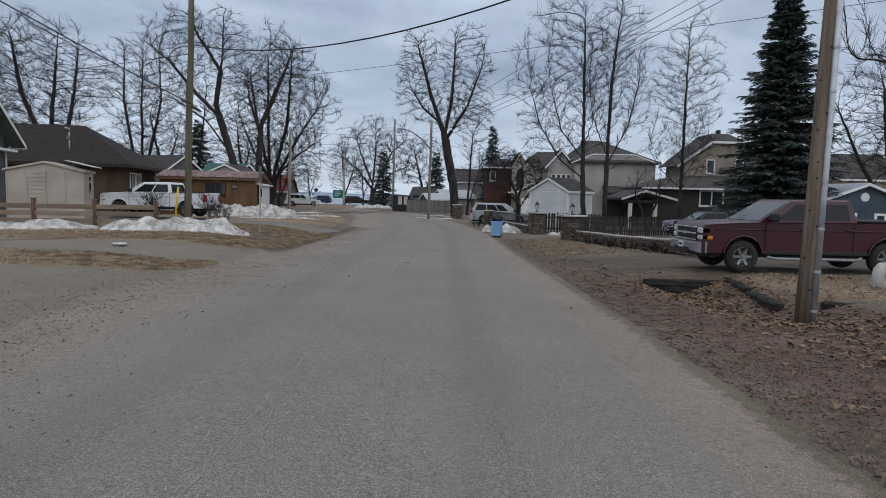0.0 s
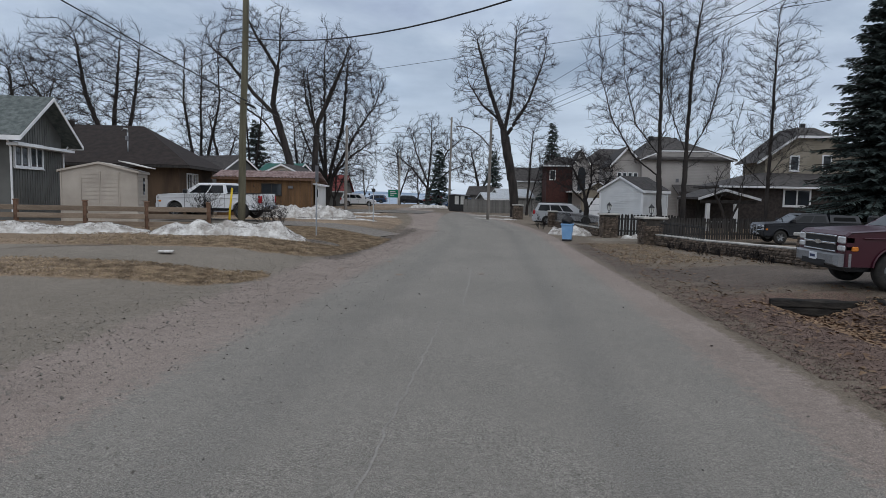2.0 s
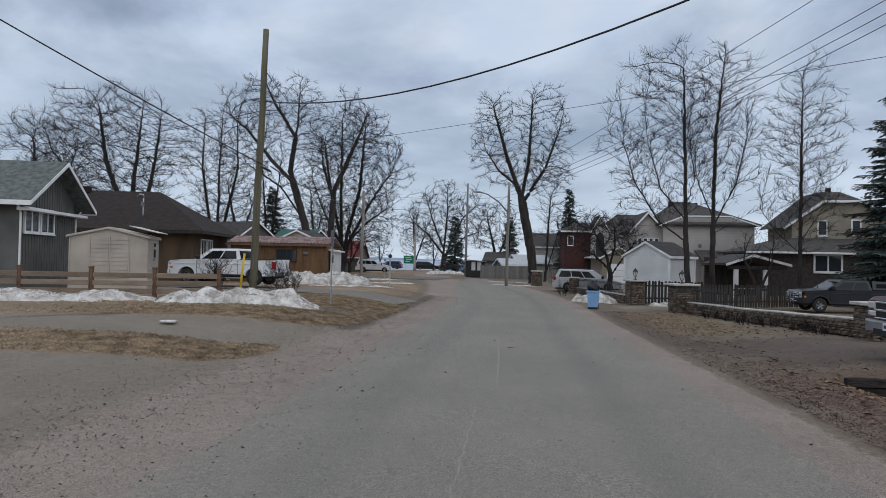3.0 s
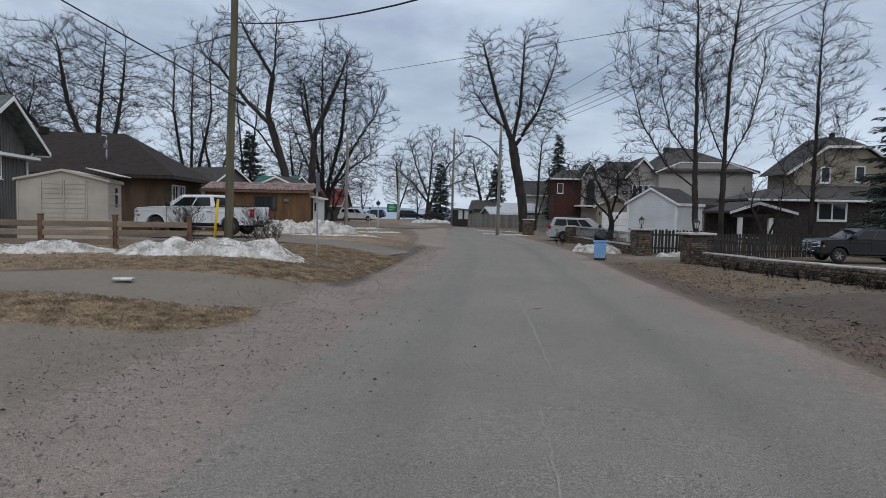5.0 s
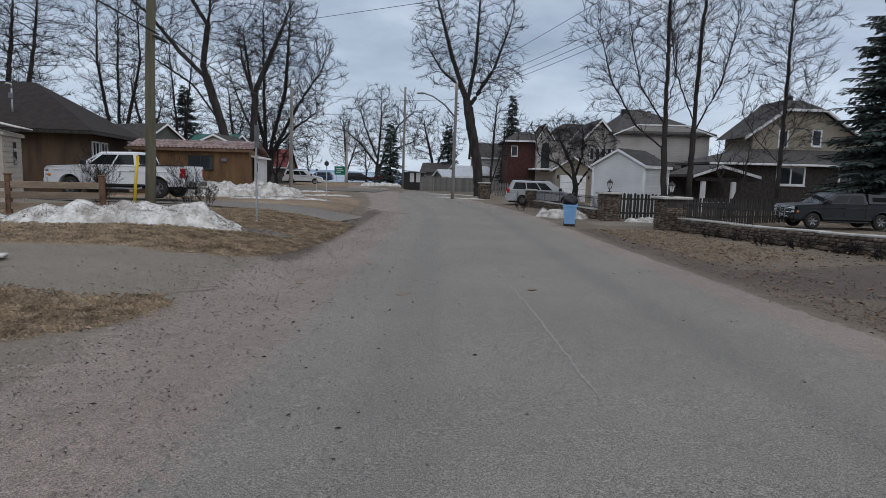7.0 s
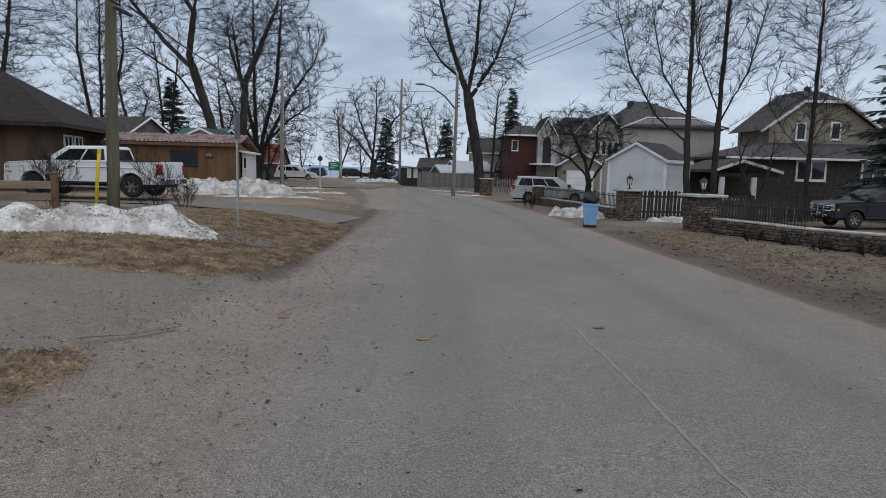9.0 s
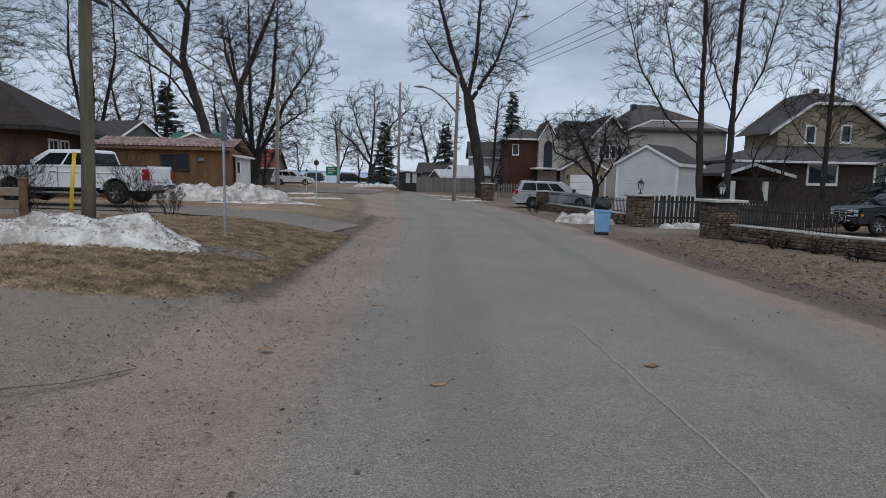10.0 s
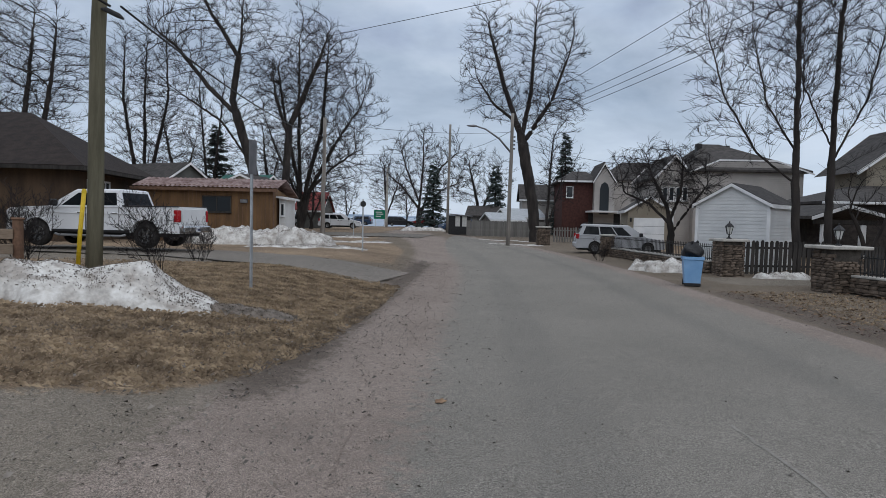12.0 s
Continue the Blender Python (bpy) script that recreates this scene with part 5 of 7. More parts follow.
def minivan(m, colour, label, category="minivan", S=(1, 1, 1)):
    prof = [(2.55, 0.45), (2.56, 0.72), (2.40, 0.86), (1.45, 1.03), (1.3, 1.04), (-2.40, 1.10), (-2.52, 0.95), (-2.56, 0.45)]
    t, hw = vehicle(category.replace(" ", "_"), label, category, m @ Matrix.Diagonal((*S, 1)), 5.1, 1.96, prof, [(1.50, 1.02), (0.55, 1.66), (-2.12, 1.70), (-2.45, 1.09)], 1.62, -1.45, 0.33, colour, 0.30,
                    windows=((0.20, 0.40), (0.42, 0.66), (0.68, 0.93)))
    for s in (-1, 1):
        part("tail_light", Geo().box(-2.55, -2.36, min(s * 0.8, s * 0.985), max(s * 0.8, s * 0.985), 0.85, 1.15, 0.03), "tail_red", t, "red tail light")
        part("headlight", Geo().box(2.25, 2.53, min(s * 0.6, s * 0.965), max(s * 0.6, s * 0.965), 0.66, 0.82, 0.04), "lens", t, "clear headlight")
        part("roof_rail", Geo().tube([(0.2, s * 0.68, 1.73), (0.1, s * 0.68, 1.78), (-1.9, s * 0.68, 1.80), (-2.0, s * 0.68, 1.75)], [0.018] * 4, 6), "black_plastic", t)
    part("rear_bumper", Geo().box(-2.64, -2.5, -0.9, 0.9, 0.35, 0.62, 0.05), colour, t)
    part("front_bumper", Geo().box(2.48, 2.62, -0.88, 0.88, 0.32, 0.60, 0.06), colour, t)
    plate(t, -2.57, 0.82, 180)
    seams(t, (1.15, 0.1, -1.05), hw, 0.4, 1.05)
    handles(t, (0.25, -0.1), hw, 0.93, "black_plastic")
    return t


minivan(pose(4.95, 54.4, gz(5, 54.4), 0, 0, -4), "car_silver", "silver-white minivan parked by the stone wall")
minivan(pose(-19.4, 88, gz(-19, 88) + 0.1, 0, 0, 6), "car_white", "white sport utility vehicle on the side street", "suv", (0.93, 0.95, 0.98))
minivan(pose(-24.4, 93, gz(-24, 93) + 0.1, 0, 0, 10), "car_silver", "pale car parked by the red-roofed building", "car", (0.88, 0.9, 0.85))
minivan(pose(-6.2, 96, gz(-9, 96), 0, 0, 200), "car_blue", "grey-blue hatchback parked near the bend", "car", (0.85, 0.9, 0.85))
for i, (x, y, c, lb) in enumerate(((-27.5, 118, "car_dark", "dark car parked at the lake shore"), (-23.3, 120, "car_blue", "blue car parked at the lake shore"), (-16.4, 120, "car_dark", "dark car parked at the lake shore"), (-12.6, 121, "car_red", "red car parked at the lake shore"))):
    minivan(on(x, y, 180 if i % 2 else 8, 0.1), c, lb, "car", (0.88, 0.9, 0.86))


# ---- trees ----
def tubes(branches, n):
    """One mesh worth of tapered tubes: branches is a list of (points, radii), all of the same count of points."""
    P = np.array([b[0] for b in branches], float)
    R = np.array([b[1] for b in branches], float)
    B, K, _ = P.shape
    D = np.gradient(P, axis=1)
    D /= np.linalg.norm(D, axis=2, keepdims=True) + 1e-9
    ref = np.where(np.abs(D[..., 2:3]) > 0.85, np.array([1.0, 0, 0]), np.array([0, 0, 1.0]))
    A = np.cross(D, ref)
    A /= np.linalg.norm(A, axis=2, keepdims=True) + 1e-9
    C = np.cross(D, A)
    w = 2 * np.pi * np.arange(n) / n
    V = P[:, :, None] + R[:, :, None, None] * (A[:, :, None] * np.cos(w)[None, None, :, None] + C[:, :, None] * np.sin(w)[None, None, :, None])
    i = np.arange(B * K * n).reshape(B, K, n)
    j = np.roll(i, -1, 2)
    F = np.stack([i[:, :-1], j[:, :-1], j[:, 1:], i[:, 1:]], -1).reshape(-1, 4)
    return V.reshape(-1, 3), F


def np_mesh(name, chunks, mat, smooth=True):
    vs, fs, k = [], [], 0
    for v, f in chunks:
        vs.append(v)
        fs.append(f + k)
        k += len(v)
    V, F = np.concatenate(vs), np.concatenate(fs)
    me = bpy.data.meshes.new(name)
    me.vertices.add(len(V))
    me.vertices.foreach_set("co", V.astype(np.float32).ravel())
    s = F.shape[1]
    me.loops.add(F.size)
    me.loops.foreach_set("vertex_index", F.astype(np.int32).ravel())
    me.polygons.add(len(F))
    me.polygons.foreach_set("loop_start", np.arange(len(F), dtype=np.int32) * s)
    me.update(calc_edges=True)
    me.materials.append(MAT[mat])
    if smooth:
        me.shade_smooth()
    return me


def grow(rng, out, p, d, length, r, level, spec):
    k = 8 if level == 0 else (6 if level == 1 else (4 if level == 2 else 3))
    up, wig = spec["up"][level], spec["wiggle"][level]
    pts, dirs = [np.array(p)], []
    d = np.array(d) / np.linalg.norm(d)
    for i in range(k - 1):
        d = d + rng.normal(0, wig, 3) + np.array([0, 0, up])
        d /= np.linalg.norm(d)
        pts.append(pts[-1] + d * length / (k - 1))
        dirs.append(d)
    tip = spec["tip"][level]
    out[level].append((pts, [max(spec["rmin"], r * (1 + (tip - 1) * i / (k - 1))) * (1.35 if level == 0 and i == 0 else 1) for i in range(k)]))
    if level + 1 >= len(spec["n"]) + 1 or level >= len(spec["n"]):
        return
    n = spec["n"][level]
    lo = spec["from"][level]
    for c in range(n):
        u = lo + (1 - lo) * (c + rng.uniform(0.1, 0.9)) / n
        f = u * (k - 1)
        i = min(k - 2, int(f))
        q = pts[i] + (pts[i + 1] - pts[i]) * (f - i)
        a = math.radians(spec["angle"][level] * rng.uniform(0.7, 1.25) * (1 - 0.35 * (u - lo)))
        w = c * 2.4 + rng.uniform(-0.7, 0.7)
        dd = dirs[i]
        s1 = np.cross(dd, [0.3, 0.2, 0.93] if abs(dd[2]) < 0.9 else [1, 0.1, 0])
        s1 /= np.linalg.norm(s1)
        s2 = np.cross(dd, s1)
        nd = dd * math.cos(a) + (s1 * math.cos(w) + s2 * math.sin(w)) * math.sin(a)
        ln = length * spec["ratio"][level] * rng.uniform(0.65, 1.15) * (1 - spec["fall"][level] * (u - lo) / (1 - lo + 1e-6))
        rr = r * (1 + (tip - 1) * u) * spec["thin"][level]
        grow(rng, out, q, nd, ln, rr, level + 1, spec)


def crown_points(rng, crowns, n):
    """Buds spread through the crown's ellipsoids (x, z, half width, half height), denser towards the outside."""
    vol = np.array([c[2] ** 2 * c[3] for c in crowns])
    out = []
    for (cx, cz, rx, rz), k in zip(crowns, np.maximum(40, n * vol / vol.sum()).astype(int)):
        d = rng.normal(size=(k, 3))
        d /= np.linalg.norm(d, axis=1)[:, None]
        d *= rng.uniform(0.03, 1, (k, 1)) ** 0.42 * np.array([[1 + 0.42 * noise.noise(Vector(q) * 2.3 + Vector((cx, cz, rx)))] for q in d])
        out.append(d * (rx, rx, rz) + (cx, 0, cz))
    p = np.concatenate(out)
    lump = np.array([noise.noise(Vector(q) * 0.42) for q in p])
    return p[lump > -0.30]


def colonise(rng, stems, crowns, n, step, rise, reach=9.0):
    """Branches that grow from the stems towards the buds until each is reached: places and parents of the joints."""
    pos, par = [], []
    for stem in stems:
        pts = [np.array((q[0], q[2] if len(q) > 2 else 0.0, q[1])) for q in stem]
        last = -1
        if len(pos) and np.hypot(*pts[0][:2]) + pts[0][2] > 0.8:
            last = int(np.argmin([np.linalg.norm(pts[0] - q) for q in pos]))
        for a, b in zip(pts[:-1], pts[1:]):
            m = max(1, int(np.linalg.norm(b - a) / step))
            for u in range(m):
                pos.append(a + (b - a) * u / m + rng.normal(0, 0.06 * step, 3) * (last >= 0))
                par.append(last)
                last = len(pos) - 1
    buds = crown_points(rng, crowns, n)
    near, who = np.full(len(buds), 1e9), np.zeros(len(buds), int)
    fresh, kids = list(range(len(pos))), collections.Counter(par)
    for _ in range(90):
        P = np.array([pos[q] for q in fresh])
        D = np.linalg.norm(buds[:, None] - P[None], axis=2)
        b = D.argmin(1)
        d = D[np.arange(len(buds)), b]
        up = d < near
        near[up], who[up] = d[up], np.array(fresh)[b[up]]
        keep = near > step * 1.5
        buds, near, who = buds[keep], near[keep], who[keep]
        act = near < reach
        if not act.any():
            break
        fresh = []
        for q in np.unique(who[act]):
            if kids[q] > 2:
                continue
            v = buds[who == q] - pos[q]
            v = (v / np.linalg.norm(v, axis=1)[:, None]).mean(0) + rng.normal(0, 0.16, 3) + (0, 0, rise)
            if par[q] >= 0:
                f = pos[q] - pos[par[q]]
                v = v + 0.8 * f / (np.linalg.norm(f) + 1e-6)
            pos.append(pos[q] + v / (np.linalg.norm(v) + 1e-6) * step)
            par.append(int(q))
            kids[q] += 1
            fresh.append(len(pos) - 1)
        if not fresh or len(pos) > 14000:
            break
    return np.array(pos), np.array(par)


def bare_tree(name, label, x, y, seed, r, stems, crowns, n=900, step=0.5, twig=0.8, rise=0.15, rmin=0.009, per=3, droop=0.0, limb=0.85):
    """stems: lines of (along x, height) from the foot, along which the main limbs run; crowns: see crown_points."""
    rng = np.random.default_rng(seed)
    P, par = colonise(rng, stems, crowns, n, step, rise)
    N = len(P)
    kids = [[] for _ in range(N)]
    for q in range(N):
        if par[q] >= 0:
            kids[par[q]].append(q)
    tips = np.zeros(N)
    for q in range(N - 1, -1, -1):
        if not kids[q]:
            tips[q] = 1
        if par[q] >= 0:
            tips[par[q]] += tips[q]
    power = math.log(r / (rmin * 1.3)) / math.log(max(8, tips.max()))
    R = rmin * 1.3 * tips ** power
    chains = collections.defaultdict(list)
    heads = [q for q in range(N) if par[q] < 0]
    while heads:
        q = heads.pop()
        line = [q] if par[q] < 0 else [par[q], q]
        while kids[q]:
            order = sorted(kids[q], key=lambda c: -tips[c])
            heads += order[1:]
            q = order[0]
            line.append(q)
        if len(line) > 1:
            rr = R[line] * (1.0 if par[line[0]] < 0 else limb)
            rr = np.maximum(rr, rmin)
            rr[0] = rr[1] * (1.3 if par[line[0]] < 0 else 1.0)
            chains[(len(line), rr[1] > rmin * 3.5)].append((P[line], rr))
    t = thing(name, label, "tree", on(x, y, 0, -0.1))
    thick = [tubes(c, 8) for key, c in chains.items() if key[1]]
    part("trunk", np_mesh("trunk", thick, "bark"), "bark", t)
    ends = np.where((R < rmin * 3.2) & (par >= 0))[0]
    ends = np.repeat(ends, per)
    d = P[ends] - P[par[ends]]
    d /= np.linalg.norm(d, axis=1)[:, None] + 1e-6
    d = d + rng.normal(0, 0.50, d.shape) + np.array((0, 0, 0.22 - droop))
    d /= np.linalg.norm(d, axis=1)[:, None]
    ln = rng.uniform(0.35, 1.15, (len(ends), 1)) * twig
    a = P[ends] - (P[ends] - P[par[ends]]) * rng.uniform(0, 1, (len(ends), 1))
    c = a + d * ln + np.array((0, 0, 0.14 - droop)) * ln
    w = np.stack([np.full(len(ends), rmin * 1.15), np.full(len(ends), rmin * 0.6)], 1)
    thin = [tubes(c_, 3) for key, c_ in chains.items() if not key[1]] + [tubes(list(zip(np.stack([a, c], 1), w)), 3)]
    part("crown", np_mesh("crown", thin, "twig"), "twig", t, "bare dark branches and fine twigs")
    return t


SHRUB = dict(n=(7, 5, 3), up=(0.05, 0.05, 0.03, 0.02), wiggle=(0.10, 0.12, 0.12, 0.1), tip=(0.4, 0.4, 0.6, 0.7), angle=(34, 38, 40), ratio=(0.5, 0.5, 0.5), fall=(0.3, 0.3, 0.3), thin=(0.6, 0.6, 0.6), rmin=0.0035)
SHRUB["from"] = (0.2, 0.2, 0.1)

bare_tree("maple_tree", "tall bare maple with a forked trunk beside the street", 1.4, 70, 3, 0.46, [[(0, 0), (-0.3, 3.5), (-1.4, 9), (-2.9, 13), (-4.6, 19)], [(-1.4, 9), (-0.7, 12.5), (-0.5, 16, 0.5), (-0.4, 20)], [(-1.2, 8.5), (1.0, 12, -0.8), (2.4, 16, -1)], [(-1.6, 10), (-3.8, 12, 1.5), (-5.4, 14.5, 2)]],
          [(-4.0, 15.3, 3.0, 5.2), (0.9, 15.4, 3.0, 5.9), (-0.4, 11.6, 4.2, 2.4)], 5200, 0.33, 0.6, rmin=0.0105)
bare_tree("young_tree", "thin bare tree behind the picket fence", 2.9, 76, 5, 0.15, [[(0, 0), (0.2, 4), (0.5, 10)], [(0.1, 1), (1.5, 6)]], [(0.8, 6.8, 2.3, 4.7)], 420, 0.45, 0.8, rmin=0.012)
bare_tree("slim_tree", "slim bare street tree with upswept branches", 9.35, 41.7, 11, 0.165, [[(0, 0), (-0.25, 4), (-0.35, 9), (-0.5, 15.0)], [(-0.25, 3.7), (-1.8, 4.9), (-3.2, 7.2), (-4.0, 10)], [(-0.3, 5), (-1.9, 6.6, -1), (-2.9, 9.6, -1.6)], [(-0.3, 5.6), (0.6, 7.6, 1.4), (0.9, 10.5, 2.2)]],
          [(-1.9, 10.0, 3.3, 5.4)], 1500, 0.28, 0.6, 0.3, 0.0075, limb=0.55)
bare_tree("slim_tree", "slim bare tree with a dense upper crown", 10.8, 42.3, 12, 0.155, [[(0, 0), (0, 4), (0.1, 10), (0.6, 14.9)], [(0, 4.6), (1.3, 7.2), (2.0, 10.5)], [(0, 5.2), (-0.9, 8, 0.8), (-1.2, 11, 1.1)], [(0, 4.2), (1.7, 5.3, -0.6), (2.9, 5.9, -1)]],
          [(0.4, 10.4, 2.3, 5.2)], 1700, 0.27, 0.55, 0.3, 0.0075, limb=0.55)
bare_tree("slim_tree", "slim bare tree standing in front of the brick house", 16.4, 44.0, 13, 0.125, [[(0, 0), (0.05, 6), (0.1, 14.3)], [(0, 3.2), (-1.3, 4.4), (-2.4, 6)], [(0, 3.8), (1.2, 5.2, 0.8), (2.3, 6.8, 1)]], [(0.0, 8.7, 2.6, 5.9)], 1500, 0.27, 0.55, 0.26, 0.0075, limb=0.55)
bare_tree("apple_tree", "small bare fruit tree with drooping twigs", 5.35, 45.4, 21, 0.17, [[(0, 0), (0.06, 1.6), (-0.15, 2.7), (-0.9, 4.2)], [(0.05, 1.5), (0.7, 2.5), (1.7, 3.9)], [(0.05, 1.9), (-1.0, 2.9), (-2.2, 3.4)], [(0.0, 2.2), (0.2, 3.4, -0.8), (0.1, 4.6, -1.2)]], [(-0.45, 4.15, 2.6, 1.55)], 1500, 0.16, 0.5, 0.0, 0.0065, 3, 0.22)
bare_tree("ornamental_tree", "low crooked bare tree by the porch", 15.0, 46.6, 22, 0.10, [[(0, 0), (0.3, 1.2), (0.9, 2.8)], [(0.05, 0.3), (-0.3, 1.5), (-1.0, 3.0)]], [(0.0, 3.5, 1.7, 1.4)], 340, 0.2, 0.4, 0.0, 0.006, 2)
bare_tree("shade_tree", "large bare tree with many spreading stems", -37.2, 61, 31, 0.30, [[(0, 0), (-1, 6), (-3, 11), (-4, 17)], [(0, 0), (-2.2, 5), (-6, 9), (-9, 12.5)], [(0.3, 0), (1, 6), (2, 11), (2.6, 16)], [(0, 0), (-0.5, 5), (-1, 10, 1.5), (-0.5, 17.6, 2)], [(-0.4, 3), (-4.0, 6.5), (-7.5, 8.5)]],
          [(-2.6, 11.8, 7.4, 6.6), (-2.4, 7.2, 5.6, 3.6)], 6800, 0.36, 0.7, rmin=0.0105)
bare_tree("shade_tree", "tall thin-limbed bare tree behind the bungalow", -34.0, 72, 32, 0.19, [[(0, 0), (-1, 6), (-2, 12), (-1.8, 18)], [(0.2, 0), (0.8, 6), (2.2, 12), (2, 18)], [(0, 0), (0, 12), (0.3, 18.6)]], [(0.0, 12.5, 4.4, 6.8), (0.2, 6.8, 3.8, 3.4)], 3300, 0.38, 0.7, 0.25, 0.0105)
bare_tree("shade_tree", "tall thin-limbed bare tree behind the bungalow", -28.8, 74, 33, 0.16, [[(0, 0), (-0.4, 6), (-1.0, 13), (-0.8, 16)], [(0.1, 0), (0.6, 7), (1.4, 14)]], [(0.2, 10.5, 2.9, 5.6), (0.4, 5.6, 3.4, 3.2)], 1800, 0.38, 0.7, 0.25, 0.0105)
bare_tree("leaning_tree", "tall bare tree with a leaning forked trunk", -20.4, 67, 34, 0.40, [[(0, 0), (-1.2, 3.5), (-3.5, 11), (-2.8, 15.8), (-2.6, 20.6)], [(-3.3, 10), (-5.4, 12), (-8.4, 15.5), (-11, 17.5)], [(-2.0, 6), (-5, 9.5, 1.5), (-9, 12, 2)], [(-3.0, 14.5), (-5.0, 18, -1), (-6, 20, -1)]],
          [(-5.4, 17.4, 5.6, 3.6), (-8.6, 13.2, 3.6, 3.2), (-2.0, 13.0, 2.6, 4.4)], 2800, 0.38, 0.7, rmin=0.0105)
bare_tree("leaning_tree", "dark bare tree leaning to one side", -20.8, 71, 35, 0.34, [[(0, 0), (0.1, 4), (0.5, 9.5), (3.2, 15.6), (4.2, 18.6)], [(0.4, 8.5), (-0.8, 12), (-1.2, 15)]], [(2.9, 15.2, 2.8, 3.9), (-0.8, 12.5, 2.2, 3.4)], 1500, 0.38, 0.7, rmin=0.0105)
bare_tree("shade_tree", "broad round-crowned bare tree by the side street", -21.2, 78, 36, 0.34, [[(0, 0), (-0.3, 5), (-1.5, 10), (-2.5, 16.5)], [(0, 0), (0.6, 5), (2, 10), (2.6, 18)], [(0.1, 0), (0.8, 4), (3.5, 9), (6, 12.6)], [(0, 2), (0.3, 9, -2), (0.4, 18.6, -2.5)], [(-0.1, 3), (-2.5, 8), (-4, 12)], [(0.2, 3.5), (2.6, 6.5, 2), (5, 8.5, 3)]],
          [(1.4, 12.3, 6.2, 8.2), (1.0, 7.0, 5.8, 4.2)], 8200, 0.36, 0.7, 0.22, 0.0115)
bare_tree("lakeside_tree", "bare spreading tree near the lake shore", -12.5, 112, 41, 0.42, [[(0, 0), (0, 4), (-2, 9), (-3.4, 13.6)], [(0, 1), (1.2, 5), (3.4, 9.5), (6.2, 12)], [(0, 3), (0.5, 9), (0.5, 14.4)], [(0, 3), (-2.8, 6.5), (-5.5, 8.6)], [(0.2, 3), (3.6, 6), (7, 7.4)]], [(0.9, 9.0, 8.0, 6.2)], 2600, 0.52, 0.9, rmin=0.0145)
bare_tree("lakeside_tree", "bare spreading tree near the lake shore", -19.3, 124, 42, 0.3, [[(0, 0), (0, 4), (-0.6, 11.5)], [(0, 1.4), (1.6, 6), (2.4, 9)]], [(0.0, 7.2, 3.7, 5.0)], 900, 0.45, 0.9, rmin=0.0145)
for x, y, seed, h, w in ((-27.0, 128, 43, 7.5, 2.4), (-16.4, 130, 44, 8.5, 2.6), (-31.5, 120, 45, 7.0, 2.2)):
    bare_tree("lakeside_tree", "small bare tree near the lake shore", x, y, seed, 0.17, [[(0, 0), (0.1, 2), (-0.3, h * 0.9)], [(0, 1), (1.0, h * 0.6)]], [(0, h * 0.6, w, h * 0.42)], 420, 0.38, 0.7, rmin=0.013)
bare_tree("shade_tree", "bare tree behind the low outbuildings", -3.6, 106, 46, 0.3, [[(0, 0), (0, 4), (-1.4, 10)], [(0.1, 1.5), (1.8, 6), (3, 9)]], [(0.2, 7.4, 4.6, 4.2)], 1500, 0.45, 0.8, rmin=0.0135)
bare_tree("shade_tree", "bare tree behind the brick house", 9.5, 112, 47, 0.3, [[(0, 0), (0, 4), (-0.6, 11)], [(0, 2), (2, 8)]], [(0, 8, 4, 4.4)], 1000, 0.45, 0.8, rmin=0.0135)
bare_tree("shade_tree", "large bare tree beyond the blue garage", 35.5, 50, 51, 0.38, [[(0, 0), (-0.5, 5), (-1.5, 12)], [(0, 1), (-3, 6), (-5, 10)], [(0, 2), (2, 8), (3, 12)]], [(-0.8, 9.2, 5.6, 5.4)], 2000, 0.36, 0.7, rmin=0.009)
bare_tree("shade_tree", "bare tree behind the blue garage", 42, 58, 52, 0.32, [[(0, 0), (-0.3, 5), (-0.5, 11)], [(0, 2), (2, 8)]], [(0, 8, 4.4, 4.4)], 1100, 0.4, 0.7, rmin=0.0095)
bare_tree("shade_tree", "bare tree with long reaching limbs", 19.8, 19.0, 53, 0.33, [[(0, 0), (-0.5, 3.5), (-3.0, 7.5), (-7.2, 9.8)], [(-0.4, 3), (-2.6, 5.2, 0.5), (-5.6, 6.2, 0.6), (-7.6, 6.4, 0.6)], [(-0.3, 2.5), (0.5, 7), (1.5, 11)]], [(-5.8, 7.9, 3.0, 2.6), (-9.6, 10.2, 2.4, 1.6), (0.5, 9.5, 4, 3)], 1200, 0.24, 0.5, rmin=0.006)
bare_tree("shade_tree", "bare tree behind the grey bungalow", -49, 64, 54, 0.4, [[(0, 0), (-0.5, 6), (-1.5, 15)], [(0, 1), (2, 8), (3.5, 13)], [(0, 2), (-3, 8), (-5, 11)]], [(0, 10.5, 5.6, 6)], 2400, 0.42, 0.8, rmin=0.0105)
bare_tree("shade_tree", "low dense bare tree in the gardens behind the sheds", -22.8, 88, 57, 0.22, [[(0, 0), (0.3, 4), (-0.6, 9)], [(0, 1), (2.2, 6)], [(0, 1), (-2.4, 6)]], [(0, 5.4, 4.6, 3.8)], 1500, 0.42, 0.8, rmin=0.011)
bare_tree("shade_tree", "bare tree in the gardens behind the houses", -27.5, 86, 55, 0.26, [[(0, 0), (0.2, 5), (-0.5, 12)], [(0, 2), (1.6, 9)]], [(0, 8, 3.6, 5)], 1200, 0.42, 0.8, rmin=0.011)
bare_tree("shade_tree", "bare tree in the gardens behind the houses", -40, 90, 56, 0.32, [[(0, 0), (0.2, 5), (-1.5, 13)], [(0, 2), (2.6, 10)]], [(0, 9, 5, 5.6)], 1500, 0.46, 0.8, rmin=0.011)


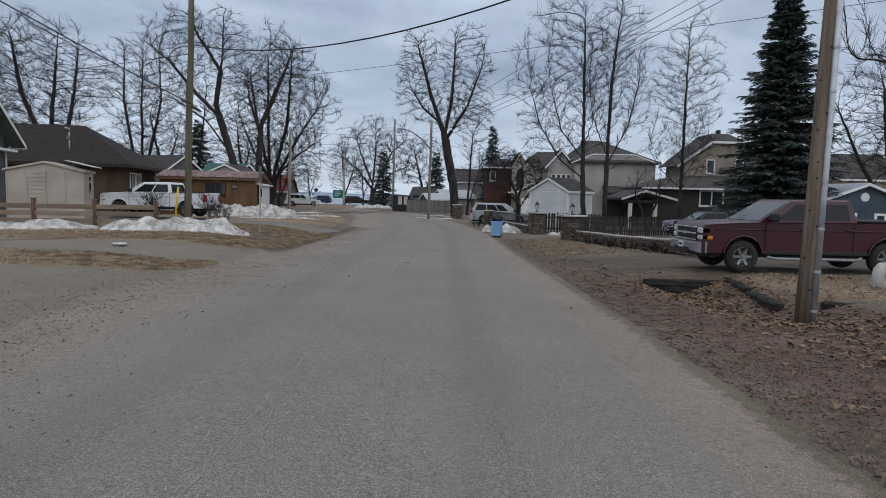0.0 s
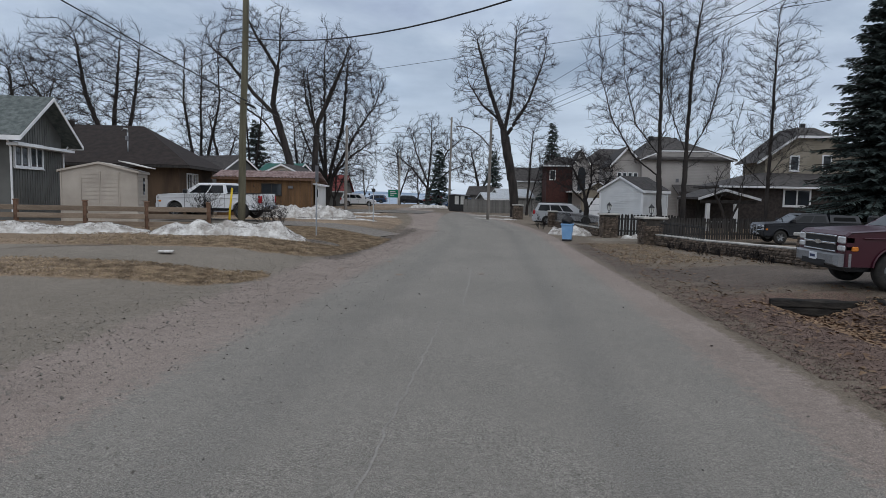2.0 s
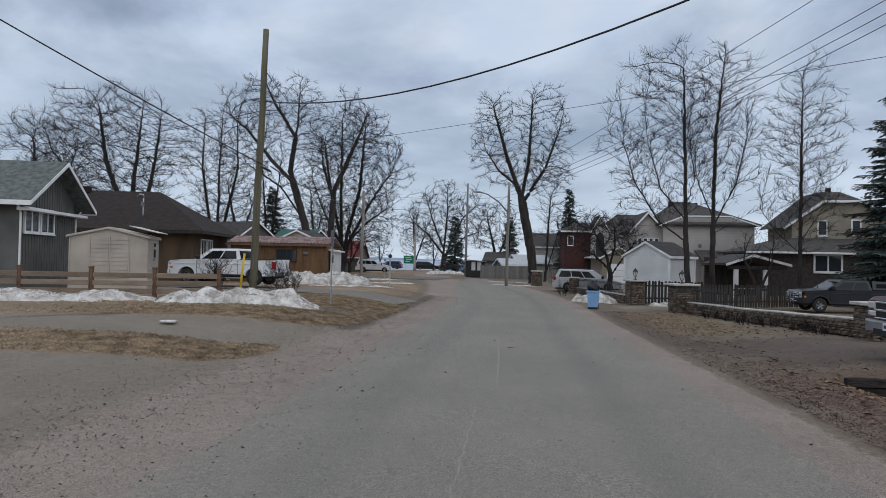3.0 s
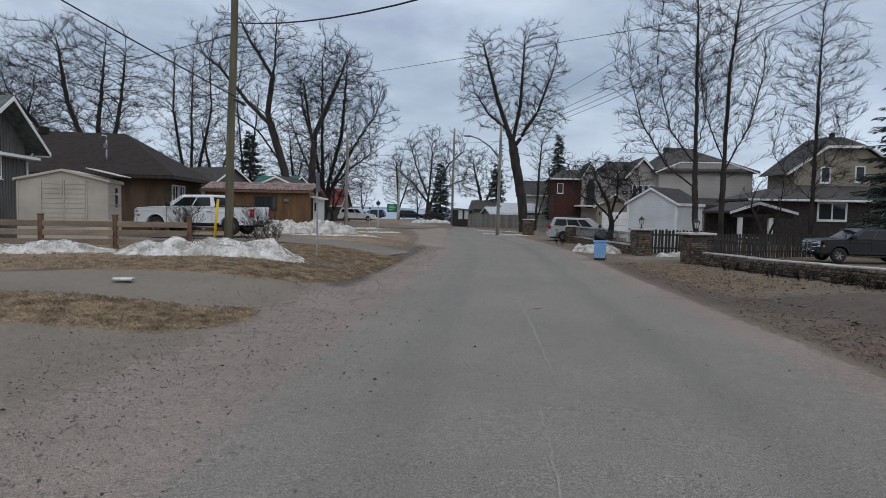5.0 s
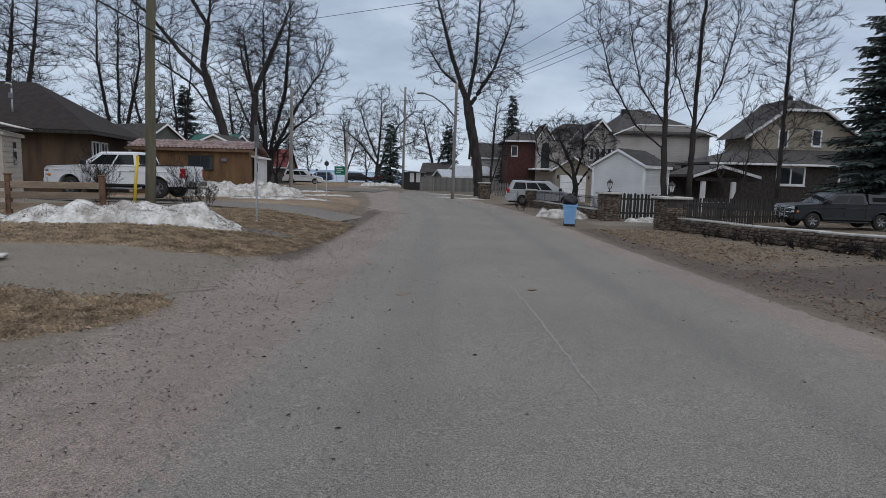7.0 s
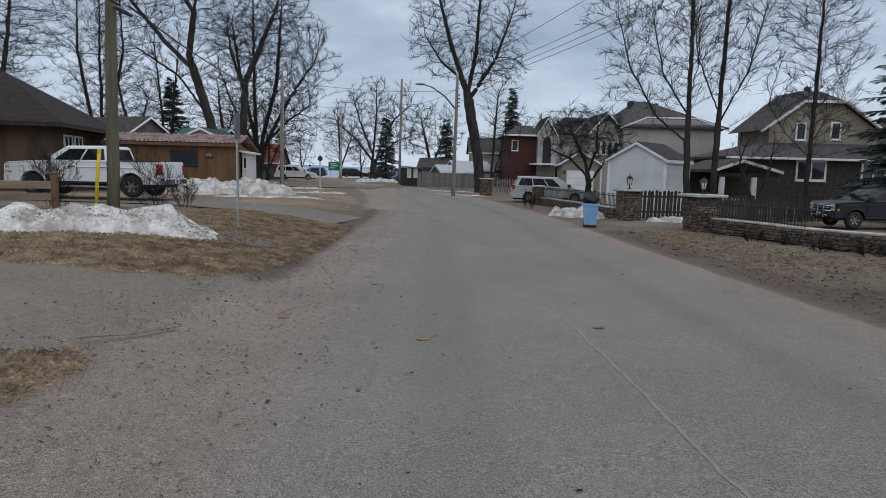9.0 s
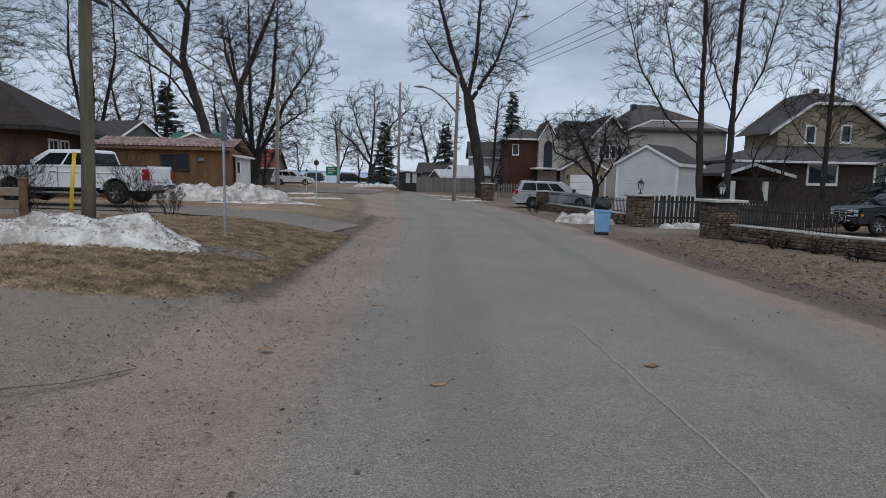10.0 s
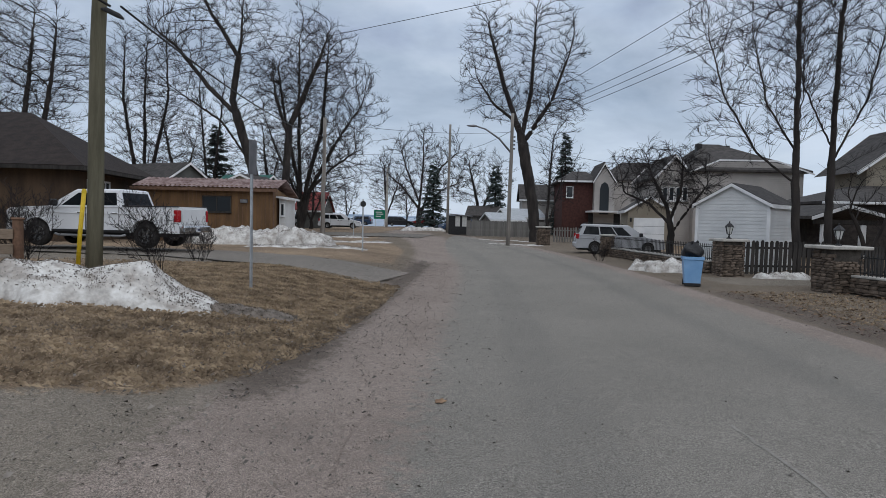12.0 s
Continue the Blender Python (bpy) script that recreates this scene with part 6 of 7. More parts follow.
def shrub(x, y, h, w, seed, n, label, mat="twig"):
    rng = np.random.default_rng(seed)
    out = [[] for _ in range(6)]
    for i in range(n):
        a = rng.uniform(0, 6.28)
        grow(rng, out, (0.12 * math.cos(a), 0.12 * math.sin(a), -0.1), (w * math.cos(a) * rng.uniform(0.2, 1), w * math.sin(a) * rng.uniform(0.2, 1), 1), h * rng.uniform(0.6, 1.05), 0.009, 0, SHRUB)
    t = thing("shrub", label, "shrub", on(x, y))
    part("crown", np_mesh("crown", [tubes(o, 3) for o in out if o], mat), mat, t)
    return t


shrub(-12.6, 27.8, 1.7, 0.5, 61, 13, "bare many-stemmed shrub beside the utility pole")
shrub(-10.2, 28.4, 1.6, 0.4, 62, 9, "bare many-stemmed shrub beside the utility pole")
shrub(-11.4, 33.0, 1.2, 0.7, 63, 11, "low bare shrub by the driveway edge")
shrub(-21.0, 34.0, 1.9, 0.4, 64, 12, "bare shrub against the brown house")
shrub(2.6, 47.5, 0.9, 0.6, 65, 10, "scrubby bare shrub at the wall end")
for i in range(6):
    shrub(7.45 + 0.17 * i + 0.12 * math.sin(i * 2.1), 31.5 - i * 1.6, 0.42, 1.1, 70 + i, 9, "low dry twiggy growth at the foot of the stone wall")


def conifer(label, m, seed, h, rmax, whorls, per, sprays, size):
    rng = np.random.default_rng(seed)
    t = thing("spruce_tree", label, "tree", m)
    part("trunk", Geo().tube([(0, 0, -0.3), (0, 0, h * 0.5), (0, 0, h)], [0.02 * h, 0.011 * h, 0.01], 9), "bark", t, smooth=True)
    V, boughs = [], []
    for wi in range(whorls):
        z = h * (0.06 + 0.93 * (wi / whorls) ** 1.05)
        R = rmax * (1 - z / h) ** 0.85 + 0.12
        for b in range(per):
            a = 2 * math.pi * (b + rng.uniform(-0.4, 0.4)) / per + wi * 0.7
            ln = R * rng.uniform(0.5, 1.15)
            c, s = math.cos(a), math.sin(a)
            zz = z + rng.uniform(-0.45, 0.45)
            rise, droop = 0.12 * (z / h) + 0.02, 0.30 * (1 - 0.6 * z / h)
            f = lambda u: np.array([c * ln * u, s * ln * u, zz + ln * (rise * u - droop * u * u + 0.12 * u ** 4)])
            boughs.append(([f(u) for u in (0, 0.35, 0.7, 1.0)], [0.022 + 0.006 * ln * k for k in (1.0, 0.6, 0.35, 0.1)]))
            for k in range(sprays):
                u = 0.12 + 0.88 * (k + rng.uniform(0, 1)) / sprays
                q = f(u)
                side = 1 if k % 2 else -1
                dirv = np.array([c * 0.75 - s * side * 0.8, s * 0.75 + c * side * 0.8, -0.42 + rng.normal(0, 0.22)])
                dirv /= np.linalg.norm(dirv)
                sz = size * rng.uniform(0.6, 1.25) * (0.5 + 0.5 * (1 - abs(u - 0.5))) * (0.55 + 0.45 * R / rmax)
                wv = np.cross(dirv, [0, 0, 1]) + rng.normal(0, 0.5, 3)
                wv = wv / np.linalg.norm(wv) * sz * 0.13
                V += [q - wv * 0.4, q + dirv * sz * 0.55 - wv, q + dirv * sz, q + dirv * sz * 0.5 + wv]
    V = np.array(V)
    frame_part = part("bough_frame", np_mesh("bough_frame", [tubes(boughs, 3)], "bark"), "bark", t)
    frame_part["kind"] = "stuff"
    part("foliage", np_mesh("foliage", [(V, np.arange(len(V)).reshape(-1, 4))], "needles", False), "needles", t, "dark green needle sprays")
    return t


conifer("tall dark green spruce in front of the brick house", on(22.6, 43), 81, 17.2, 4.7, 78, 11, 66, 0.62)
conifer("dark spruce near the lake shore", on(-9.8, 104), 82, 9.5, 2.6, 22, 10, 20, 0.8)
conifer("dark spruce behind the low outbuildings", on(-1.2, 102), 83, 9.0, 2.4, 22, 10, 20, 0.8)
conifer("dark spruce behind the street trees", on(7.3, 96), 84, 13.0, 2.4, 26, 10, 20, 0.8)
conifer("pine behind the side street houses", pose(-31.5, 82, 0.1), 85, 11.0, 3.0, 22, 10, 22, 0.9)


# ---- snow ----
def snow_bank(label, spine, half, height, seed, dirty=True, n=0.12, mat="snow"):
    """A ragged heap along a spine of (x, y), thin at its ends, that lies on the ground."""
    pts = []
    for (x0, y0), (x1, y1) in zip(spine[:-1], spine[1:]):
        k = max(3, int(math.hypot(x1 - x0, y1 - y0) / n))
        pts += [(x0 + (x1 - x0) * i / k, y0 + (y1 - y0) * i / k) for i in range(k)]
    pts.append(spine[-1])
    pts = np.array(pts)
    d = np.gradient(pts, axis=0)
    d /= np.linalg.norm(d, axis=1)[:, None]
    nr = np.stack([-d[:, 1], d[:, 0]], 1)
    u = np.linspace(-1, 1, 27)
    s = np.linspace(0, 1, len(pts))
    ends = np.clip(np.minimum(s, 1 - s) * 6, 0, 1) ** 0.6
    hw = half * (0.75 + 0.35 * np.array([noise.noise(Vector((a * 9, seed, 0))) for a in s])) * (0.35 + 0.65 * ends)
    hh = height * (0.8 + 0.45 * np.array([noise.noise(Vector((a * 7, seed, 3))) for a in s])) * ends
    X = pts[:, 0:1] + nr[:, 0:1] * u * hw[:, None]
    Y = pts[:, 1:2] + nr[:, 1:2] * u * hw[:, None]
    rag = 0.22 * wob(X, Y, 1.6, seed) + 0.10 * wob(X, Y, 5.0, seed + 1)
    prof = np.clip(1 - np.abs(u) ** 2.4, 0, 1)[None] ** 0.75
    Z = zg(X, Y) + hh[:, None] * prof * (1 + rag * 1.6) + 0.035 * wob(X, Y, 9.0, seed + 2) * prof - 0.05
    X, Y = X + 0.10 * wob(X, Y, 2.2, seed + 4), Y + 0.10 * wob(X, Y, 2.2, seed + 5)
    ny, nx = X.shape
    i = np.arange(ny * nx).reshape(ny, nx)
    f = np.stack([i[:-1, :-1], i[:-1, 1:], i[1:, 1:], i[1:, :-1]], -1).reshape(-1, 4)
    V = np.stack([X, Y, Z], -1).reshape(-1, 3)
    me = np_mesh("snow_bank", [(V, f)], mat)
    ob = tagged(new("snow_bank", me), label, "snow bank")
    if dirty:
        rng = np.random.default_rng(seed)
        g = Geo()
        for _ in range(int(4200 * len(pts) * n * half / 2)):
            a, b = rng.integers(1, ny - 1), rng.integers(2, nx - 2)
            fa, fb = rng.uniform(size=2)
            if noise.noise(Vector((V[i[a, b]][0] * 2.2, V[i[a, b]][1] * 2.2, seed))) + 0.5 * rng.normal() < 0.0:
                continue
            q = (V[i[a, b]] * (1 - fa) + V[i[a + 1, b]] * fa) + (V[i[a, b + 1]] - V[i[a, b]]) * fb + np.array([0, 0, 0.004])
            z = rng.choice((0.003, 0.005, 0.008, 0.016), p=(0.5, 0.3, 0.15, 0.05))
            w = rng.uniform(0, 6.28)
            c, sn = math.cos(w) * z * rng.uniform(0.8, 2.2), math.sin(w) * z * rng.uniform(0.8, 2.2)
            g.add([(q[0] - c, q[1] - sn, q[2]), (q[0] + sn * 0.5, q[1] - c * 0.5, q[2]), (q[0] + c, q[1] + sn, q[2] + 0.012), (q[0] - sn * 0.5, q[1] + c * 0.5, q[2] + 0.02)], [(0, 1, 2, 3)])
        if g.f:
            dirt = part("dirt", g.mesh("dirt", "snow_dirt", recalc=False), "snow_dirt", ob, "dark grit and bark bits on the snow")
            dirt["kind"] = "stuff"
    return ob


snow_bank("melting snow bank speckled with dark grit by the pole", [(-12.9, 23.9), (-11.0, 24.2), (-9.4, 24.5), (-7.5, 24.9)], 1.15, 0.60, 4)
snow_bank("dirty brown remnant of a snow bank", [(-8.3, 24.7), (-7.5, 24.9), (-6.8, 25.1), (-6.3, 25.4)], 0.5, 0.15, 5, True, mat="snow_dirt")
snow_bank("melting snow bank along the rail fence", [(-27, 19.5), (-22, 21.2), (-18, 22.9), (-13.2, 24.6)], 0.95, 0.46, 6)
snow_bank("snow heap at the end of the long brown shed", [(-17.5, 44.5), (-14.6, 44.9), (-12.6, 45.0), (-10.2, 44.0)], 1.3, 0.95, 7)
snow_bank("low melting snow strip by the side driveway", [(-13.5, 42.2), (-11, 42.4), (-8.2, 43.2)], 0.7, 0.14, 8)
snow_bank("low melting snow strip on the verge", [(-14, 52), (-11, 54), (-8.8, 55.5)], 0.6, 0.14, 9)
snow_bank("low melting snow strip on the verge", [(-19, 62), (-14, 64), (-12, 65)], 0.8, 0.16, 10)
snow_bank("small dirty snow heap behind the bin", [(2.7, 41.8), (3.9, 41.0), (5.1, 40.6)], 0.8, 0.62, 11)
snow_bank("small snow patch in front of the picket gate", [(6.6, 39.1), (7.6, 39.1), (8.7, 39.3)], 0.4, 0.30, 12)
snow_bank("thin snow patch by the lamp pole", [(-3.5, 63), (-1.0, 63.5), (1.6, 62.5)], 0.5, 0.10, 13, False)
snow_bank("thin snow patch on the far verge", [(-4.2, 72), (-1, 71.5), (1.5, 70)], 0.4, 0.08, 14, False)
snow_bank("snow patch under the fruit tree", [(4.6, 46.4), (6.2, 46.3), (7.6, 46.2)], 0.5, 0.12, 15, False)
snow_bank("snow heap at the bend of the street", [(-12.5, 90), (-10.0, 93), (-7.5, 95)], 1.0, 0.5, 16, False)


# ---- fences and stone walls ----
def frame_at(x0, y0, x1, y1):
    return math.degrees(math.atan2(y1 - y0, x1 - x0)), math.hypot(x1 - x0, y1 - y0)


def rail_fence(posts, label):
    t = thing("rail_fence", label, "fence", None)
    pm = Geo().box(-0.07, 0.07, -0.07, 0.07, -0.3, 1.08, 0.015).box(-0.09, 0.09, -0.09, 0.09, 1.08, 1.13, 0.02).mesh("post", "wood_brown")
    for x, y in posts:
        part("post", pm, "wood_brown", t, m=pose(x, y, gz(x, y)))
    for (x0, y0), (x1, y1) in zip(posts[:-1], posts[1:]):
        a, ln = frame_at(x0, y0, x1, y1)
        z0, z1 = gz(x0, y0), gz(x1, y1)
        for k, zz in enumerate((0.12, 0.42, 0.72)):
            sl = math.degrees(math.atan2(z1 - z0, ln))
            part("rail", Geo().box(0.06, ln - 0.06, -0.11 + 0.01 * k, -0.07 + 0.01 * k, zz, zz + 0.19, 0.01), "wood_weather", t, m=pose(x0, y0, z0, 0, -sl, a) @ pose(0, 0, 0.02 * math.sin(x0 * 3 + k)))
    return t


rail_fence([(-27.5, 20.9), (-25.2, 21.8), (-22.9, 22.8), (-20.7, 23.7), (-18.5, 24.5), (-16.35, 25.34), (-14.34, 26.13), (-12.22, 26.97)], "weathered three-rail wooden fence with brown posts")


def picket_fence(x0, y0, x1, y1, h, step, w, mat, label, seed, rails=True, pointed=True):
    a, ln = frame_at(x0, y0, x1, y1)
    t = thing("picket_fence", label, "fence", pose(x0, y0, 0, 0, 0, a))
    rng = random.Random(seed)
    pk = [Geo().prism([(-w / 2, 0.0), (w / 2, 0.0), (w / 2, h - 0.05), (w * 0.2, h + dz), (-w * 0.2, h + dz), (-w / 2, h - 0.05)] if pointed else [(-w / 2, 0), (w / 2, 0), (w / 2, h + dz), (-w / 2, h + dz)], 1, -0.012, 0.012).mesh("picket", mat) for dz in (0.0, 0.02, -0.025)]
    n = int(ln / step)
    c, s = math.cos(radians(a)), math.sin(radians(a))
    zs = [gz(x0 + c * i * step, y0 + s * i * step) for i in range(n + 1)]
    for i in range(n + 1):
        part("picket", pk[rng.randrange(3)], mat, t, m=pose(i * step + rng.uniform(-0.012, 0.012), -0.03, zs[i] + 0.03 + rng.uniform(-0.015, 0.015), 0, rng.uniform(-1.6, 1.6), 0))
    if rails:
        for zz in (0.3, h - 0.28):
            part("rail", Geo().prism([(0, zs[0] + zz), (ln, zs[-1] + zz), (ln, zs[-1] + zz + 0.08), (0, zs[0] + zz + 0.08)], 1, 0.0, 0.04), mat, t)
    return t


picket_fence(6.2, 40.2, 10.2, 40.6, 1.28, 0.185, 0.13, "wood_dark", "dark weathered picket fence with gaps between boards", 1)
picket_fence(8.0, 37.2, 15.5, 40.9, 1.22, 0.185, 0.13, "wood_dark", "dark weathered picket fence behind the stone wall", 2)
picket_fence(18.6, 40.6, 26.0, 40.4, 1.15, 0.22, 0.14, "wood_dark", "dark weathered picket fence beside the parked pickup", 3)
picket_fence(-4.6, 82, 3.6, 79.5, 1.6, 0.16, 0.15, "wood_grey", "tall grey board fence along the bend", 4, pointed=False)
picket_fence(3.0, 70, 8.5, 72, 1.25, 0.26, 0.14, "wood_grey", "grey picket fence with wide gaps by the minivan", 5)


def stone_mesh(rng, w, d, h):
    """A rough field stone: a box with drawn-in, jittered corners."""
    g = Geo().box(-w / 2, w / 2, -d / 2, d / 2, -h / 2, h / 2, min(w, h, d) * 0.22)
    g.v = [(x + rng.uniform(-1, 1) * w * 0.08, y + rng.uniform(-1, 1) * d * 0.06, z + rng.uniform(-1, 1) * h * 0.13) for x, y, z in g.v]
    return g.mesh("stone", "stone")


srng = random.Random(7)
STONES = [stone_mesh(srng, *s) for s in ((0.30, 0.12, 0.11), (0.22, 0.14, 0.09), (0.38, 0.11, 0.10), (0.18, 0.15, 0.13), (0.27, 0.12, 0.15), (0.34, 0.13, 0.08))]
SIZES = [(0.30, 0.11), (0.22, 0.09), (0.38, 0.10), (0.18, 0.13), (0.27, 0.15), (0.34, 0.08)]


def lay_stones(t, m, length, height, cap_count=400):
    """Courses of stones on a face in the plane y = 0, facing -y, in the space m."""
    z, row, made = 0.0, 0, 0
    while z < height - 0.05:
        hh = srng.uniform(0.05, 0.125)
        x = -srng.uniform(0, 0.15)
        while x < length - 0.04 and made < cap_count:
            k = srng.randrange(6)
            w, h = SIZES[k]
            w2 = min(w * srng.uniform(0.55, 1.25), length - max(x, 0))
            if w2 > 0.06:
                cx = max(x, 0) + w2 / 2
                mm = m @ pose(cx, -0.01 - srng.uniform(0, 0.025), z + hh / 2, srng.uniform(-5, 5), srng.uniform(-7, 7), srng.uniform(-9, 9)) @ Matrix.Diagonal((w2 / w * 0.95, 1, hh / h * 0.93, 1))
                part("stone", STONES[k], "stone", t, m=mm)
                made += 1
            x = max(x, 0) + w2
        z += hh
        row += 1
    return made


def stone_wall(x0, y0, x1, y1, h, label, cap=True, far=False):
    a, ln = frame_at(x0, y0, x1, y1)
    z0, z1 = gz(x0, y0), gz(x1, y1)
    t = thing("stone_wall", label, "stone wall", pose(x0, y0, z0, 0, -math.degrees(math.atan2(z1 - z0, ln)), a))
    part("core", Geo().box(0, ln, 0.02, 0.32, -0.3, h), "mortar", t, "rough mortar core")
    if cap:
        n = max(1, int(ln / 1.3))
        for i in range(n):
            part("cap_slab", Geo().box(ln * i / n + 0.006, ln * (i + 1) / n - 0.006, -0.05, 0.38, h, h + 0.065, 0.015), "concrete", t, "pale concrete cap", m=pose(0, 0, 0.008 * math.sin(i * 2.2), 0.6 * math.sin(i * 3.1), 0, 0))
    lay_stones(t, Matrix.Identity(4), ln, h, 290)
    return t


def stone_pillar(x, y, s, h, label, capw=0.16, rz=0):
    t = thing("stone_pillar", label, "pillar", on(x, y, rz, -0.05))
    part("core", Geo().box(-s / 2 + 0.03, s / 2 - 0.03, -s / 2 + 0.03, s / 2 - 0.03, 0, h), "mortar", t)
    for k in range(4):
        lay_stones(t, pose(0, 0, 0, 0, 0, 90 * k) @ pose(-s / 2, -s / 2 + 0.045, 0), s, h, 50)
    part("cap_slab", Geo().box(-s / 2 - capw, s / 2 + capw, -s / 2 - capw, s / 2 + capw, h, h + 0.10, 0.02), "concrete", t, "pale concrete cap slab")
    return t


def lantern(x, y, z, label):
    t = thing("lantern", label, "lantern", pose(x, y, z, 0, 0, 20))
    part("foot", Geo().lathe([(0.0, 0.0), (0.10, 0.0), (0.10, 0.03), (0.03, 0.07), (0.025, 0.16), (0.09, 0.19), (0.0, 0.19)], "z", 10), "iron", t)
    g = Geo()
    for k in range(6):
        a = k * math.pi / 3
        g.cyl((0.08 * math.cos(a), 0.08 * math.sin(a), 0.19), (0.14 * math.cos(a), 0.14 * math.sin(a), 0.46), 0.012, n=5)
    part("cage", g, "iron", t)
    part("glass_body", Geo().lathe([(0.068, 0.2), (0.125, 0.45)], "z", 6), "curtain", t, "frosted lantern glass")
    part("roof", Geo().lathe([(0.17, 0.46), (0.15, 0.50), (0.07, 0.58), (0.02, 0.62), (0.025, 0.66), (0.0, 0.68)], "z", 6), "iron", t)
    return t


stone_pillar(5.95, 40.0, 0.80, 1.32, "square stacked-stone gate pillar with a concrete cap", 0.13, 8)
lantern(5.95, 40.0, gz(5.95, 40) + 1.36, "black iron lantern on the gate pillar")
stone_pillar(7.15, 34.9, 0.92, 1.30, "square stacked-stone gate pillar at the wall end", 0.18, 8)
lantern(7.15, 34.9, gz(7.15, 34.9) + 1.34, "black iron lantern on the wall pillar")
stone_pillar(3.7, 51.3, 0.6, 1.15, "dark stacked-stone pillar beside the minivan", 0.08)
stone_pillar(1.5, 64.4, 0.9, 1.35, "dark stacked-stone pillar near the large maple", 0.1)
stone_pillar(9.0, 22.2, 0.7, 0.95, "low stacked-stone end pillar of the wall", 0.1, 6)
stone_wall(7.3, 34.4, 8.3, 29.5, 0.45, "low stacked-stone wall with a pale concrete cap")
stone_wall(8.3, 29.48, 8.9, 22.6, 0.45, "low stacked-stone wall with a pale concrete cap")
stone_wall(3.9, 51.0, 5.5, 40.6, 0.42, "low stone kerb wall with a grey cap below an iron railing")


def iron_railing(x0, y0, x1, y1, z0, h, step, label):
    a, ln = frame_at(x0, y0, x1, y1)
    t = thing("iron_railing", label, "railing", pose(x0, y0, gz(x0, y0) + z0, 0, 0, a))
    n = int(ln / step)
    bar = Geo().box(-0.009, 0.009, -0.009, 0.009, 0.0, h).add([(-0.016, -0.016, h), (0.016, -0.016, h), (0.016, 0.016, h), (-0.016, 0.016, h), (0, 0, h + 0.07)], [(0, 1, 4), (1, 2, 4), (2, 3, 4), (3, 0, 4), (3, 2, 1, 0)]).mesh("baluster", "iron")
    for i in range(n + 1):
        part("baluster", bar, "iron", t, m=pose(i * step, 0, 0))
    for zz in (0.08, h - 0.08):
        part("rail", Geo().box(0, ln, -0.014, 0.014, zz, zz + 0.03), "iron", t)
    return t


iron_railing(3.85, 50.8, 5.6, 40.7, 0.46, 0.62, 0.14, "black iron spike railing on the low wall")
iron_railing(7.42, 34.2, 8.25, 30.0, 0.51, 0.60, 0.14, "black iron spike railing above the stone wall")


# ---- bin, ditch, clutter ----
bn = thing("wheelie_bin", "light blue wheelie bin with a black rubbish bag on top", "bin", on(3.05, 35.3, -12))
body = Geo().loft([[(-0.22, -0.24, 0.06), (0.22, -0.24, 0.06), (0.22, 0.22, 0.06), (-0.22, 0.22, 0.06)], [(-0.28, -0.31, 0.80), (0.28, -0.31, 0.80), (0.28, 0.30, 0.80), (-0.28, 0.30, 0.80)], [(-0.31, -0.34, 0.82), (0.31, -0.34, 0.82), (0.31, 0.34, 0.82), (-0.31, 0.34, 0.82)], [(-0.31, -0.34, 0.90), (0.31, -0.34, 0.90), (0.31, 0.34, 0.90), (-0.31, 0.34, 0.90)]])
part("body", body, "blue_plastic", bn)
part("base", Geo().box(-0.24, 0.24, -0.27, -0.16, 0.0, 0.10, 0.02), "black_plastic", bn)
for s in (-1, 1):
    part("wheel", Geo().lathe([(0.0, -0.03), (0.09, -0.03), (0.1, 0.0), (0.09, 0.03), (0.0, 0.03)], "y", 14, (0, 0, 0)), "black_plastic", bn, m=pose(s * 0.22, 0.24, 0.1, 0, 0, 90))
part("handle", Geo().tube([(-0.2, 0.40, 0.86), (0.2, 0.40, 0.86)], [0.018] * 2, 8), "blue_plastic", bn)
part("sticker", Geo().box(0.06, 0.17, -0.313, -0.30, 0.55, 0.68), "white_paint", bn, "white sticker", m=pose(0, 0.0, 0, -4, 0, 0))
bag = Geo()
rng = np.random.default_rng(5)
rows = []
for i in range(12):
    v = i / 11
    rr = 0.36 * math.sin(math.pi * min(1, 0.12 + 0.88 * v)) ** 0.6 * (1 - 0.25 * v)
    rows.append([(rr * math.cos(w) * (1 + 0.16 * noise.noise(Vector((math.cos(w) * 2.2, math.sin(w) * 2.2, v * 3)))), rr * math.sin(w) * (1 + 0.18 * noise.noise(Vector((math.cos(w) * 2.5, math.sin(w) * 2, v * 4 + 7)))), 0.86 + 0.47 * v + 0.05 * math.sin(3 * w + v * 5)) for w in np.linspace(0, 2 * math.pi, 25)[:-1]])
bag.loft(rows)
bag.tube([(0.03, 0, 1.24), (0.08, 0.02, 1.32), (0.16, 0.0, 1.36)], [0.06, 0.03, 0.06], 8)
solid("rubbish_bag", bag, "bag", "full black plastic rubbish bag on the bin", "rubbish bag", m=on(3.05, 35.3, -12), smooth=True)


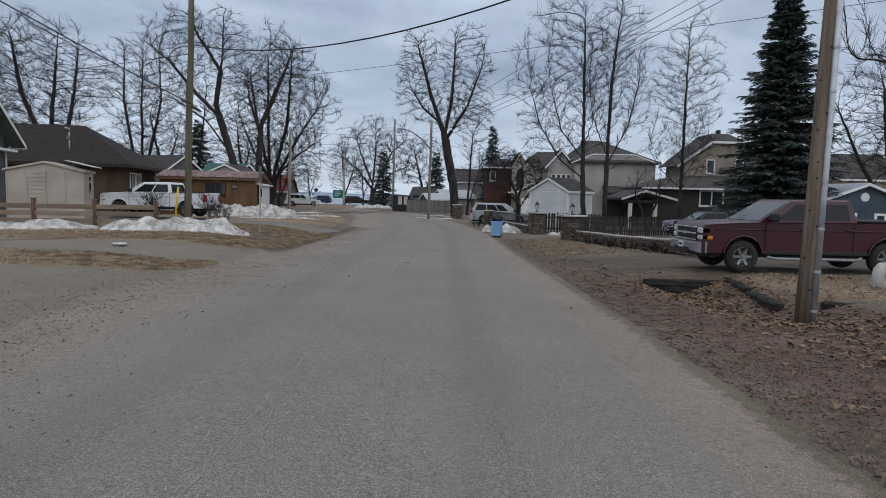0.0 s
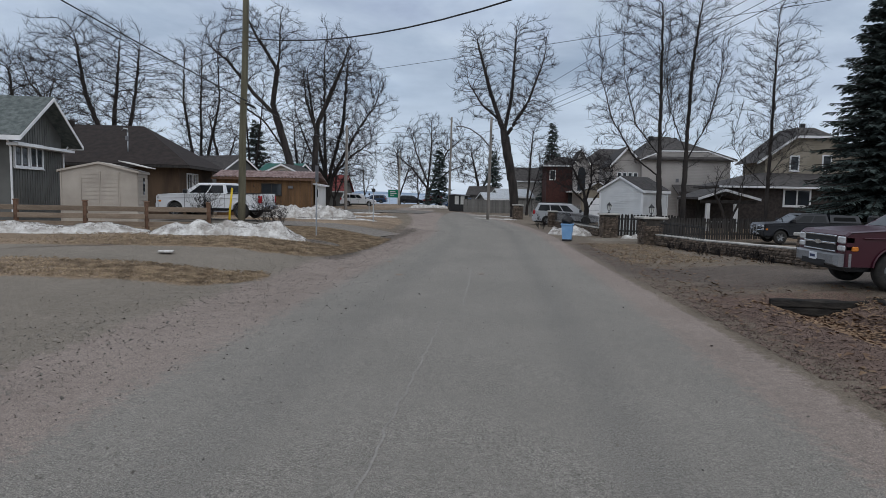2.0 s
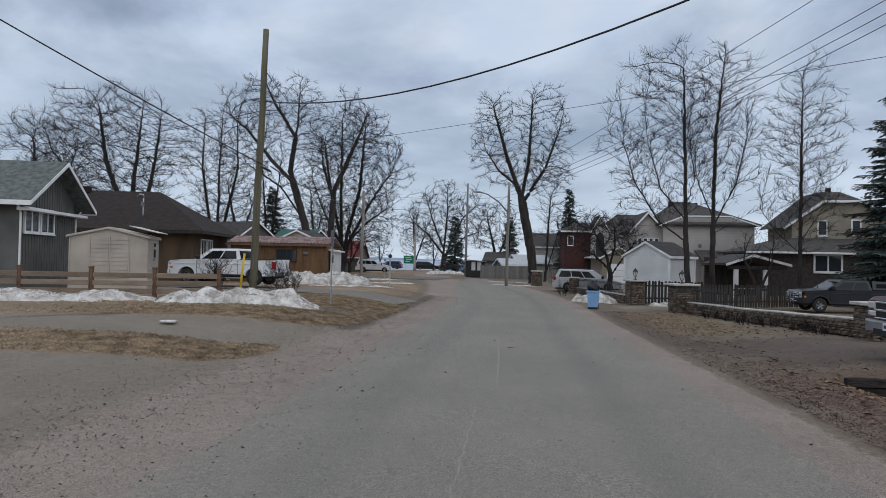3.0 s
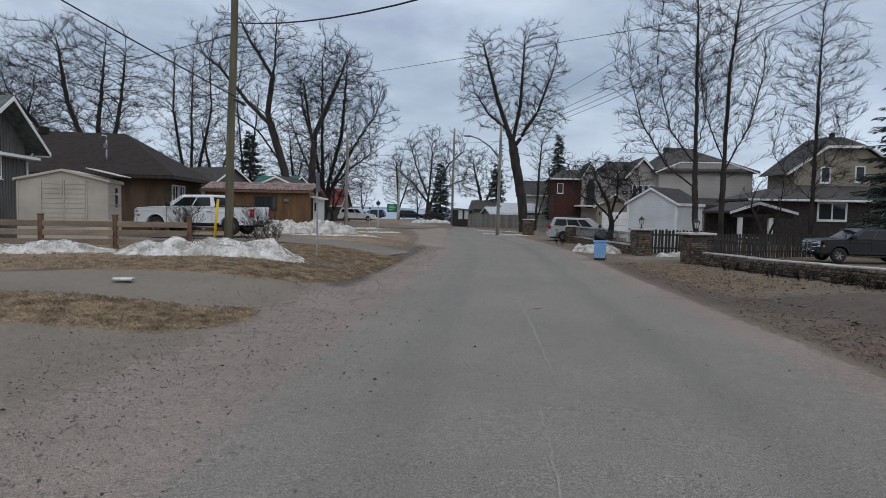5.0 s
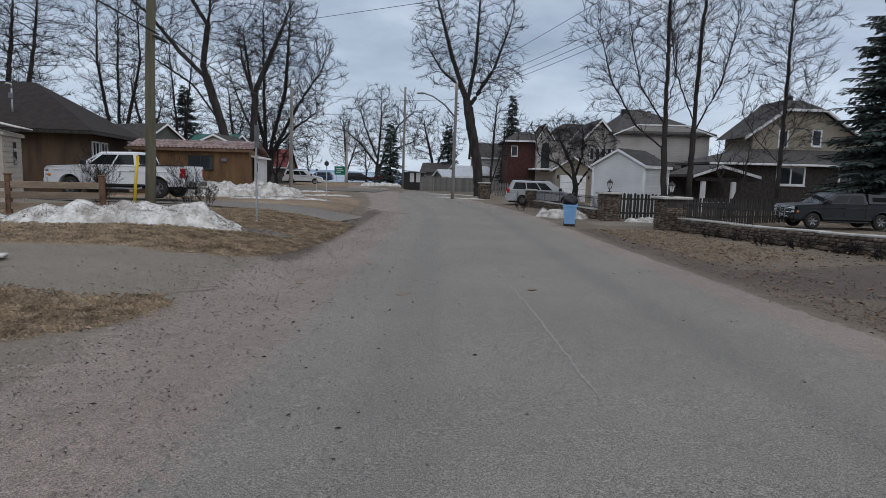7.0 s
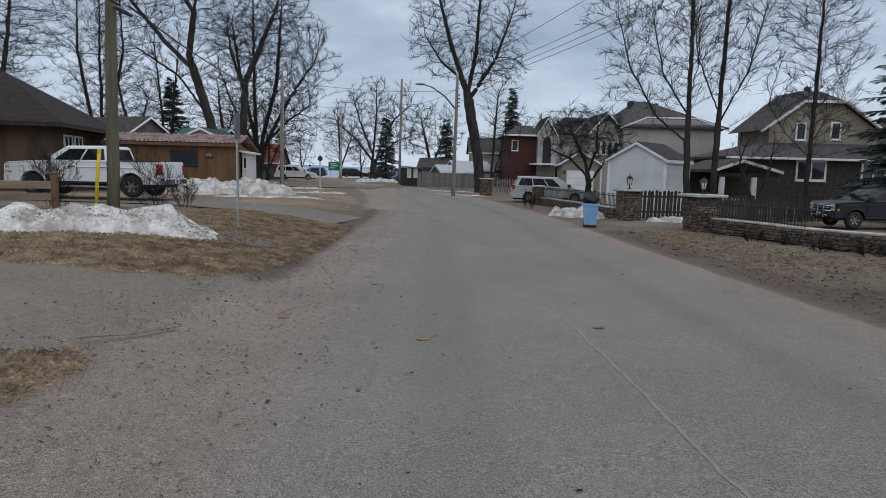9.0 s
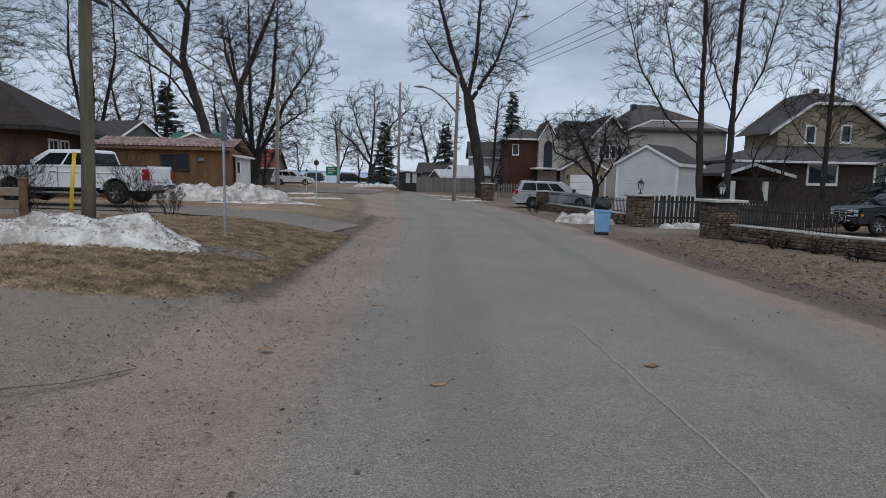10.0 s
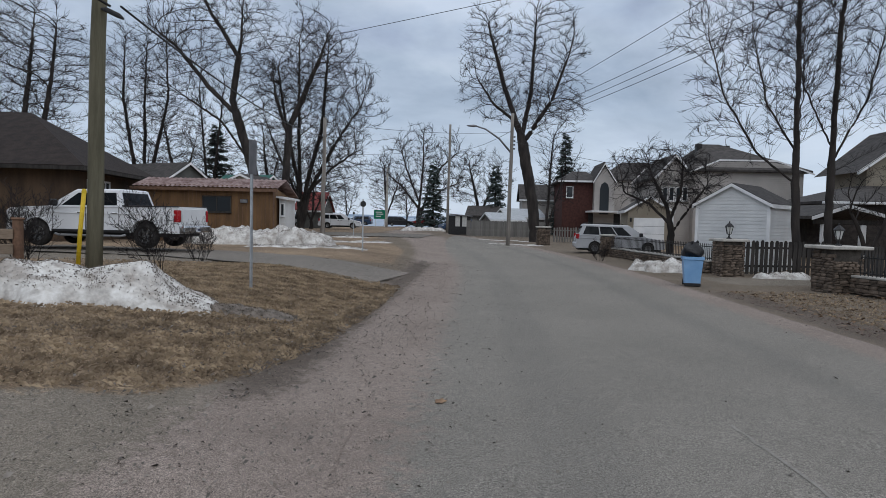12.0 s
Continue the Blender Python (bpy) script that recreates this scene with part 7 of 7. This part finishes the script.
def timber(x0, y0, x1, y1, w, h, z, label):
    """A rotten beam: a ring of eight corners swept along its length, worn and split unevenly."""
    a, ln = frame_at(x0, y0, x1, y1)
    n = max(6, int(ln / 0.09))
    rows = []
    for i in range(n + 1):
        x = ln * i / n
        e = 0.82 if i in (0, n) else 1.0
        ring = []
        for k, (u, v) in enumerate(((-0.5, 0.12), (-0.38, 0.0), (0.38, 0.0), (0.5, 0.12), (0.5, 0.84), (0.34, 1.0), (-0.34, 1.0), (-0.5, 0.84))):
            q = noise.noise(Vector((x * 2.3 + x0, k * 1.7, z * 9))) + 0.6 * noise.noise(Vector((x * 9.0, k * 3.1, y0)))
            ring.append((x, u * w * e + 0.022 * q, h * (0.5 + (v - 0.5) * e) + 0.026 * q))
        rows.append(ring)
    solid("landscape_timber", Geo().loft(rows), "timber", label, "timber", m=pose(x0, y0, z, 0, 0, a))


for k in range(3):
    timber(4.95 + 0.1 * k, 16.05 - 0.03 * k, 7.3, 15.75 + 0.03 * k, 0.19, 0.165, -0.60 + 0.17 * k, "black rotting railway tie holding the ditch end")
timber(7.2, 15.85, 6.85, 14.0, 0.22, 0.2, -0.20, "dark rotten edging timber along the ditch")
timber(6.85, 13.9, 6.6, 12.2, 0.22, 0.2, -0.26, "dark rotten edging timber along the ditch")
timber(6.9, 11.3, 8.6, 11.15, 0.2, 0.2, -0.08, "dark rotten edging timber behind the pole")
timber(8.65, 11.15, 11.0, 11.3, 0.2, 0.2, -0.05, "dark rotten edging timber behind the pole")
st = Geo().loft([[(0.26 * k * math.cos(w), 0.16 * k * math.sin(w), z) for w in np.linspace(0, 2 * math.pi, 15)[:-1]] for z, k in ((-0.1, 1.1), (0.15, 1.15), (0.4, 0.95), (0.52, 0.5))])
hs = solid("marker_stone", st, "concrete", "pale boulder with a dark painted marking", "stone", m=on(9.35, 13.3, 25), smooth=True)
part("lettering_bar", Geo().box(-0.16, 0.12, -0.185, -0.155, 0.2, 0.34), "ink", hs)


# ---- loose litter: leaves, straw, grit ----
def scatter(name, n, seed, area, make, mat, label, category):
    """n pieces of four corners each, on places that area() draws and keeps."""
    rng = np.random.default_rng(seed)
    xs, ys = np.zeros(0), np.zeros(0)
    while len(xs) < n:
        x, y, keep = area(rng, n * 2)
        xs, ys = np.concatenate([xs, x[keep]]), np.concatenate([ys, y[keep]])
    x, y = xs[:n], ys[:n]
    V = make(rng, x, y)
    return tagged(new(name, np_mesh(name, [(V.reshape(-1, 3), np.arange(4 * n).reshape(-1, 4))], mat, False)), label, category, kind="stuff")


def quads(*cs):
    return np.stack([np.stack(c, -1) for c in cs], 1)


def leaf_at(rng, x, y):
    n, z = len(x), zg(x, y)
    s, a, tl = rng.uniform(0.035, 0.075, n), rng.uniform(0, 6.28, n), rng.uniform(0.0, 0.045, n)
    c, q = np.cos(a) * s, np.sin(a) * s
    return quads((x - c, y - q, z + 0.005), (x + q * 0.6, y - c * 0.6, z + tl), (x + c, y + q, z + 0.012 + tl * 0.5), (x - q * 0.6, y + c * 0.6, z + tl * 1.3))


def straw_at(rng, x, y):
    n, z = len(x), zg(x, y) - 0.015
    a, ln = rng.uniform(0, 6.28, n), rng.uniform(0.03, 0.10, n)
    c, q, h = np.cos(a), np.sin(a), rng.uniform(0.01, 0.055, n)
    return quads((x - q * 0.0025, y + c * 0.0025, z), (x + q * 0.0025, y - c * 0.0025, z), (x + c * ln * 0.5 + q * 0.002, y + q * ln * 0.5 - c * 0.002, z + h), (x + c * ln, y + q * ln, z + h * 0.7))


def grit_at(rng, x, y):
    n = len(x)
    z = np.where(np.abs(x - road_mid(y)) > 3.4, zg(x, y), np.maximum(ROAD_Z(x, y), zg(x, y) - 0.05)) + 0.004
    s, a = rng.choice((0.006, 0.010, 0.014, 0.022), n, p=(0.55, 0.32, 0.11, 0.02)), rng.uniform(0, 6.28, n)
    c, q = np.cos(a) * s, np.sin(a) * s
    return quads((x - c * 1.5, y - q * 1.5, z - 0.01), (x + q, y - c, z), (x + c * 1.4, y + q * 1.4, z + s * 0.5), (x - q, y + c, z + s * 0.9))


def clod_at(rng, x, y):
    n, z = len(x), zg(x, y)
    s, a, h = rng.uniform(0.004, 0.019, n), rng.uniform(0, 6.28, n), rng.uniform(0.0, 0.014, n)
    c, q = np.cos(a) * s, np.sin(a) * s
    return quads((x - c * 1.6, y - q * 1.6, z - 0.01), (x + q, y - c, z + h), (x + c * 1.6, y + q * 1.6, z - 0.005), (x - q, y + c, z + h * 1.4))


def ditch_area(rng, n):
    x, y = rng.normal(5.9, 0.65, n), rng.uniform(4, 16, n)
    return x, y, (4.2 < x) & (x < 7.2) & (rng.uniform(size=n) < 0.35 + 0.65 * sm(11, 15, y))


def verge_right(rng, n):
    x, y = rng.uniform(3.3, 10, n), rng.uniform(2, 34, n)
    return x, y, ~((17 < y) & (y < 22) & (x > 5))


def straw_left(rng, n):
    x, y = -5.4 - np.abs(rng.normal(0, 4.0, n)), rng.uniform(13, 34, n)
    k = np.maximum(poly_mask(x, y, ISLAND, 0.2), poly_mask(x, y, VERGE, 0.2))
    return x, y, (k > 0.4) & (x > -16) & (rng.uniform(size=n) < k)


def straw_right(rng, n):
    x, y = rng.uniform(3.8, 10, n), rng.uniform(4, 34, n)
    return x, y, ((23.5 < y) & (x < 6.8)) | ((x > 6.7) & (11.6 < y) & (y < 15.8))


def shoulder(rng, n):
    y = rng.uniform(3, 42, n)
    d = np.where(rng.uniform(size=n) < 0.93, rng.normal(-4.6, 1.1, n), rng.uniform(-8, 4.5, n))
    return road_mid(y) + d, y, d > -12


def dirt_right(rng, n):
    x, y = 3.0 + np.abs(rng.normal(0, 1.8, n)), rng.uniform(2, 34, n)
    return x, y, (x < 7.5) & (x - 2.4 > 0.5) & (rng.uniform(size=n) < 1 - 0.85 * sm(13, 20, y))


scatter("leaf_litter", 2200, 91, ditch_area, leaf_at, "leaf", "curled brown fallen leaves in the ditch", "leaves")
scatter("leaf_litter", 2400, 92, verge_right, leaf_at, "leaf", "scattered brown fallen leaves on the verge", "leaves")
scatter("dead_grass", 60000, 93, straw_left, straw_at, "straw", "matted straw-coloured dead grass", "grass")
scatter("dead_grass", 6000, 94, straw_right, straw_at, "straw", "sparse straw-coloured dead grass", "grass")
scatter("dirt_clods", 24000, 96, dirt_right, clod_at, "clod", "dark clods and rotten leaf bits on the verge", "dirt")
scatter("grit", 16000, 95, shoulder, grit_at, "pebble", "scattered dark pebbles and grit on the shoulder", "gravel")
for x, y, a in ((-3.05, 17.9, 30), (-3.9, 21.5, 80), (-4.8, 19.0, 10), (-1.0, 18.5, 200)):
    g = Geo().prism([(0.09 * (0.55 + 0.45 * abs(math.cos(2.5 * w))) * math.cos(w), 0.06 * (0.55 + 0.45 * abs(math.cos(2.5 * w))) * math.sin(w)) for w in np.linspace(0, 2 * math.pi, 17)[:-1]], 2, 0.0, 0.004)
    g.v = [(vx, vy, vz + 0.25 * (vx * vx + vy * vy) * 4) for vx, vy, vz in g.v]
    solid("oak_leaf", g, "leaf", "dry curled tan oak leaf on the road", "leaf", m=pose(x, y, max(float(ROAD_Z(x, y)), gz(x, y)) + 0.006, 0, 0, a))
g = Geo().box(-0.2, 0.2, -0.12, 0.12, 0, 0.06, 0.02)
g.v = [(x + 0.05 * noise.noise(Vector((x * 6, y * 6, 1))), y, z + 0.03 * noise.noise(Vector((x * 5, y * 5, 9)))) for x, y, z in g.v]
solid("snow_lump", g, "snow", "small lump of dirty snow on the driveway", "snow", m=on(-9.3, 18.2, 10))


def crack(pts, w, mat, name, label, zf):
    """A thin, irregular line that lies on the paving."""
    P, rr = [], random.Random(len(pts) * 7 + int(pts[0][1] * 10))
    for (x0, y0), (x1, y1) in zip(pts[:-1], pts[1:]):
        k = max(2, int(math.hypot(x1 - x0, y1 - y0) / 0.12))
        P += [(x0 + (x1 - x0) * i / k + rr.uniform(-0.02, 0.02), y0 + (y1 - y0) * i / k + rr.uniform(-0.02, 0.02)) for i in range(k)]
    P.append(pts[-1])
    g = Geo()
    for i, (a, b) in enumerate(zip(P[:-1], P[1:])):
        d = Vector((b[0] - a[0], b[1] - a[1], 0)).normalized()
        nx, ny = -d.y, d.x
        wa, wb = w * (0.5 + 0.5 * abs(math.sin(i * 1.7))), w * (0.5 + 0.5 * abs(math.sin((i + 1) * 1.7)))
        g.add([(a[0] - nx * wa, a[1] - ny * wa, zf(*a)), (b[0] - nx * wb, b[1] - ny * wb, zf(*b)), (b[0] + nx * wb, b[1] + ny * wb, zf(*b)), (a[0] + nx * wa, a[1] + ny * wa, zf(*a))], [(0, 1, 2, 3)])
    solid(name, g.mesh(name, mat, recalc=False), mat, label, "crack", "structure")


RZ = lambda x, y: float(ROAD_Z(x, y)) + 0.004
GZ = lambda x, y: gz(x, y) + 0.006
for pts, w in (([(-1.54, 3), (-1.51, 7.5), (-1.45, 12)], 0.012), ([(-1.22, 13.4), (-1.24, 17), (-1.36, 21)], 0.017)):
    crack(pts, w, "seam", "trim", "pale worn seam along the middle of the road", RZ)
for pts in ([(-4.0, 28.4), (-1.8, 28.6), (0.2, 29.6)],):
    crack(pts, 0.004, "mortar", "trim", "fine dark crack in the asphalt", RZ)
for pts in ([(-5.7, 18.1), (-6.0, 17.6), (-6.4, 17.3)],):
    crack(pts, 0.02, "mortar", "trim", "ragged dark crack in the driveway edge", GZ)
